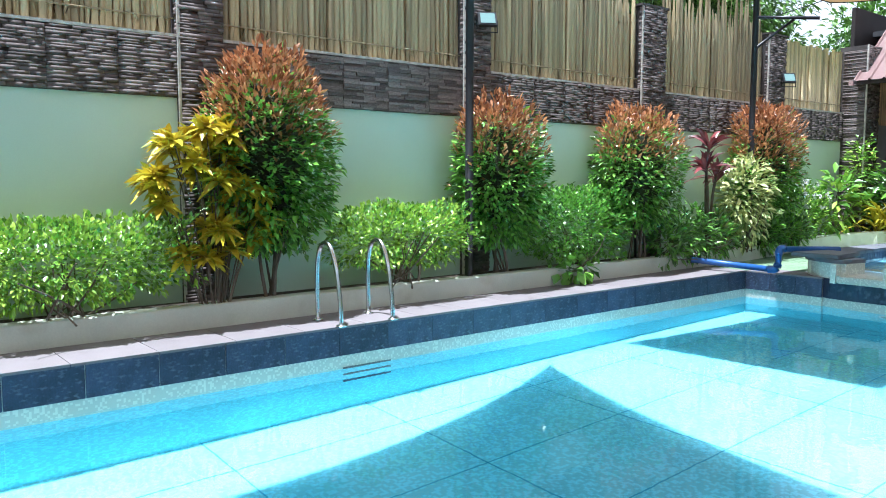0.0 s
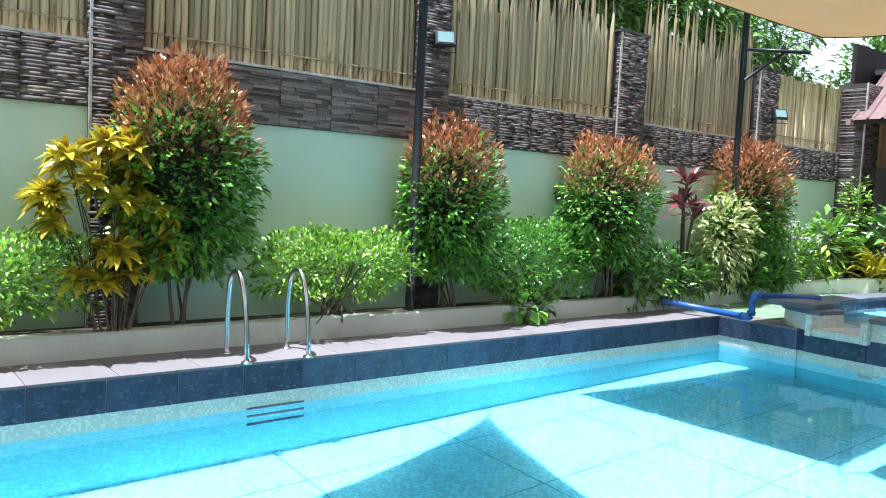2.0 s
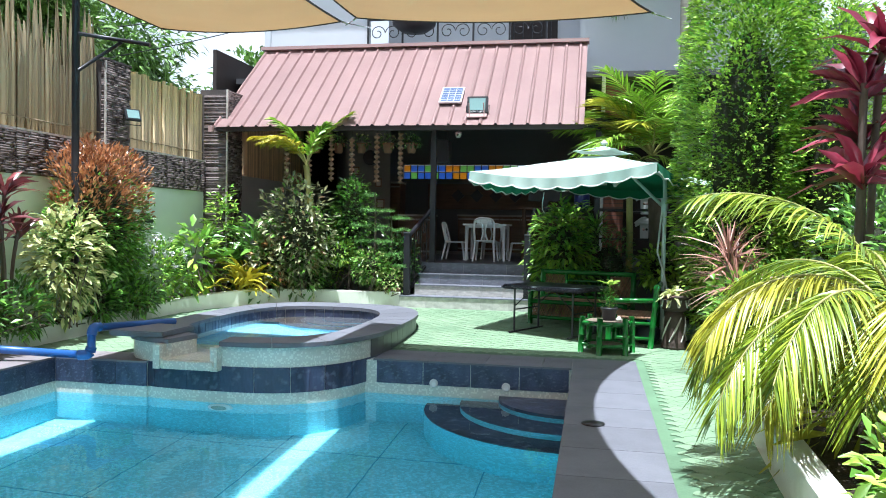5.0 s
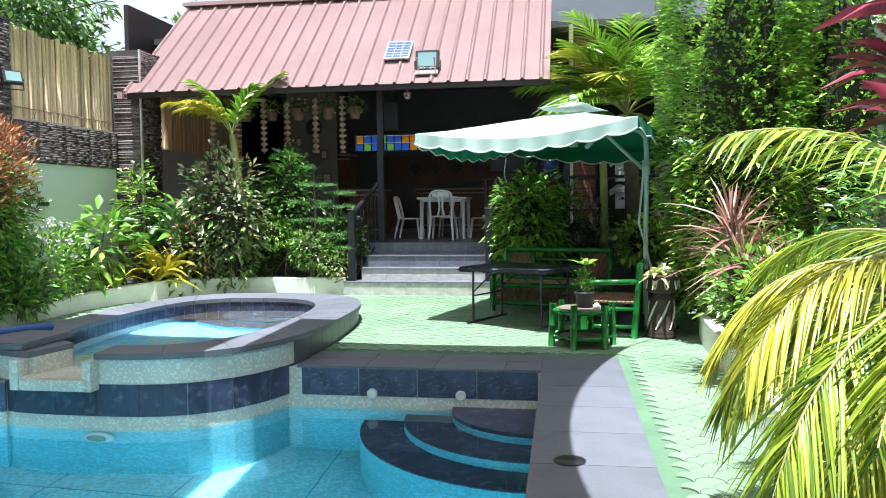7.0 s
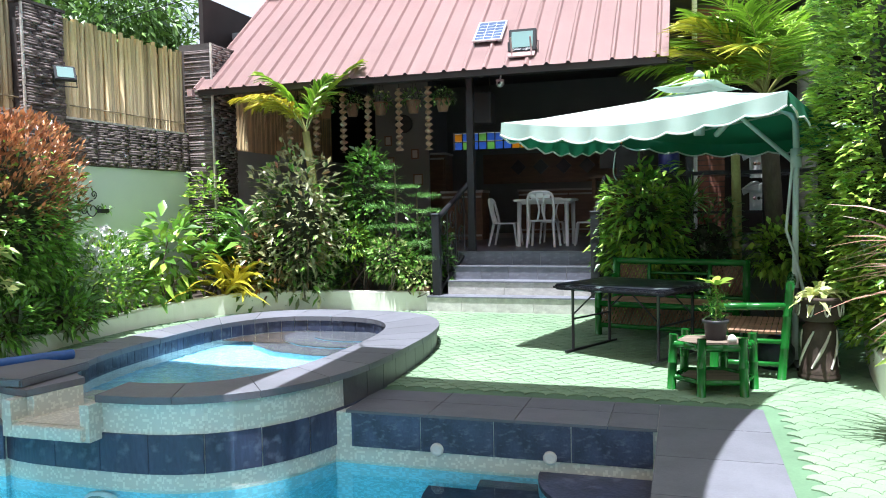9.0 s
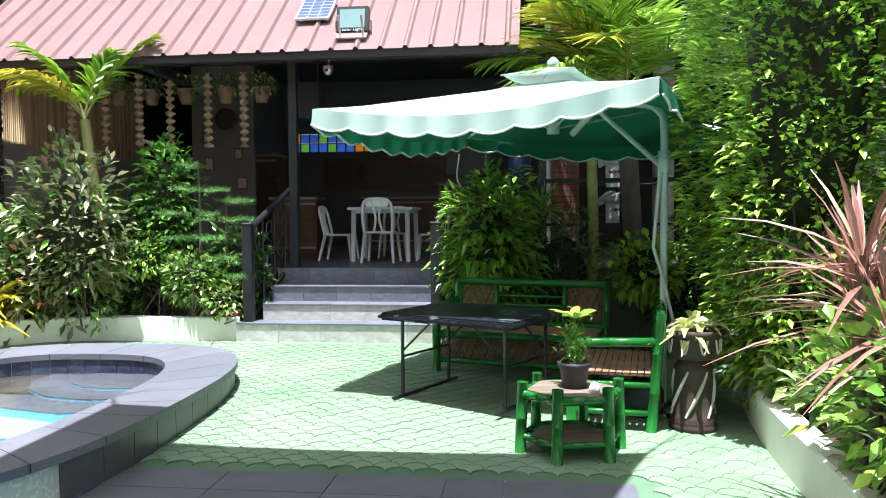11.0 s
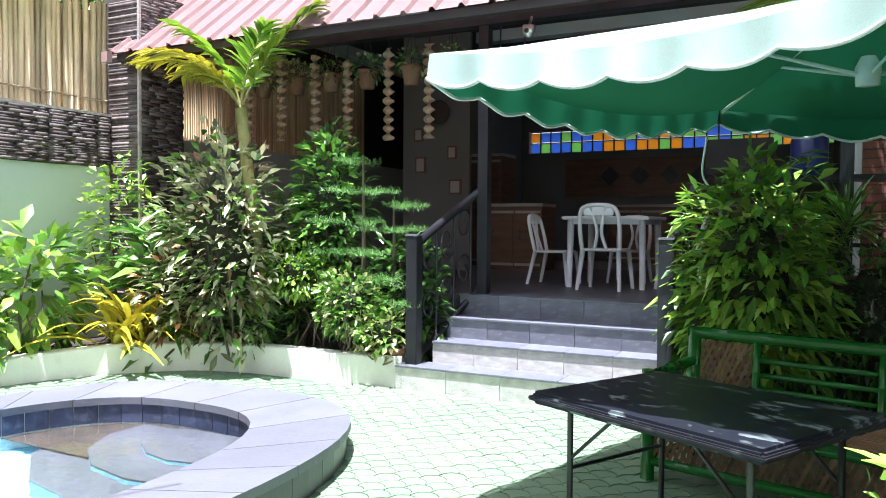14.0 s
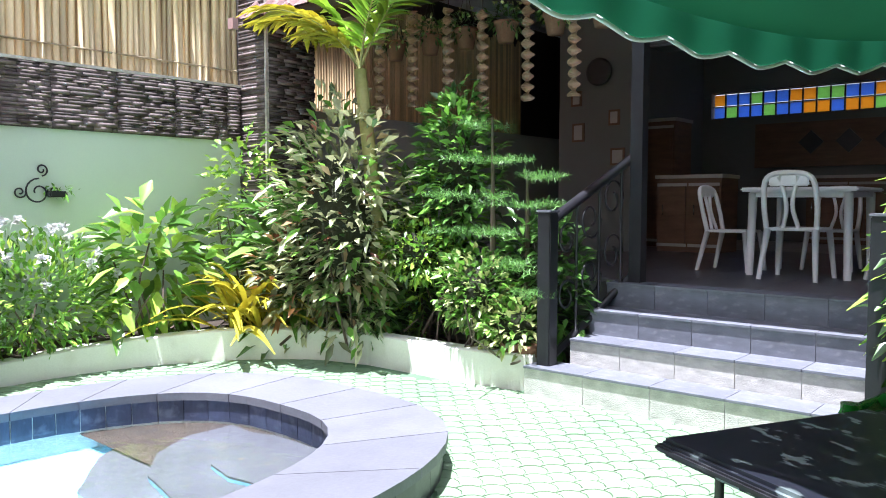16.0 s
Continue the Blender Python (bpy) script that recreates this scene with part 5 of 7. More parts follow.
for k in range(4):
    a, b = CORN[k], CORN[(k + 1) % 4]
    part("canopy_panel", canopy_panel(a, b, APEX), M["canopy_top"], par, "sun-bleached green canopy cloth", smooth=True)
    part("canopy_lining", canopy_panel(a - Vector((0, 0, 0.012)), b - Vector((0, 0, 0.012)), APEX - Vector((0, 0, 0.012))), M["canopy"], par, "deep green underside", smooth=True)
    # valance with scallops
    bm, hem = bmesh.new(), []
    n = 96
    out = (a + b) / 2 - APEX
    out.z = 0
    out.normalize()
    prev = None
    for i in range(n + 1):
        u = i / n
        p = a.lerp(b, u)
        p.z -= 0.13 * math.sin(math.pi * u)
        drop = 0.11 + 0.035 * abs(math.sin(math.pi * u * 8))
        q = p + out * (0.02 + 0.012 * math.sin(u * 50)) - Vector((0, 0, drop))
        cur = [bm.verts.new(p + out * 0.004), bm.verts.new(q)]
        hem.append(q)
        if prev:
            bm.faces.new((prev[0], cur[0], cur[1], prev[1]))
        prev = cur
    # first valance in the pale cloth, the other three in deep green
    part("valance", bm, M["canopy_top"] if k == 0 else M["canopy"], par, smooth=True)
    part("piping", tube(hem, 0.009, 5), M["piping"], par, "white scalloped piping")
    part("rib", tube([APEX - Vector((0, 0, 0.06)), a + (APEX - a) * 0.02 - Vector((0, 0, 0.035))], 0.012, 6), M["white_steel"], par)
    part("strut", tube([APEX - Vector((0, 0, 0.42)), a.lerp(APEX, 0.5) - Vector((0, 0, 0.05))], 0.009, 6), M["white_steel"], par)
    c0, c1 = APEX.lerp(a, 0.24) + Vector((0, 0, 0.075)), APEX.lerp(b, 0.24) + Vector((0, 0, 0.075))
    part("vent_cap", canopy_panel(c0, c1, APEX + Vector((0, 0, 0.10)), 8, 0.05, 0.02), M["canopy_top"], par, smooth=True)
    part("vent_rib", tube([APEX + Vector((0, 0, 0.07)), c0 - Vector((0, 0, 0.01))], 0.006, 5), M["white_steel"], par)
part("finial", lathe([(0.0, 0.0), (0.05, 0.0), (0.05, 0.02), (0.02, 0.05), (0.0, 0.06)], 14), M["white_steel"], par).location = APEX + Vector((0, 0, 0.1))
part("hub", lathe([(0.0, -0.08), (0.05, -0.08), (0.055, 0.0), (0.03, 0.05)], 14), M["white_steel"], par).location = APEX - Vector((0, 0, 0.38))
part("pole", tube(arc_pts([POLE + Vector((0, 0, 0.0)), POLE + Vector((0, 0, 1.2)), POLE + Vector((0, 0, 1.95)), POLE + Vector((-0.03, 0.02, 2.12)), POLE + Vector((-0.16, 0.10, 2.19)), POLE + Vector((-0.42, 0.28, 2.2)), APEX - Vector((-0.15, 0.1, 0.47))], 5), 0.027, 12), M["white_steel"], par)
part("brace", tube([POLE + Vector((-0.01, 0, 1.72)), POLE + Vector((-0.45, 0.28, 2.18))], 0.02, 8), M["white_steel"], par)
part("collar", lathe([(0.03, 0.0), (0.045, 0.0), (0.045, 0.16), (0.03, 0.16)], 12), M["white_steel"], par).location = POLE + Vector((0, 0, 1.68))
part("lower_collar", lathe([(0.03, 0.0), (0.037, 0.0), (0.037, 0.1), (0.03, 0.1)], 12), M["black_plastic"], par).location = POLE + Vector((0, 0, 0.55))
part("crank_arm", tube([POLE + Vector((-0.03, -0.02, 1.72)), POLE + Vector((-0.08, -0.05, 1.15)), POLE + Vector((0.0, -0.03, 0.9)), POLE + Vector((0.1, -0.03, 0.45))], 0.013, 7), M["white_steel"], par)
part("base_cross", box(-0.35, 0.35, -0.03, 0.03, 0.0, 0.03), M["black_steel"], par).location = POLE
part("base_cross", box(-0.03, 0.03, -0.35, 0.35, 0.003, 0.028), M["black_steel"], par).location = POLE
part("chain_cord", tube(arc_pts([(-0.48, 15.4, 2.0), (-0.5, 15.38, 1.75), (-0.42, 15.36, 1.62)], 5), 0.008, 5), M["white_steel"], par)
bag = thing("sandbag", pose(1.0, 13.05, 0.0), "dark blue tied sandbag weighing down the parasol foot", "sandbag")
bm = bmesh.new()
bmesh.ops.create_icosphere(bm, subdivisions=3, radius=1)
for v in bm.verts:
    d = v.co.copy()
    s = 1 + 0.16 * noise.noise(d * 2.2) + 0.06 * noise.noise(d * 6)
    pinch = 1 - 0.6 * max(0, d.z - 0.35)
    v.co = Vector((d.x * 0.15 * s * pinch, d.y * 0.15 * s * pinch, max(0.0, 0.13 + d.z * 0.17 * s)))
part("sack", bm, mat("blue_grey_tarpaulin", (0.025, 0.035, 0.05), 0.4, var=0.3, scale=8, fine=40, bump=0.5, depth=0.01), bag, smooth=True)
part("tied_neck", tube([(0, 0, 0.26), (0.02, 0, 0.34)], [0.03, 0.055], 8), M["blue_pipe"], bag)

# ---- black folding table ----
def worn_top():
    """Black film peeled off in pale flakes."""
    m = bpy.data.materials.new("peeling_black_tabletop")
    nt, n, l, p = nodes_of(m)
    co = n.new("ShaderNodeTexCoord")
    mp = n.new("ShaderNodeMapping")
    mp.inputs["Scale"].default_value = (1.0, 2.2, 1.0)
    l.new(co.outputs["Object"], mp.inputs["Vector"])
    fac = []
    for scale, lo, hi in ((9.0, 0.575, 0.60), (2.2, 0.45, 0.54)):
        nz = n.new("ShaderNodeTexNoise")
        nz.inputs["Scale"].default_value, nz.inputs["Detail"].default_value = scale, 6.0
        l.new(mp.outputs["Vector"], nz.inputs["Vector"])
        r = n.new("ShaderNodeValToRGB")
        r.color_ramp.elements[0].position, r.color_ramp.elements[1].position = lo, hi
        l.new(nz.outputs["Fac"], r.inputs["Fac"])
        fac.append(r)
    both = n.new("ShaderNodeMath")
    both.operation = 'MULTIPLY'
    l.new(fac[0].outputs["Color"], both.inputs[0])
    l.new(fac[1].outputs["Color"], both.inputs[1])
    mx = n.new("ShaderNodeMixRGB")
    mx.inputs["Color1"].default_value, mx.inputs["Color2"].default_value = (0.012, 0.014, 0.022, 1), (0.20, 0.25, 0.25, 1)
    l.new(both.outputs[0], mx.inputs["Fac"])
    l.new(mx.outputs["Color"], p.inputs["Base Color"])
    p.inputs["Roughness"].default_value = 0.4
    return m


M["black_top"] = mat("scratched_black_top", (0.022, 0.022, 0.027), 0.3, var=0.3, scale=5, fine=30, bump=0.15, stain=0.55, stain_col=(0.14, 0.15, 0.15))
TA, TB = Vector((-0.86, 13.18)), Vector((0.11, 12.69))
ux = (TB - TA).normalized()
wdt, dpt = 1.10, 0.86
ang = math.degrees(math.atan2(ux.y, ux.x))
tz = rise(-0.5, 13.5)
tab = thing("folding_table", pose(TA.x, TA.y, tz, 0, 0, ang), "black scratched folding table with thin steel legs", "table")
part("tabletop", box(0, wdt, 0, dpt, 0.575, 0.63, 0.012), worn_top(), tab)
part("top_rim", box(-0.012, wdt + 0.012, -0.012, dpt + 0.012, 0.59, 0.61, 0.006), M["black_top"], tab)
for x in (0.12, wdt - 0.12):
    for y in (0.12, dpt - 0.12):
        part("leg", tube([(x, y, 0.012), (x, y, 0.576)], 0.014, 8), M["black_steel"], tab)
    part("foot_bar", box(x - 0.014, x + 0.014, 0.0, dpt, 0.0, 0.022, 0.004), M["black_steel"], tab)
    part("cross_bar", tube([(x, 0.12, 0.3), (x, dpt - 0.12, 0.3)], 0.009, 6), M["black_steel"], tab)
    for y in (0.12, dpt - 0.12):
        part("brace", tube([(x, y, 0.34), (x + (0.26 if x < 0.5 else -0.26), y, 0.575)], 0.008, 6), M["black_steel"], tab)

# ---- green bamboo furniture ----
M["green_bamboo"] = mat("green_lacquered_bamboo", (0.012, 0.125, 0.018), 0.22, var=0.25, scale=3, fine=30, bump=0.1, island=0.15, rnd=0.1)
M["weave"] = mat("woven_split_bamboo", (0.28, 0.16, 0.10), 0.6, var=0.3, scale=6, fine=40, bump=0.4, island=0.35)
M["slab_wood"] = mat("weathered_grey_wood", (0.20, 0.155, 0.12), 0.75, var=0.3, scale=3, fine=30, bump=0.4, stretch=(1, 6, 1))


def culm(a, b, r, sides=10):
    """A bamboo bar with swollen joints."""
    a, b = Vector(a), Vector(b)
    n = max(2, int((b - a).length / 0.22))
    pts, rad = [], []
    for k in range(n + 1):
        t = k / n
        if 0 < k < n:
            pts += [a.lerp(b, t - 0.012), a.lerp(b, t), a.lerp(b, t + 0.012)]
            rad += [r, r * 1.12, r]
        else:
            pts.append(a.lerp(b, t))
            rad.append(r)
    return tube(pts, rad, sides)


def weave_panel(parent, o, u, v, w, h):
    """Diagonal split-bamboo weave in a frame's plane."""
    u, v, o = Vector(u), Vector(v), Vector(o)
    nrm = u.cross(v).normalized()
    bm = bmesh.new()
    step, sw = 0.030, 0.010
    for s, lift in ((1, 0.003), (-1, -0.003)):
        k = -h
        while k < w + h:
            pts = []
            for tt in (0.0, h):
                x = k + (tt if s > 0 else (h - tt)) * 0.45 - (0.45 * h * 0.5)
                pts.append((x, tt))
            (x0, y0), (x1, y1) = pts
            if x1 != x0:
                f = lambda x: y0 + (x - x0) * (y1 - y0) / (x1 - x0)
                if x0 < 0:
                    x0, y0 = 0, f(0) if x1 > 0 else -1
                elif x0 > w:
                    x0, y0 = w, f(w) if x1 < w else -1
                if 0 <= y0 <= h:
                    if x1 > w:
                        x1, y1 = w, f(w) if x0 < w else -1
                    elif x1 < 0:
                        x1, y1 = 0, f(0) if x0 > 0 else -1
                    if 0 <= y1 <= h and abs(y1 - y0) > 0.02:
                        a, b = o + u * x0 + v * y0 + nrm * lift, o + u * x1 + v * y1 + nrm * lift
                        q = [bm.verts.new(p) for p in (a - u * sw, a + u * sw, b + u * sw, b - u * sw)]
                        bm.faces.new(q)
            k += step if s > 0 else step * 1.5
    bmesh.ops.solidify(bm, geom=bm.faces[:], thickness=0.003)
    return tagged(part("woven_panel", bm, M["weave"], parent, "woven split-bamboo panel"), kind="stuff")


def bench(m, width, depth=0.52, label="", arms=(1, 1)):
    b = thing("bamboo_bench", m, label, "bench", "green bamboo furniture")
    zs, zb = 0.34, 0.76
    for x in (0, width):
        part("front_leg", culm((x, 0, 0), (x, 0, 0.60 if arms[0 if x == 0 else 1] else 0.36), 0.036), M["green_bamboo"], b)
        part("back_leg", culm((x, depth, 0), (x, depth + 0.06, zb), 0.034), M["green_bamboo"], b)
        for z in (0.12, 0.30):
            part("side_rail", culm((x, 0, z), (x, depth, z), 0.02), M["green_bamboo"], b)
        if arms[0 if x == 0 else 1]:
            part("armrest", culm((x, -0.03, 0.56), (x, depth + 0.03, 0.58), 0.03), M["green_bamboo"], b)
    part("front_rail", culm((0, 0, zs), (width, 0, zs), 0.03), M["green_bamboo"], b)
    part("lower_rail", culm((0, 0, 0.12), (width, 0, 0.12), 0.024), M["green_bamboo"], b)
    part("top_rail", culm((-0.03, depth + 0.06, zb - 0.02), (width + 0.03, depth + 0.06, zb - 0.02), 0.034), M["green_bamboo"], b)
    part("back_rail", culm((0, depth + 0.02, zs + 0.04), (width, depth + 0.02, zs + 0.04), 0.026), M["green_bamboo"], b)
    weave_panel(b, (0.03, 0.0, 0.145), (1, 0, 0), (0, 0, 1), width - 0.06, 0.17)
    pw = 0.30 if width > 0.9 else width * 0.4
    xs = [0.04, width - pw - 0.04] if width > 0.9 else [width - pw - 0.04]
    for x in xs:
        weave_panel(b, (x, depth + 0.03, zs + 0.08), (1, 0, 0), (0, 0.1, 1), pw, 0.28)
        for xe in (x - 0.02, x + pw + 0.02):
            part("back_post", culm((xe, depth + 0.025, zs + 0.04), (xe, depth + 0.058, zb - 0.03), 0.022), M["green_bamboo"], b)
    x0, x1 = (xs[0] + pw + 0.04, xs[1] - 0.04) if len(xs) > 1 else (0.03, xs[0] - 0.04)
    for z in (0.46, 0.54, 0.62):
        part("back_slat", culm((x0, depth + 0.045, z), (x1, depth + 0.045, z), 0.016), M["green_bamboo"], b)
    for k in range(11):
        y = 0.03 + (depth - 0.05) * k / 10
        part("seat_slat", box(0.03, width - 0.03, y - 0.019, y + 0.019, zs + 0.012, zs + 0.026), M["weave"], b, "split-bamboo seat slat")
    return b


bench(pose(-0.56, 14.12, 0.05, 0, 0, -14), 1.34, label="long green bamboo bench with woven back panels", arms=(1, 0))
bench(pose(0.64, 13.63, 0.0, 0, 0, -98), 0.95, 0.5, label="short green bamboo bench set across from the long one", arms=(0, 1))

# stool with a wooden hexagonal top
st = thing("bamboo_stool", pose(0.48, 12.19, 0.0, 0, 0, 14), "six-legged green bamboo stool with a weathered wooden top", "stool", "green bamboo furniture")
hexa = [(0.29 * math.cos(math.pi / 3 * k), 0.27 * math.sin(math.pi / 3 * k)) for k in range(6)]
part("top", prism([(x * 0.92, y * 0.92) for x, y in hexa], 0.355, 0.375), M["slab_wood"], st, "weathered wooden top")
part("shelf", prism([(x * 0.88, y * 0.88) for x, y in hexa], 0.085, 0.10), M["slab_wood"], st, "weathered wooden shelf")
for k in range(6):
    x, y = hexa[k]
    x2, y2 = hexa[(k + 1) % 6]
    part("leg", culm((x * 1.05, y * 1.05, 0), (x, y, 0.42), 0.033), M["green_bamboo"], st)
    part("upper_rail", culm((x, y, 0.35), (x2, y2, 0.35), 0.026), M["green_bamboo"], st)
    part("lower_rail", culm((x, y, 0.10), (x2, y2, 0.10), 0.02), M["green_bamboo"], st)

pp = thing("potted_plant", pose(0.50, 12.21, 0.375), "small black plastic pot with a broad-leaved seedling", "potted plant")
M["pot_black"] = mat("black_nursery_pot", (0.03, 0.03, 0.035), 0.5, var=0.2, scale=8, fine=40)
part("pot", lathe([(0.0, 0.0), (0.07, 0.0), (0.085, 0.12), (0.098, 0.125), (0.098, 0.15), (0.085, 0.15), (0.083, 0.12), (0.0, 0.12)], 22), M["pot_black"], pp)
rg = np.random.default_rng(140)
leaves("foliage", rg.normal((0, 0, 0.26), (0.035, 0.035, 0.07), (170, 3)), rg.normal(0, 1, (170, 3)) + np.array([0, 0, 0.8]), 0.05, 0.02, LEAF["green"], pp, rng=rg)
part("stem", tube([(0, 0, 0.12), (0.01, 0, 0.3), (0.0, 0.01, 0.40)], 0.008, 6), M["green_stem"], pp)
leaves("top_leaves", np.repeat([[0, 0.01, 0.40]], 9, 0), np.array([(math.cos(k * 0.7), math.sin(k * 0.7), 0.45 + 0.1 * (k % 3)) for k in range(9)]), 0.15, 0.055, LEAF["lime"], pp, droop=0.2, rows=5, rng=rg, label="broad lime-green leaves")
sh = thing("shell_piece", pose(0.61, 12.09, 0.376), "small pale carved ornament on the stool", "ornament")
part("body", lathe([(0.0, 0.0), (0.03, 0.0), (0.035, 0.02), (0.02, 0.05), (0.0, 0.06)], 12), M["cream"], sh)

# carved plaster urn
M["urn"] = mat("brown_painted_cement", (0.055, 0.036, 0.028), 0.7, var=0.3, scale=5, fine=40, bump=0.4, stain=0.15, stain_col=(0.12, 0.10, 0.08))
M["urn_stripe"] = mat("cream_relief", (0.52, 0.50, 0.43), 0.75, var=0.2, scale=6, fine=40, bump=0.4)
urn = thing("garden_urn", pose(1.29, 12.76, 0.0), "tall brown cement urn with white twisted relief stripes", "urn")
part("pedestal", lathe([(0.0, 0.0), (0.15, 0.0), (0.155, 0.03), (0.14, 0.05), (0.148, 0.07), (0.135, 0.09), (0.125, 0.25), (0.118, 0.38), (0.125, 0.41), (0.10, 0.43), (0.11, 0.46)], 30), M["urn"], urn)
part("bowl", lathe([(0.10, 0.45), (0.155, 0.48), (0.165, 0.54), (0.16, 0.60), (0.19, 0.62), (0.195, 0.645), (0.165, 0.65), (0.15, 0.60), (0.0, 0.60)], 30), M["urn"], urn)
for k in range(6):
    pts = []
    for i in range(9):
        t = i / 8
        a = k * math.pi / 3 + 1.1 * t
        r = 0.139 - 0.018 * t
        pts.append((r * math.cos(a), r * math.sin(a), 0.095 + 0.29 * t))
    part("twisted_stripe", tube(pts, [0.007 + 0.006 * math.sin(math.pi * i / 8) for i in range(9)], 6), M["urn_stripe"], urn, "white relief stripe")
for k in range(9):
    a = k * 2 * math.pi / 9
    pts = [(0.166 * math.cos(a + 0.30 * (t - 0.5)) * (1.02), 0.166 * math.sin(a + 0.30 * (t - 0.5)) * 1.02, 0.605 - 0.09 * math.sin(math.pi * t) - 0.01) for t in [i / 8 for i in range(9)]]
    part("scallop", tube(pts, 0.007, 5), M["urn_stripe"], urn, "pale scallop relief")
rosettes("urn_plant", [(1.29, 12.76, 0.66), (1.23, 12.72, 0.66), (1.36, 12.80, 0.66)], 0.60, "varieg", 0.26, 0.05, 20, 141, "yellow-striped strap-leaved plant in the urn", "plant", droop=0.6, rows=5, elev=(0.2, 1.4))


# ---- on the roof and balcony ----
slope = math.degrees(math.atan2(E1.z - E0.z, E1.y - E0.y))
M["solar"] = mosaic_mat("solar_cells", (0.10, 0.14, 0.24), (0.4, 0.4, 0.4), 0.05, 0.2)
M["alu"] = mat("aluminium_frame", (0.62, 0.63, 0.64), 0.35, 0.9, var=0.05)


def on_roof(x, s, lift=0.0):
    p = E0.lerp(E1, s)
    return pose(x, p.y, p.z) @ pose(0, 0, 0, slope, 0, 0) @ pose(0, 0, lift)


sp = thing("solar_panel", on_roof(-2.10, 0.30, 0.05), "small solar panel on the rose roof", "solar panel")
part("cell_sheet", box(-0.17, 0.17, -0.23, 0.23, 0.0, 0.016), M["solar"], sp)
for b in ((-0.19, -0.17, -0.25, 0.25), (0.17, 0.19, -0.25, 0.25), (-0.17, 0.17, -0.25, -0.23), (-0.17, 0.17, 0.23, 0.25)):
    part("frame", box(*b, -0.004, 0.022), M["alu"], sp)
for k in range(1, 6):
    part("busbar", box(-0.17, 0.17, -0.23 + 0.077 * k - 0.003, -0.23 + 0.077 * k + 0.003, 0.0165, 0.018), M["alu"], sp)
for k in (1, 2):
    part("busbar", box(-0.17 + 0.113 * k - 0.003, -0.17 + 0.113 * k + 0.003, -0.23, 0.23, 0.0165, 0.0178), M["alu"], sp)
for x in (-0.15, 0.15):
    part("foot", box(x - 0.02, x + 0.02, -0.2, 0.2, -0.05, -0.002), M["alu"], sp)
fl = floodlight(pose(-1.60, 15.62, 3.42, -12, 0, 0), 1.55)
fl["label"] = "black solar floodlight with white lettering on the eave"
fl["group"] = ""
tx = bpy.data.curves.new("lettering", 'FONT')
tx.body, tx.size, tx.align_x, tx.extrude = "Solar Light", 0.05, 'CENTER', 0.001
to = new("lettering", tx)
to.data.materials.append(M["white_plastic"])
to.parent = fl
to.matrix_local = pose(0, -0.034, -0.133, 90, 0, 0)
lb = thing("lamp_bracket", on_roof(-1.60, 0.08, 0.04), "rusty rose steel bracket under the eave floodlight", "bracket")
part("plate", box(-0.16, 0.16, -0.06, 0.08, -0.01, 0.01, 0.003), M["roof"], lb)
part("upright", tube([(-0.12, 0, 0.0), (-0.12, 0.05, 0.2)], 0.012, 6), M["roof"], lb)
part("upright", tube([(0.12, 0, 0.0), (0.12, 0.05, 0.2)], 0.012, 6), M["roof"], lb)

gr = thing("balcony_grille", pose(0, 18.34, 5.02), "black wrought-iron balcony grille with scrollwork", "railing")
M["iron"] = M["black_steel"]
for k in range(6):
    x0 = -4.28 + 0.72 * k
    part("post", box(x0 - 0.018, x0 + 0.018, -0.018, 0.018, 0.0, 1.6), M["iron"], gr)
    if k == 5:
        break
    for cx, cz, r, a0, sg in ((0.2, 0.3, 0.16, 0, 1), (0.52, 0.3, 0.16, 3.1, -1), (0.2, 0.78, 0.18, 0, -1), (0.52, 0.78, 0.18, 3.1, 1), (0.36, 1.2, 0.2, 1.5, 1)):
        pts = []
        for i in range(22):
            t = i / 21
            a, rr = a0 + sg * 2.6 * math.pi * t, r * (1 - 0.75 * t)
            pts.append((x0 + cx + rr * math.cos(a), 0, cz + rr * math.sin(a)))
        part("scroll", tube(pts, 0.011, 4), M["iron"], gr)
for z in (0.03, 0.55, 1.55):
    part("rail", box(-4.28, -0.68, -0.012, 0.012, z, z + 0.03), M["iron"], gr)
ov = thing("iron_medallion", pose(-3.3, 18.24, 5.42), "black oval iron window-box on the balcony grille", "window box")
part("bowl", lathe([(0.0, -0.14), (0.25, -0.12), (0.42, 0.0), (0.44, 0.06), (0.4, 0.06), (0.0, -0.02)], 24), M["iron"], ov)
wb = thing("window_upper", pose(-1.05, 19.98, 5.0), "barred upstairs window", "window", kind="structure")
part("window_frame", box(-0.5, 0.5, -0.03, 0.0, 0.0, 1.6), M["brown_dark"], wb)
for k in range(5):
    part("bar", box(-0.45 + 0.2 * k, -0.43 + 0.2 * k, -0.06, -0.035, 0.0, 1.6), M["iron"], wb)


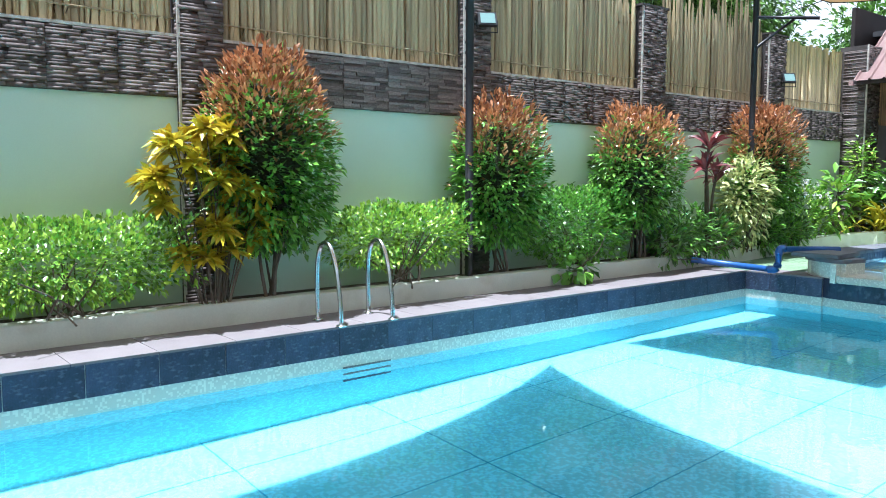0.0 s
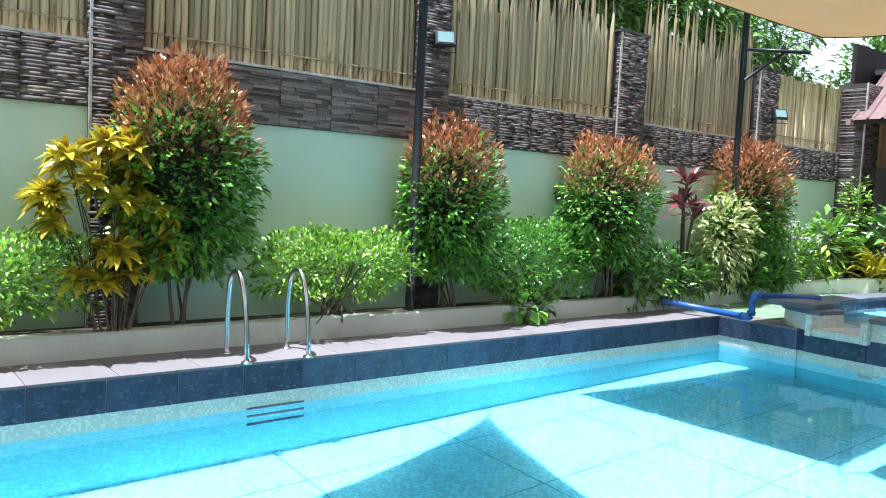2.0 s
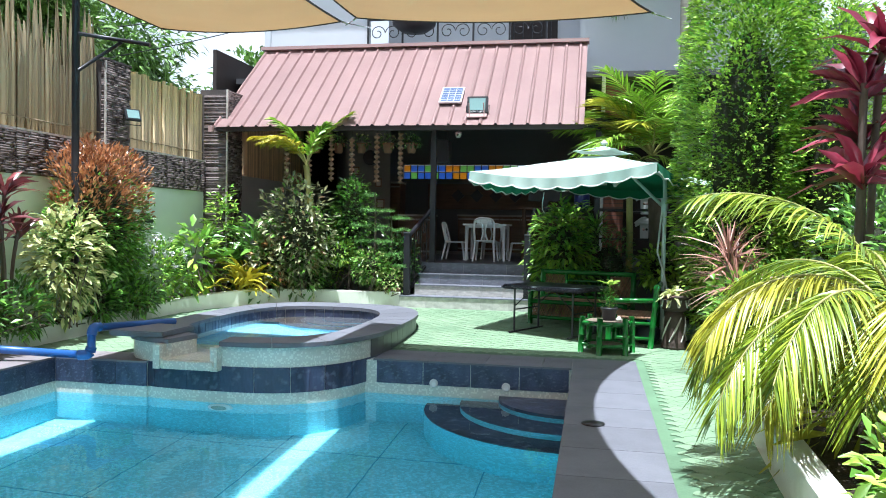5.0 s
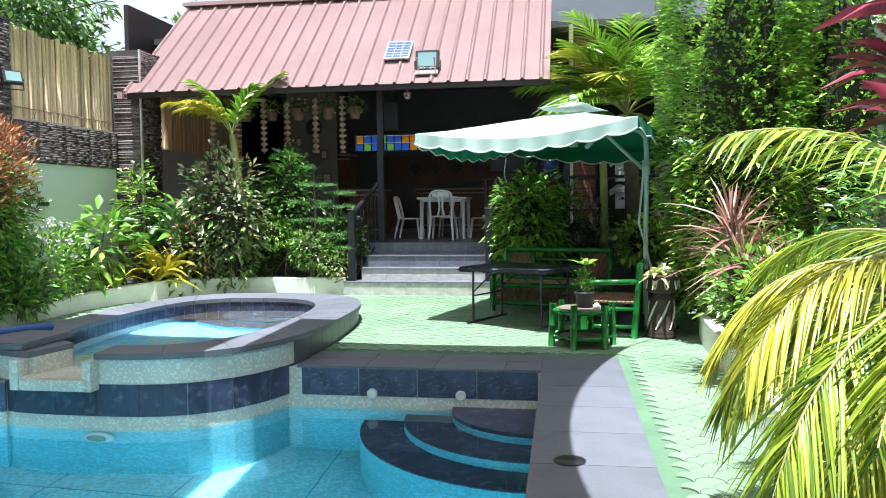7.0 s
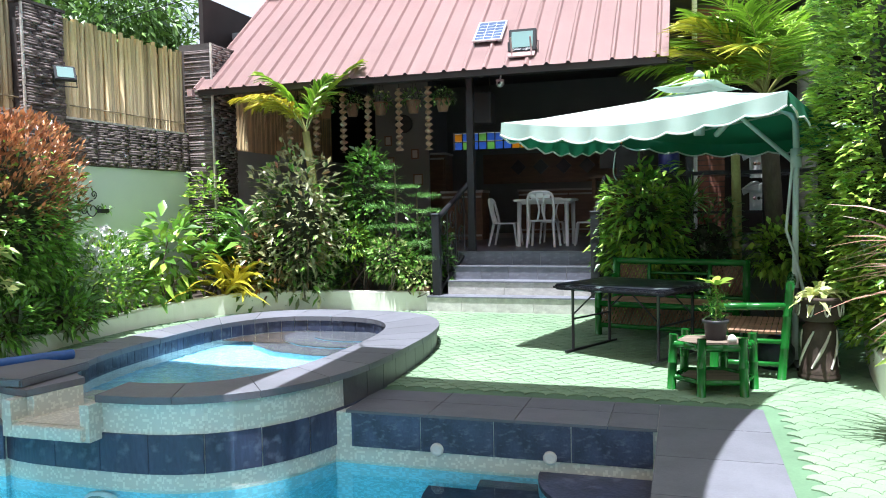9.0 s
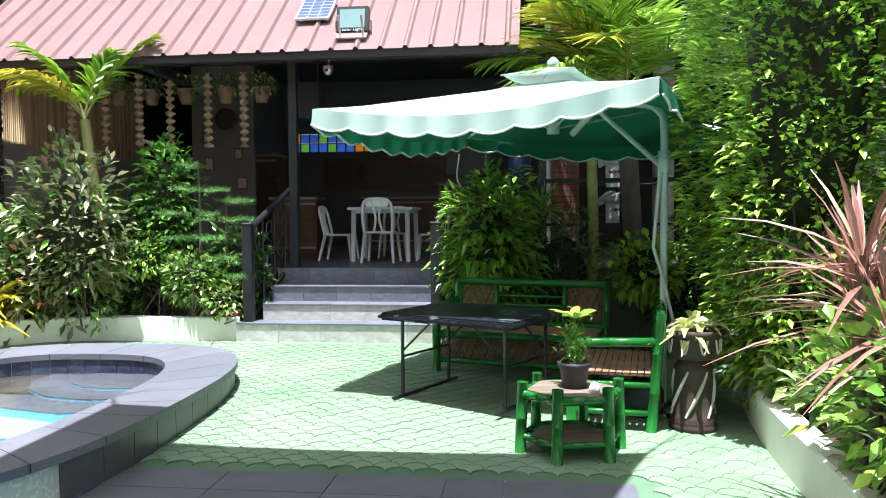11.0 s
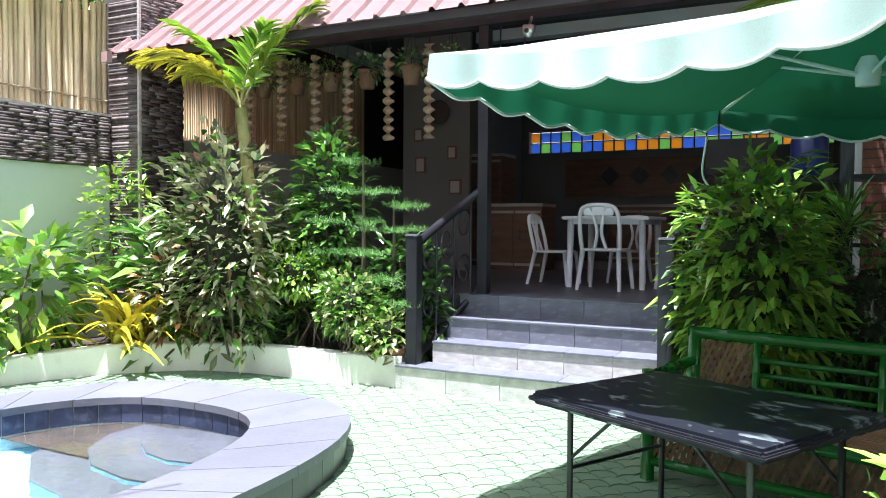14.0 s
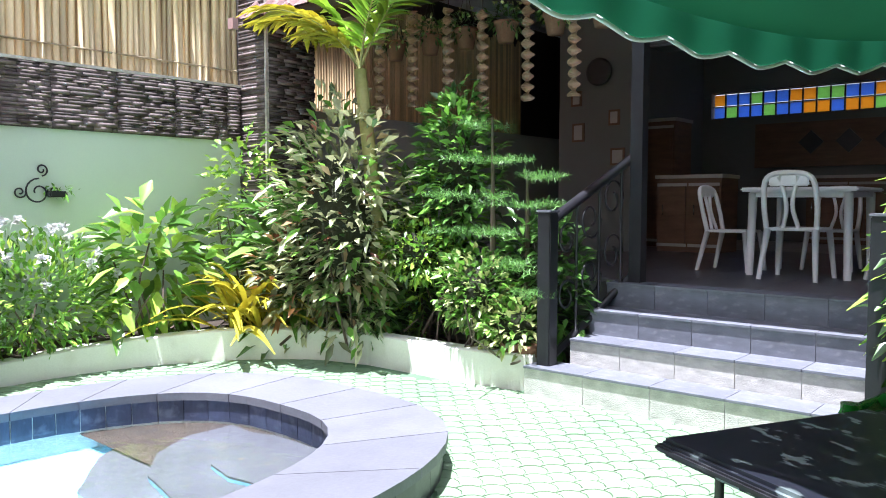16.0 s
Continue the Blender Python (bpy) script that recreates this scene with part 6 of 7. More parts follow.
# ---- stair rails ----
def stair_rail(x0, x1, label):
    r = thing("stair_rail", pose(x0, 15.38, 0.11), label, "railing", "stair rails")
    lean, run = x1 - x0, 0.84
    part("newel_post", box(-0.05, 0.05, -0.05, 0.05, 0.0, 1.20, 0.006), M["black_steel"], r)
    part("post_cap", box(-0.056, 0.056, -0.056, 0.056, 1.2, 1.215, 0.003), M["cop_tile"], r)
    part("top_rail", tube([(0, 0.03, 1.14), (lean, run, 1.62)], 0.035, 8), M["black_steel"], r)
    part("bottom_rail", tube([(0, 0.03, 0.22), (lean, run, 0.78)], 0.028, 8), M["black_steel"], r)
    for t in (0.3, 0.55, 0.8):
        part("baluster", tube([(lean * t, run * t, 0.22 + 0.56 * t), (lean * t, run * t, 1.14 + 0.48 * t)], 0.010, 6), M["black_steel"], r)
    for t, rr, sg in ((0.2, 0.13, 1), (0.45, 0.15, -1), (0.7, 0.15, 1)):
        for up in (0.3, 0.68):
            c = Vector((lean * t, run * t, 0.22 + 0.56 * t + up))
            pts = [(c.x, c.y + rr * (1 - 0.7 * q / 20) * math.cos(sg * 2.4 * math.pi * q / 20), c.z + rr * (1 - 0.7 * q / 20) * math.sin(sg * 2.4 * math.pi * q / 20)) for q in range(21)]
            part("scroll", tube(pts, 0.009, 5), M["black_steel"], r)
    return r


stair_rail(-2.68, -2.46, "black steel stair rail with leaf scrollwork")
stair_rail(-0.72, -0.68, "black steel stair rail half hidden by a shrub")


# ---- white plastic dining set on the patio ----
CHAIR_SIZE = Matrix.Diagonal((0.92, 0.92, 0.89, 1.0))


def chair(m):
    c = thing("plastic_chair", m @ CHAIR_SIZE, "white moulded plastic chair with a slotted back", "chair", "white chairs round the patio table")
    bm = bmesh.new()
    add_box(bm, -0.20, 0.20, -0.21, 0.20, 0.405, 0.43, None, 0.010)
    part("seat", bm, M["white_plastic"], c)
    for sx in (-1, 1):
        part("leg", tube([(sx * 0.19, -0.19, 0.41), (sx * 0.225, -0.24, 0.0)], [0.026, 0.019], 7), M["white_plastic"], c)
        part("leg", tube([(sx * 0.18, 0.18, 0.42), (sx * 0.215, 0.27, 0.0)], [0.028, 0.019], 7), M["white_plastic"], c)
    part("back_frame", tube(arc_pts([(-0.19, 0.18, 0.42), (-0.20, 0.23, 0.65), (-0.165, 0.275, 0.84), (0, 0.29, 0.88), (0.165, 0.275, 0.84), (0.20, 0.23, 0.65), (0.19, 0.18, 0.42)], 5), 0.022, 8), M["white_plastic"], c)
    for x, w in ((-0.045, 0.018), (0.045, 0.018)):
        part("back_slat", tube(arc_pts([(x * 1.3, 0.19, 0.43), (x * 0.5, 0.24, 0.62), (x * 1.6, 0.28, 0.85)], 4), w, 6), M["white_plastic"], c)
    part("back_top", box(-0.15, 0.15, 0.262, 0.288, 0.77, 0.87, 0.01), M["white_plastic"], c)
    return c


TBL = Vector((-1.66, 17.60, FZ))
c0 = chair(pose(TBL.x + 0.02, TBL.y - 0.42, FZ, 0, 0, 180))
for dx, dy, rz in ((-0.60, -0.05, 88), (0.62, 0.02, -85), (0.0, 0.62, 2)):
    copy_thing(c0, pose(TBL.x + dx, TBL.y + dy, FZ, 0, 0, rz) @ CHAIR_SIZE)
pt = thing("plastic_table", pose(*TBL) @ Matrix.Diagonal((0.95, 0.95, 0.93, 1.0)), "square white plastic patio table", "table")
part("tabletop", box(-0.44, 0.44, -0.44, 0.44, 0.70, 0.735, 0.012), M["white_plastic"], pt)
part("skirt", box(-0.38, 0.38, -0.38, 0.38, 0.655, 0.70), M["white_plastic"], pt)
for x in (-0.37, 0.37):
    for y in (-0.37, 0.37):
        part("leg", tube([(x, y, 0.0), (x * 0.97, y * 0.97, 0.69)], [0.028, 0.036], 9), M["white_plastic"], pt)

# ---- stained-glass strip window ----
win = thing("window_1", pose(0, 23.3, 2.68), "strip window of blue, green and amber stained glass", "window", kind="structure")
cols = [("blue", (0.20, 0.36, 0.82)), ("green", (0.40, 0.70, 0.26)), ("amber", (0.95, 0.48, 0.07))]
gl = []
for nm, c in cols:
    m = bpy.data.materials.new(nm + "_stained_glass")
    nt, n, l, p = nodes_of(m)
    tr = n.new("ShaderNodeBsdfTranslucent")
    nz = n.new("ShaderNodeTexNoise")
    nz.inputs["Scale"].default_value = 9.0
    mixc = n.new("ShaderNodeMixRGB")
    mixc.inputs["Color1"].default_value, mixc.inputs["Color2"].default_value = (*c, 1), (*[min(1, v * 1.3 + 0.05) for v in c], 1)
    l.new(nz.outputs["Fac"], mixc.inputs["Fac"])
    l.new(mixc.outputs["Color"], tr.inputs["Color"])
    l.new(mixc.outputs["Color"], p.inputs["Base Color"])
    p.inputs["Roughness"].default_value = 0.15
    mx = n.new("ShaderNodeMixShader")
    mx.inputs["Fac"].default_value = 0.85
    l.new(p.outputs["BSDF"], mx.inputs[1])
    l.new(tr.outputs["BSDF"], mx.inputs[2])
    l.new(mx.outputs["Shader"], n["Material Output"].inputs["Surface"])
    gl.append(m)
rgl = random.Random(4)
for k in range(33):
    x = -4.70 + 0.19 * k
    for r in range(2):
        pane = part("pane", box(x, x + 0.165, -0.004, 0.004, 0.012 + 0.195 * r, 0.18 + 0.195 * r), gl[(k + r + rgl.randrange(2)) % 3], win)
    part("muntin", box(x + 0.167, x + 0.188, -0.02, 0.02, 0.0, 0.4), M["black_steel"], win)
for z in (0.0, 0.183, 0.385):
    part("muntin", box(-4.72, 1.6, -0.02, 0.02, z, z + 0.015), M["black_steel"], win)

# ---- hanging pots and shell garlands ----
M["terracotta"] = mat("old_terracotta", (0.30, 0.16, 0.10), 0.8, var=0.25, scale=6, fine=40, stain=0.3, stain_col=(0.16, 0.12, 0.09))
M["shell"] = mat("capiz_shell", (0.40, 0.28, 0.18), 0.45, var=0.25, scale=9, fine=50)
part("hanging_rail", tube([(-6.0, 16.45, 3.24), (0.2, 16.45, 3.24)], 0.02, 6), M["black_steel"], house)
for i, x in enumerate((-5.10, -4.66, -4.24, -3.81, -3.32, -2.89)):
    y, z = 16.45, 2.72
    hp = thing("hanging_pot", pose(x, y, z), "weathered terracotta pot with small pale flowers, hung from the beam", "hanging pot", "pots hanging at the eave")
    part("pot", lathe([(0.0, 0.0), (0.065, 0.0), (0.095, 0.14), (0.108, 0.145), (0.108, 0.175), (0.09, 0.175), (0.085, 0.14), (0.0, 0.14)], 18), M["terracotta"], hp)
    for a in (0, 2.1, 4.2):
        part("wire", tube([(0.1 * math.cos(a), 0.1 * math.sin(a), 0.17), (0, 0, 0.53)], 0.003, 4), M["black_steel"], hp)
    rg = np.random.default_rng(200 + i)
    Pp, Dd = blob(rg, 150, (0, 0, 0.2), (0.15, 0.15, 0.11), 2, 0.6, 0.3)
    leaves("foliage", Pp, Dd, 0.06, 0.025, LEAF["deep"], hp, rng=rg)
    Pp, Dd = blob(rg, 26, (0, 0, 0.22), (0.16, 0.16, 0.12), 2, 0.2, 0.3)
    leaves("flower_mass", Pp, Dd, 0.035, 0.035, LEAF["varieg"], hp, rng=rg)["kind"] = "stuff"


def spiral(length, r, pitch, thick=0.012, steps=14):
    """A strip wound round its own axis."""
    bm = bmesh.new()
    n = int(length / pitch * steps)
    rows = []
    for k in range(n + 1):
        a, z = 2 * math.pi * k / steps, length * k / n
        rr = r * (0.92 + 0.08 * math.sin(k * 0.7))
        c, s_ = math.cos(a), math.sin(a)
        rows.append([bm.verts.new((u * rr * c - w * s_, u * rr * s_ + w * c, z)) for u, w in ((-1, 0), (0, thick), (1, 0), (0, -thick))])
    for p, q in zip(rows, rows[1:]):
        for i in range(4):
            bm.faces.new((p[i], q[i], q[(i + 1) % 4], p[(i + 1) % 4]))
    bm.faces.new(rows[0])
    bm.faces.new(rows[-1][::-1])
    return bm


for i, (x, zb) in enumerate(((-5.16, 2.26), (-4.74, 2.24), (-4.32, 2.20), (-3.94, 2.12), (-3.48, 2.19), (-3.05, 2.19))):
    g = thing("spiral_garland", pose(x, 16.3, zb, 0, 0, 40 * i), "hanging spiral twist of brown wooden strip", "garland", "spiral twists at the eave")
    part("cord", tube([(0, 0, 0), (0, 0, 3.24 - zb)], 0.004, 4), M["black_steel"], g)
    part("twist", spiral(0.86, 0.058, 0.17), M["shell"], g, "brown twisted strip")

# ---- inside the patio ----
M["cab_white"] = mat("pale_cabinet", (0.38, 0.36, 0.33), 0.5, var=0.08)
M["red_brick"] = mat("red_brick_pillar", (0.22, 0.09, 0.06), 0.85, var=0.3, scale=6, fine=40)


def cabinet(x, y, w, h, d, label, m=M["wood"], trim=M["cab_white"], z=FZ):
    c = thing("cabinet", pose(x, y, z), label, "cabinet")
    part("body", box(0, w, 0, d, 0, h), m, c)
    part("worktop", box(-0.02, w + 0.02, -0.03, d, h, h + 0.04), trim, c)
    k = max(1, round(w / 0.5))
    for i in range(k):
        x0 = w * i / k + 0.03
        dr_ = part("door", box(x0, w * (i + 1) / k - 0.03, -0.022, -0.002, 0.06, h - 0.05), m, c)
        part("handle", tube([(x0 + 0.05, -0.04, h * 0.5), (x0 + 0.05, -0.04, h * 0.5 + 0.12)], 0.006, 5), M["chrome"], dr_)
        for zz in (0.06, h - 0.09):
            part("edge_trim", box(x0 - 0.02, w * (i + 1) / k - 0.01, -0.03, -0.023, zz, zz + 0.035), trim, dr_)
    return c


cabinet(-3.9, 19.6, 0.75, 0.84, 0.5, "low dark cabinet with pale edges")
cabinet(-3.1, 22.6, 3.2, 0.9, 0.55, "dark wooden kitchen counter along the back wall")
cabinet(-4.8, 20.5, 0.7, 1.6, 0.5, "tall dark wooden cupboard")
uc = thing("wall_panel", pose(-4.0, 23.12, 2.0), "brown wooden wall panel with diamond ornaments", "wall panel")
part("board", box(0, 3.4, 0, 0.05, -0.1, 0.55), M["wood"], uc)
for k in range(4):
    dd = part("diamond", box(-0.12, 0.12, -0.03, 0.0, -0.12, 0.12), M["black_steel"], uc)
    dd.matrix_local = pose(0.8 + 0.5 * k, 0, 0.25, 0, 45, 0)
tv = thing("television", pose(-0.68, 19.0, 1.98), "black flat television on a wooden shelf", "television")
part("screen", box(-0.34, 0.34, 0, 0.04, 0, 0.38, 0.008), M["black_plastic"], tv)
part("stand", box(-0.06, 0.06, -0.05, 0.09, -0.12, 0.0), M["black_plastic"], tv)
part("shelf", box(-0.5, 0.5, -0.2, 0.2, -0.16, -0.12), M["wood"], tv)
part("bracket", box(-0.45, -0.40, -0.15, 0.15, FZ - 1.98, -0.16), M["wood"], tv)
part("bracket", box(0.40, 0.45, -0.15, 0.15, FZ - 1.98, -0.16), M["wood"], tv)
# counter rail on the east side of the patio front
ct = thing("bar_counter", pose(-0.55, 16.35, FZ), "black steel bar counter along the patio edge", "counter")
part("worktop", box(0, 3.6, -0.12, 0.22, 0.93, 0.97, 0.006), M["black_steel"], ct)
for k in range(5):
    part("leg", box(0.05 + 0.85 * k, 0.09 + 0.85 * k, 0.02, 0.06, 0.0, 0.93), M["black_steel"], ct)
part("rail", box(0.0, 3.6, 0.02, 0.05, 0.45, 0.48), M["black_steel"], ct)
jug = thing("water_jug", pose(0.10, 16.42, FZ + 0.97), "dark blue plastic water container", "container")
M["blue_plastic"] = mat("dark_blue_plastic", (0.02, 0.03, 0.16), 0.3, var=0.1)
part("body", lathe([(0.0, 0.0), (0.12, 0.0), (0.13, 0.03), (0.13, 0.27), (0.115, 0.30), (0.05, 0.33), (0.0, 0.33)], 20), M["blue_plastic"], jug)
part("lid", lathe([(0.0, 0.33), (0.135, 0.30), (0.135, 0.325), (0.0, 0.35)], 20), M["pot_black"], jug)
bp = thing("brick_pillar", pose(0.62, 17.4, FZ), "red brick pillar inside the patio", "pillar")
for k in range(44):
    part("brick", box(-0.19, -0.004, -0.1, 0.1, 0.073 * k, 0.073 * k + 0.062), M["red_brick"], bp)
    part("brick", box(0.004, 0.19, -0.1, 0.1, 0.073 * k, 0.073 * k + 0.062), M["red_brick"], bp)
part("core", box(-0.18, 0.18, -0.09, 0.09, 0, 3.25), M["mortar"], bp)
wp = thing("drain_pipe", pose(0.42, 16.9, FZ), "white vertical drain pipe", "pipe")
part("pipe", tube([(0, 0, 0), (0, 0, 3.3)], 0.035, 10), M["white_plastic"], wp)
# shirts on display
M["shirt"] = mat("white_cotton", (0.55, 0.56, 0.58), 0.9, var=0.08, scale=6, fine=80, bump=0.3)
for i, z in enumerate((1.90, 1.46)):
    s_ = thing("hanging_shirt", pose(1.22, 16.8, z), "white shirt with printed dark and red marks, hung up for sale", "shirt", "hanging shirts")
    bm = bmesh.new()
    o = [(-0.13, -0.2), (0.13, -0.2), (0.135, 0.06), (0.21, 0.02), (0.23, 0.10), (0.12, 0.19), (0.05, 0.20), (0, 0.17), (-0.05, 0.20), (-0.12, 0.19), (-0.23, 0.10), (-0.21, 0.02), (-0.135, 0.06)]
    f = [bm.verts.new((x, 0.012 * math.sin(x * 40), zz)) for x, zz in o]
    bk = [bm.verts.new((x, 0.03 + 0.012 * math.sin(x * 40), zz)) for x, zz in o]
    bm.faces.new(f)
    bm.faces.new(bk[::-1])
    for a in range(len(o)):
        b2 = (a + 1) % len(o)
        bm.faces.new((f[a], bk[a], bk[b2], f[b2]))
    part("fabric", bm, M["shirt"], s_)
    for k in range(4):
        part("print", lathe([(0.0, 0.0), (0.022, 0.0), (0.022, 0.002), (0.0, 0.002)], 12), (M["wood"], M["roof"], M["black_plastic"])[(k + i) % 3], s_).matrix_local = pose(-0.075 + 0.05 * k, -0.016, -0.02, 90, 0, 0)
    part("hanger", tube([(0, 0.015, 0.18), (0, 0.015, 0.25), (0.02, 0.015, 0.27)], 0.004, 5), M["black_steel"], s_)
part("display_rail", tube([(0.8, 16.82, 2.17), (2.6, 16.82, 2.17)], 0.012, 6), M["black_steel"], house)
part("display_rail", tube([(0.8, 16.82, 1.73), (2.6, 16.82, 1.73)], 0.012, 6), M["black_steel"], house)
ck = thing("wall_clock", pose(-4.43, 19.15, 2.88), "round black-rimmed wall clock", "clock")
part("rim", lathe([(0.13, 0.0), (0.16, 0.0), (0.16, 0.03), (0.13, 0.03)], 24), M["black_plastic"], ck).matrix_local = pose(0, 0, 0, 90, 0, 0)
part("face", lathe([(0.0, 0.0), (0.13, 0.0), (0.13, 0.01), (0.0, 0.01)], 24), M["cab_white"], ck).matrix_local = pose(0, 0, 0, 90, 0, 0)
part("hand", box(-0.004, 0.004, -0.014, -0.011, 0, 0.09), M["black_plastic"], ck)
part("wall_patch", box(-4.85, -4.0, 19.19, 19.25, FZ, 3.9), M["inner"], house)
for i, (x, z, w, h) in enumerate(((-4.72, 2.2, 0.16, 0.22), (-4.25, 2.35, 0.14, 0.18), (-4.75, 2.6, 0.14, 0.18), (-4.2, 1.9, 0.18, 0.2))):
    pf = thing("picture_frame", pose(x, 19.17, z), "small dark picture frame with a pale mat", "picture frame", "pictures on the patio wall")
    part("frame", box(-w / 2, w / 2, 0, 0.018, -h / 2, h / 2), M["wood"], pf)
    part("mat", box(-w / 2 + 0.025, w / 2 - 0.025, -0.004, -0.001, -h / 2 + 0.025, h / 2 - 0.025), M["cab_white"], pf)
spk = thing("loudspeaker", pose(-2.42, 16.75, 2.55), "black loudspeaker hung from the ceiling", "loudspeaker")
part("cabinet_box", box(-0.17, 0.17, -0.14, 0.14, 0.0, 0.42, 0.01), M["black_plastic"], spk)
part("grille", box(-0.15, 0.15, -0.148, -0.142, 0.03, 0.39), M["black_steel"], spk)
for x in (-0.12, 0.12):
    part("hanger", tube([(x, 0, 0.42), (x, 0, 1.5)], 0.008, 5), M["black_steel"], spk)
cctv = thing("security_camera", pose(-1.98, 16.02, 3.0), "small grey dome security camera under the eave", "security camera")
part("dome", lathe([(0.0, -0.07), (0.035, -0.06), (0.055, -0.02), (0.055, 0.03), (0.0, 0.04)], 16), M["alu"], cctv)
part("lens", lathe([(0.0, 0.0), (0.02, 0.0), (0.018, 0.012), (0.0, 0.014)], 12), M["black_plastic"], cctv).matrix_local = pose(0, -0.05, -0.02, 90, 0, 0)
part("bracket", tube([(0, 0, 0.03), (0, 0.07, 0.12)], 0.012, 6), M["alu"], cctv)
for x, r in ((-2.98, 0.085), (-2.86, 0.07)):
    tp = thing("terracotta_pot", pose(x, 15.42, 0.24), "small worn terracotta pot at the bed's edge", "pot", "terracotta pots by the steps")
    part("pot", lathe([(0.0, 0.0), (r * 0.7, 0.0), (r, 0.13), (r * 1.1, 0.135), (r * 1.1, 0.165), (r * 0.9, 0.165), (r * 0.9, 0.13), (0.0, 0.13)], 16), M["terracotta"], tp)
mp_ = thing("maroon_planter", pose(0.35, 15.9, 0.0), "maroon planter on a stand before the patio", "planter")
M["maroon"] = mat("maroon_glaze", (0.10, 0.02, 0.025), 0.4, var=0.2)
part("body", box(-0.18, 0.18, -0.09, 0.08, 0.85, 1.08, 0.012), M["maroon"], mp_)
part("stand", box(-0.16, 0.16, -0.08, 0.07, 0.0, 0.85), M["black_steel"], mp_)
# a neighbour's roof beyond the fence
nb = thing("neighbour_house", pose(-15.5, 27.0, -0.05), "neighbour's pale house with a dark flat roof", "house")
part("wall", box(-3.5, 3.5, 0, 5, 0, 4.5), M["white_wall"], nb)
part("roof", box(-3.8, 3.8, -0.4, 5.4, 4.5, 4.75), M["dark_ceil"], nb)
for k in range(3):
    wnd = part("window", box(-2.6 + 2.2 * k, -1.6 + 2.2 * k, -0.04, 0.0, 2.4, 3.6), M["black_plastic"], nb)
for a, b in (((-6.5, 18.4, 6.0), (-30, 16, 5.5)), ((-6.5, 18.4, 5.6), (-28, 22, 5.8))):
    cb = thing("overhead_cable", label="thin black overhead cable", category="cable", group="overhead cables")
    a, b = Vector(a), Vector(b)
    part("wire", tube([a.lerp(b, t) - Vector((0, 0, 0.8 * 4 * t * (1 - t))) for t in [k / 10 for k in range(11)]], 0.012, 4), M["black_plastic"], cb)


# ---- pieces: bamboo, ledge stone, tiles, pavers ----
def boxes_object(name, B, material, parent):
    """Joined boxes from rows x0 x1 y0 y1 z0 z1."""
    B = np.asarray(B, float)
    n = len(B)
    V = np.stack([np.stack([B[:, ix], B[:, 2 + iy], B[:, 4 + iz]], 1) for ix in (0, 1) for iy in (0, 1) for iz in (0, 1)], 1)
    q = np.array([(0, 1, 3, 2), (4, 6, 7, 5), (0, 4, 5, 1), (2, 3, 7, 6), (0, 2, 6, 4), (1, 5, 7, 3)])
    F = (np.arange(n)[:, None, None] * 8 + q[None]).reshape(-1, 4)
    ob = np_object(name, V.reshape(-1, 3), F, material, parent)
    return tagged(ob, kind="stuff")


UNIT = {}


def unit_box(key, material, bevel=0.0):
    if key not in UNIT:
        bm = bmesh.new()
        add_box(bm, -0.5, 0.5, -0.5, 0.5, -0.5, 0.5)
        me = bpy.data.meshes.new(key)
        bm.to_mesh(me)
        bm.free()
        me.materials.append(material)
        UNIT[key] = me
    return UNIT[key]


def piece(name, material, parent, x0, x1, y0, y1, z0, z1, rot=None):
    ob = new(name, unit_box(name + material.name, material))
    ob.parent = parent
    ob.location = ((x0 + x1) / 2, (y0 + y1) / 2, (z0 + z1) / 2)
    ob.scale = (x1 - x0, y1 - y0, z1 - z0)
    if rot:
        ob.rotation_euler = rot
    return ob


rp = random.Random(12)
# bamboo poles
fence = thing("bamboo_fence", label="fence of dry upright bamboo poles between stone pilasters", category="fence", kind="structure")
part("backing_mat", box(WX - 0.16, WX - 0.12, -6.0, 16.0, 2.45, 3.55), M["bamboo"], fence)
poles = []
for v in range(3):
    bm = bmesh.new()
    pts, rad = [(0, 0, 0)], [1.0]
    for z in (0.22 + 0.06 * v, 0.55 + 0.05 * v, 0.86):
        pts.append((0.1 * rp.uniform(-1, 1), 0.1 * rp.uniform(-1, 1), z))
        rad.append(1.14)
    pts.append((0, 0, 1))
    rad.append(0.95)
    add_tube(bm, [(x, y, z) for x, y, z in pts], rad, 6)
    me = bpy.data.meshes.new("bamboo_pole")
    bm.to_mesh(me)
    bm.free()
    me.materials.append(M["bamboo"])
    poles.append(me)
gaps = [(-6.0, -3.45)] + [(a[1], b[0]) for a, b in zip(PILASTERS, PILASTERS[1:])] + [(13.3, 15.62)]
count, far_bm = 0, bmesh.new()
for y0, y1 in gaps:
    y = y0 + 0.02
    while y < y1 - 0.01:
        r = rp.uniform(0.022, 0.033)
        h = rp.uniform(1.10, 1.17)
        x = WX - 0.06 + rp.uniform(-0.02, 0.02)
        if 1.0 < y < 13.0 and count < 300:
            ob = new("bamboo_pole", poles[rp.randrange(3)])
            ob.parent = fence
            ob.location, ob.scale = (x, y, 2.505), (r, r, h)
            ob.rotation_euler = (rp.uniform(-0.018, 0.018), rp.uniform(-0.01, 0.01), rp.uniform(0, 6))
            count += 1
        else:
            add_tube(far_bm, [(x, y, 2.505), (x, y + rp.uniform(-0.01, 0.01), 2.505 + h * 0.5), (x, y + rp.uniform(-0.02, 0.02), 2.505 + h)], [r, r * 1.05, r * 0.95], 6)
        y += r * 2 * rp.uniform(0.92, 1.12)
y = 16.3
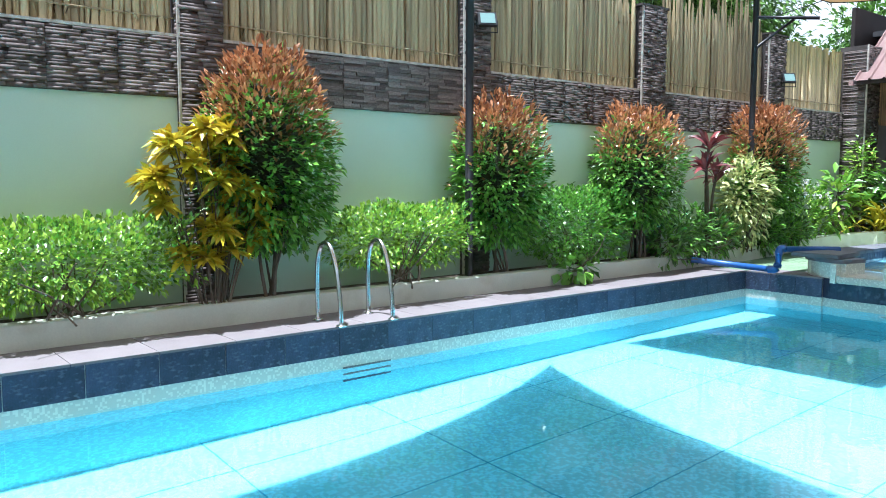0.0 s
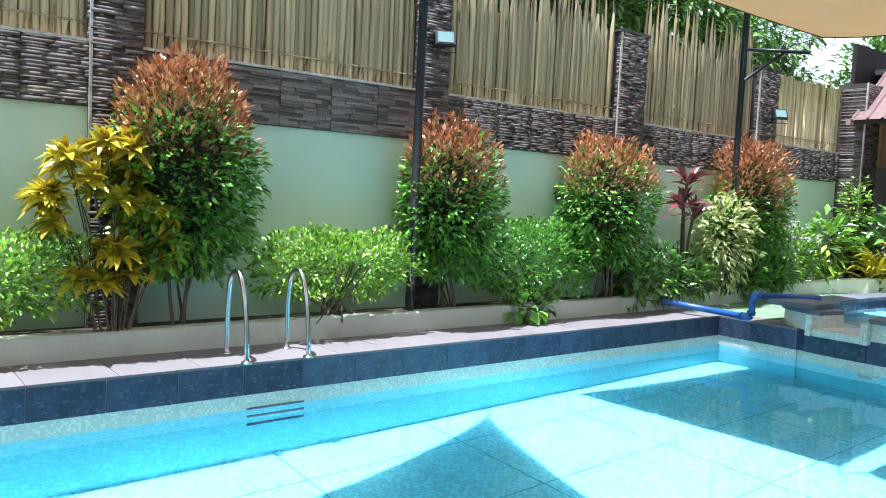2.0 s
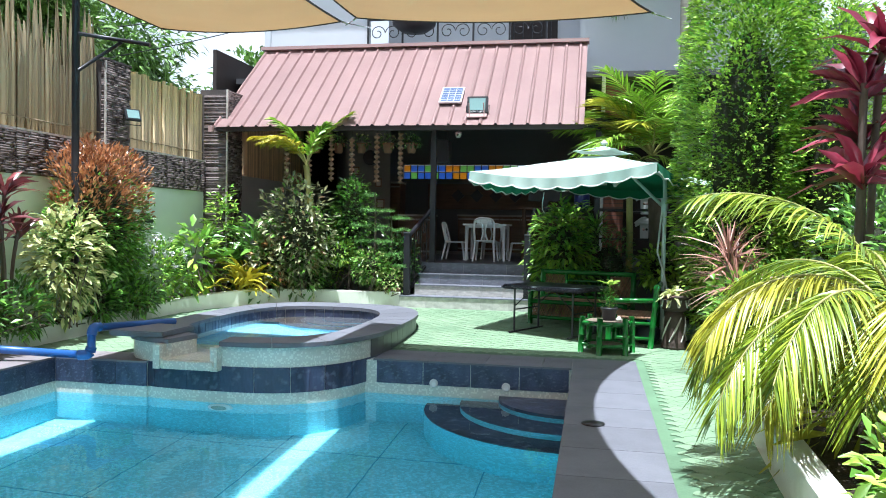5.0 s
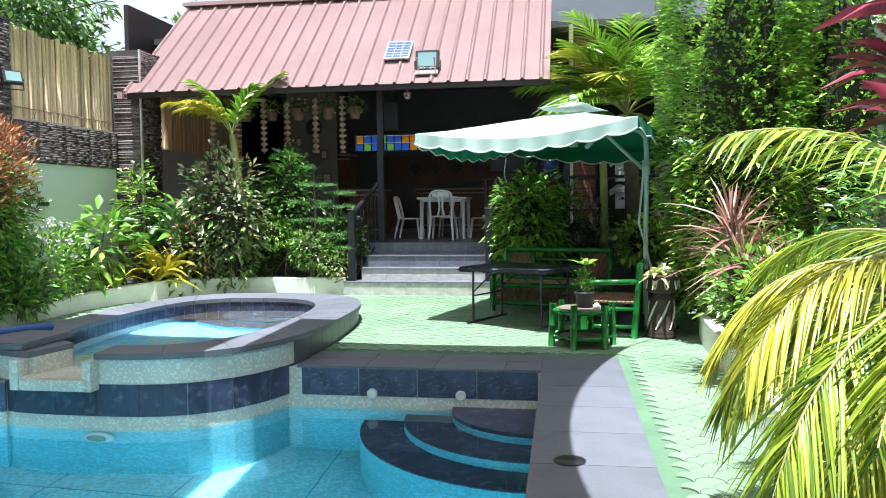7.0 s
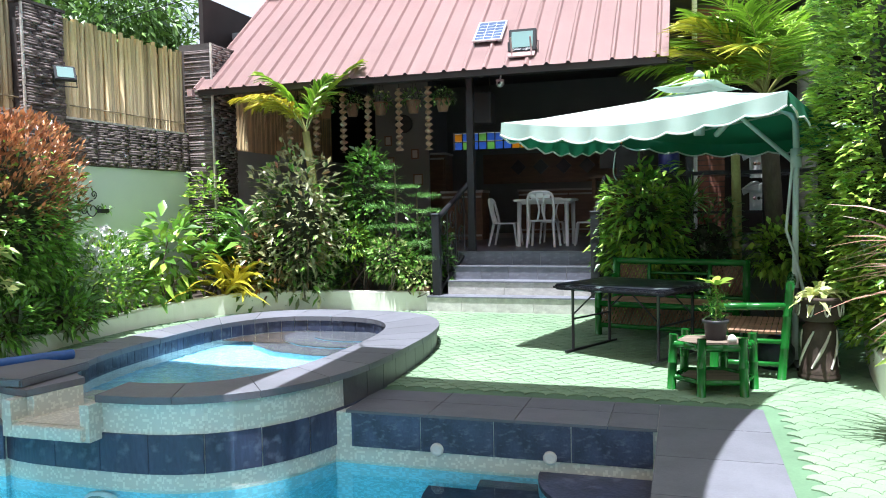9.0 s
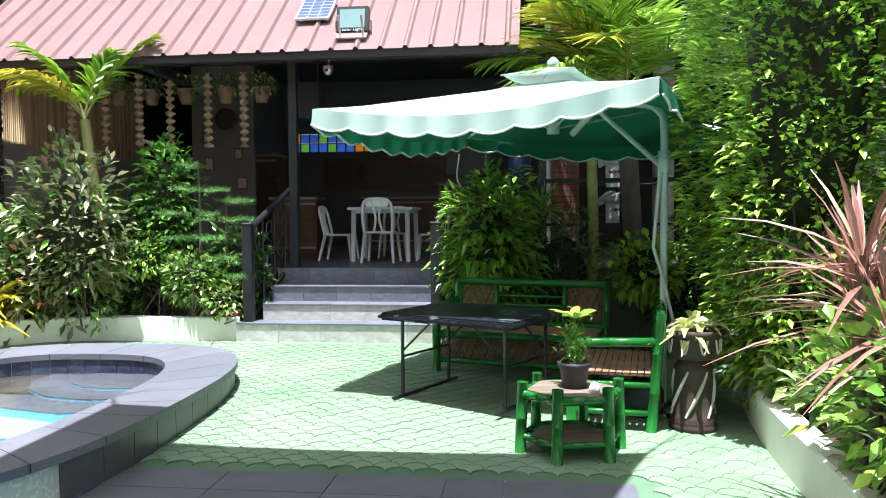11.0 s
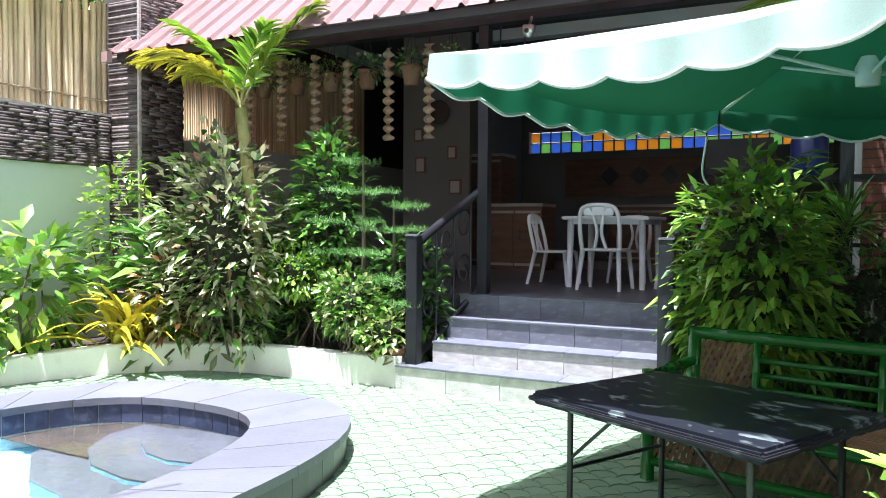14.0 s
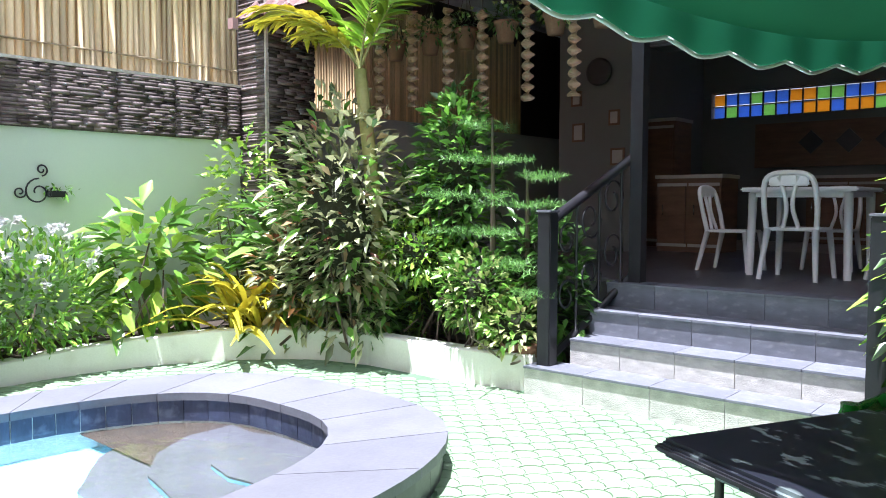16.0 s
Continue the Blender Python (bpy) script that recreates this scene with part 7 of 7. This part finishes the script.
while y < 20.5:
    r = rp.uniform(0.015, 0.024)
    add_tube(far_bm, [(-6.48, y, 2.33), (-6.48, y, 3.6 + rp.uniform(0, 0.1))], r, 6)
    y += 2 * r
tagged(part("bamboo_poles_further", far_bm, M["bamboo"], fence), kind="stuff")
part("tie_rail", tube([(WX - 0.02, -6, 2.65), (WX - 0.02, 15.6, 2.65)], 0.008, 5), M["bamboo"], fence)
# added dark sheet: blocks the sky over the wall, keeps the patio dark
part("dark_screen", box(-6.62, -6.55, 16.3, 23.2, 2.3, 4.6), M["brown_dark"], fence)

# ledge-stone strips
rows, near = [], 0


def strips(y0, y1, z0, z1, x, depth=0.03, as_parts=False):
    global near
    z = z0
    while z < z1 - 0.012:
        h = min(rp.choice((0.022, 0.03, 0.036)), z1 - z)
        y = y0
        while y < y1 - 0.01:
            ln = min(rp.uniform(0.10, 0.30), y1 - y)
            d = rp.uniform(0.006, depth)
            if as_parts and near < 300:
                piece("ledge_stone", M["stone"], wall, x, x + d, y + 0.001, y + ln - 0.001, z + 0.001, z + h - 0.001)
                near += 1
            else:
                rows.append((x, x + d, y + 0.001, y + ln - 0.001, z + 0.001, z + h - 0.001))
            y += ln
        z += h


edges = [-6.0 + 0.55 * k for k in range(40)]
for a in edges:
    if a < 15.6:
        strips(a, min(a + 0.548, 15.6), 1.97, 2.483, WX + 0.015, 0.028, 3.2 < a < 6.0)
for a, b in PILASTERS:
    strips(a, b, 0.14, 3.65, WX + 0.045, 0.028)
strips(15.62, 16.2, 0.2, 3.74, -6.0, 0.028)
boxes_object("ledge_stones_further", rows, M["stone"], wall)
# strips that face the walker on the pilasters' returns
rows = []
for a, b in PILASTERS + [(15.62, 16.2)]:
    x1 = WX + 0.045 if a < 15 else -6.0
    x0 = WX + 0.0 if a < 15 else -6.42
    z = 2.51 if a < 15 else 0.2
    while z < 3.63:
        h = rp.choice((0.022, 0.03, 0.036))
        rows.append((x0, x1 - 0.002, a - rp.uniform(0.004, 0.016), a - 0.001, z, z + h - 0.002))
        z += h
boxes_object("ledge_stones_side", rows, M["stone"], wall)

# navy facing tiles round the pool
y = PY0
while y < 10.1:
    piece("navy_tile", M["navy"], pool, PX0 - 0.003, PX0 + 0.010, y + 0.003, min(y + 0.507, 10.178), -0.255, -0.004)
    y += 0.51
x = -1.95
while x < PX1 - 0.05:
    piece("navy_tile", M["navy"], pool, x + 0.003, min(x + 0.507, PX1 - 0.004), PY1 - 0.010, PY1 + 0.003, -0.255, -0.004)
    x += 0.51
for k in range(3):
    piece("navy_tile", M["navy"], pool, PX0 + 0.012 + 0.35 * k, PX0 + 0.355 + 0.35 * k, 10.181, 10.197, -0.255, -0.004)
y = PY0
while y < PY1 - 0.02:
    piece("navy_tile", M["navy"], pool, PX1 - 0.010, PX1 + 0.003, y + 0.003, min(y + 0.507, PY1 - 0.012), -0.255, -0.004)
    y += 0.51
# coping and walkway tiles
y = PY0 - 0.9
while y < CY - 0.02:
    y2 = min(y + 0.597, CY)
    piece("coping_tile", M["cop_tile"], coping, PX1 - 0.012, CX, y + 0.003, y2, -0.02, 0.0)
    y += 0.6
x = -1.99
while x < PX1 - 0.03:
    for y0, y1 in ((PY1 - 0.012, 11.36), (11.366, CY)):
        piece("coping_tile", M["cop_tile"], coping, x + 0.003, min(x + 0.597, PX1 - 0.018), y0, y1, -0.02, 0.0)
    x += 0.6
y = PY0 - 0.9
while y < 10.15:
    piece("walkway_tile", M["walk_tile"], bed, -5.86, PX0 + 0.012, y + 0.003, min(y + 0.597, 10.2), -0.02, 0.0)
    y += 0.6
for k in range(3):
    piece("walkway_tile", M["walk_tile"], bed, PX0 + 0.016 + 0.35 * k, PX0 + 0.36 + 0.35 * k, 10.18, 10.62, -0.02, 0.0)

# step and patio tiles
for i in range(4):
    xa, xb = (-2.78, -0.55) if i == 0 else (-2.58, -0.75)
    zlo = 0.0 if i == 0 else SZ[i - 1]
    n = 5
    for k in range(n):
        x0, x1 = xa + (xb - xa) * k / n, xa + (xb - xa) * (k + 1) / n
        # lower two risers get the sunlit tone, upper two the dark tile
        piece("riser_tile", M["step_tile"] if i > 1 else M["riser_pale"], steps, x0 + 0.002, x1 - 0.002, SY[i], SY[i] + 0.014, zlo, SZ[i] - 0.016)
        piece("tread_tile", M["step_tile"], steps, x0 + 0.002, x1 - 0.002, SY[i] - 0.012, (SY[i + 1] if i < 3 else 16.2), SZ[i] - 0.015, SZ[i])
x = -6.4
while x < 4.1:
    y = 16.2
    while y < 20.4:
        piece("floor_tile", M["floor_tile"], house, x + 0.002, min(x + 0.598, 4.19), y + 0.002, y + 0.598, FZ - 0.013, FZ)
        y += 0.6
    x += 0.6

# spa tiles
def band(name, material, outer, inner, z0, z1, group, skip=lambda x, y: False, label=""):
    n = len(outer)
    for k in range(0, n, group):
        idx = [(k + i) % n for i in range(group + 1)]
        mx = sum(outer[i][0] for i in idx) / len(idx)
        my = sum(outer[i][1] for i in idx) / len(idx)
        if skip(mx, my):
            continue
        o = [outer[i] for i in idx]
        q = [inner[i] for i in idx]
        g = 0.006
        d = Vector((o[-1][0] - o[-2][0], o[-1][1] - o[-2][1])).normalized() * g
        o[-1] = (o[-1][0] - d.x, o[-1][1] - d.y)
        q[-1] = (q[-1][0] - d.x, q[-1][1] - d.y)
        bm = bmesh.new()
        lo = [bm.verts.new((x, y, z0)) for x, y in o + q[::-1]]
        hi = [bm.verts.new((x, y, z1)) for x, y in o + q[::-1]]
        m_ = len(lo)
        for i in range(m_):
            bm.faces.new((lo[i], lo[(i + 1) % m_], hi[(i + 1) % m_], hi[i]))
        h = group + 1
        for i in range(group):
            bm.faces.new((hi[i], hi[i + 1], hi[m_ - 2 - i], hi[m_ - 1 - i]))
            bm.faces.new((lo[m_ - 1 - i], lo[m_ - 2 - i], lo[i + 1], lo[i]))
        bmesh.ops.recalc_face_normals(bm, faces=bm.faces)
        part(name, bm, material, spa, label)


N2 = shrink(WALL, SC, -0.012)
band("navy_tile", M["navy"], N2, WALL, -0.255, -0.002, 2)
inner_c = INNER_C
band("navy_tile", M["navy"], INN, shrink(INN, inner_c, 0.010), 0.0, RIM - 0.046, 1, notch)
band("spa_coping_tile", M["cop_tile"], shrink(OUT, SC, -0.01), shrink(INN, inner_c, 0.02), RIM - 0.047, RIM, 3, notch)
band("wall_tile", M["floor_tile"], N2, WALL, 0.0, RIM - 0.048, 2, lambda x, y: y < 11.05 or (x < -4.2 and y < 11.3))

# fan-pattern pavers
R = 0.078
tile_o = []
for k in range(7):
    a = math.pi - math.pi * k / 6
    tile_o.append((R * math.cos(a), R * math.sin(a)))
for k in (1, 2, 3):
    a = math.pi / 2 + math.pi / 2 * k / 3
    tile_o.append((R + R * math.cos(a), -R + R * math.sin(a)))
for k in (1, 2):
    a = math.pi / 2 * k / 3
    tile_o.append((-R + R * math.cos(a), -R + R * math.sin(a)))
tile_o = [(x * 0.985, y * 0.985) for x, y in tile_o]
n_o = len(tile_o)
bm = bmesh.new()
lo = [bm.verts.new((x, y, -0.005)) for x, y in tile_o]
hi = [bm.verts.new((x * 0.97, y * 0.97, 0.0)) for x, y in tile_o]
top = bm.faces.new(hi[::-1])
for i in range(n_o):
    bm.faces.new((lo[(i + 1) % n_o], lo[i], hi[i], hi[(i + 1) % n_o]))
bmesh.ops.recalc_face_normals(bm, faces=bm.faces)
bmesh.ops.triangulate(bm, faces=[f for f in bm.faces if len(f.verts) > 4])
bm.verts.index_update()
pv = np.array([v.co[:] for v in bm.verts])
pf = [[v.index for v in f.verts] for f in bm.faces]
pf = np.array([f if len(f) == 4 else f + [f[2]] for f in pf])
paver = bpy.data.meshes.new("paver")
bm.to_mesh(paver)
bm.free()
paver.materials.append(M["green_deck"])


def on_deck(x, y):
    e = 1.42 if y < 9 else (1.6 if y < 12.5 else 2.1)
    if x > e + 0.3 or y > 15.3 or y < -1.0:
        return False
    if y < CY + R and x < CX + R and x > -2.0:
        return False
    if x < -5.85 or (x < -2.0 and y < 10.6) or (-4.72 < x < -1.9 and y < 11.35):
        return False
    if (abs((x - SC[0]) / 1.36) ** 2.8 + abs((y - SC[1]) / 2.04) ** 2.8) < 1:
        return False
    if x < -2.6 and y > 14.0 + (x + 5.85) * 0.5 and y > 13.4:
        return y < 15.1
    return True


tri_v, near = [], 0
j = 0
y = -1.0
while y < 15.3:
    x = -5.85 + (R if j % 2 else 0)
    while x < 2.4:
        if on_deck(x, y):
            z = rise(x, y) + rp.uniform(-0.0015, 0.0015)
            if -1.15 < x < 1.0 and CY < y < 13.05 and near < 300:
                ob = new("paver", paver)
                ob.parent = deck
                ob.location = (x, y, z)
                near += 1
            else:
                tri_v.append((x, y, z))
        x += 2 * R
    y += R
    j += 1
C = np.array(tri_v)
V = (pv[None] + C[:, None]).reshape(-1, 3)
k4 = pf[:, 3] != pf[:, 2]
quads = pf[k4]
tris = pf[~k4][:, :3]
base = np.arange(len(C))[:, None, None] * len(pv)
me = bpy.data.meshes.new("pavers_further")
faces = [tuple(f) for f in (base + quads[None]).reshape(-1, 4).tolist()] + [tuple(f) for f in (base + tris[None]).reshape(-1, 3).tolist()]
me.from_pydata(V.tolist(), [], faces)
me.materials.append(M["green_deck"])
po = new("pavers_further", me)
po.parent = deck
tagged(po, kind="stuff")
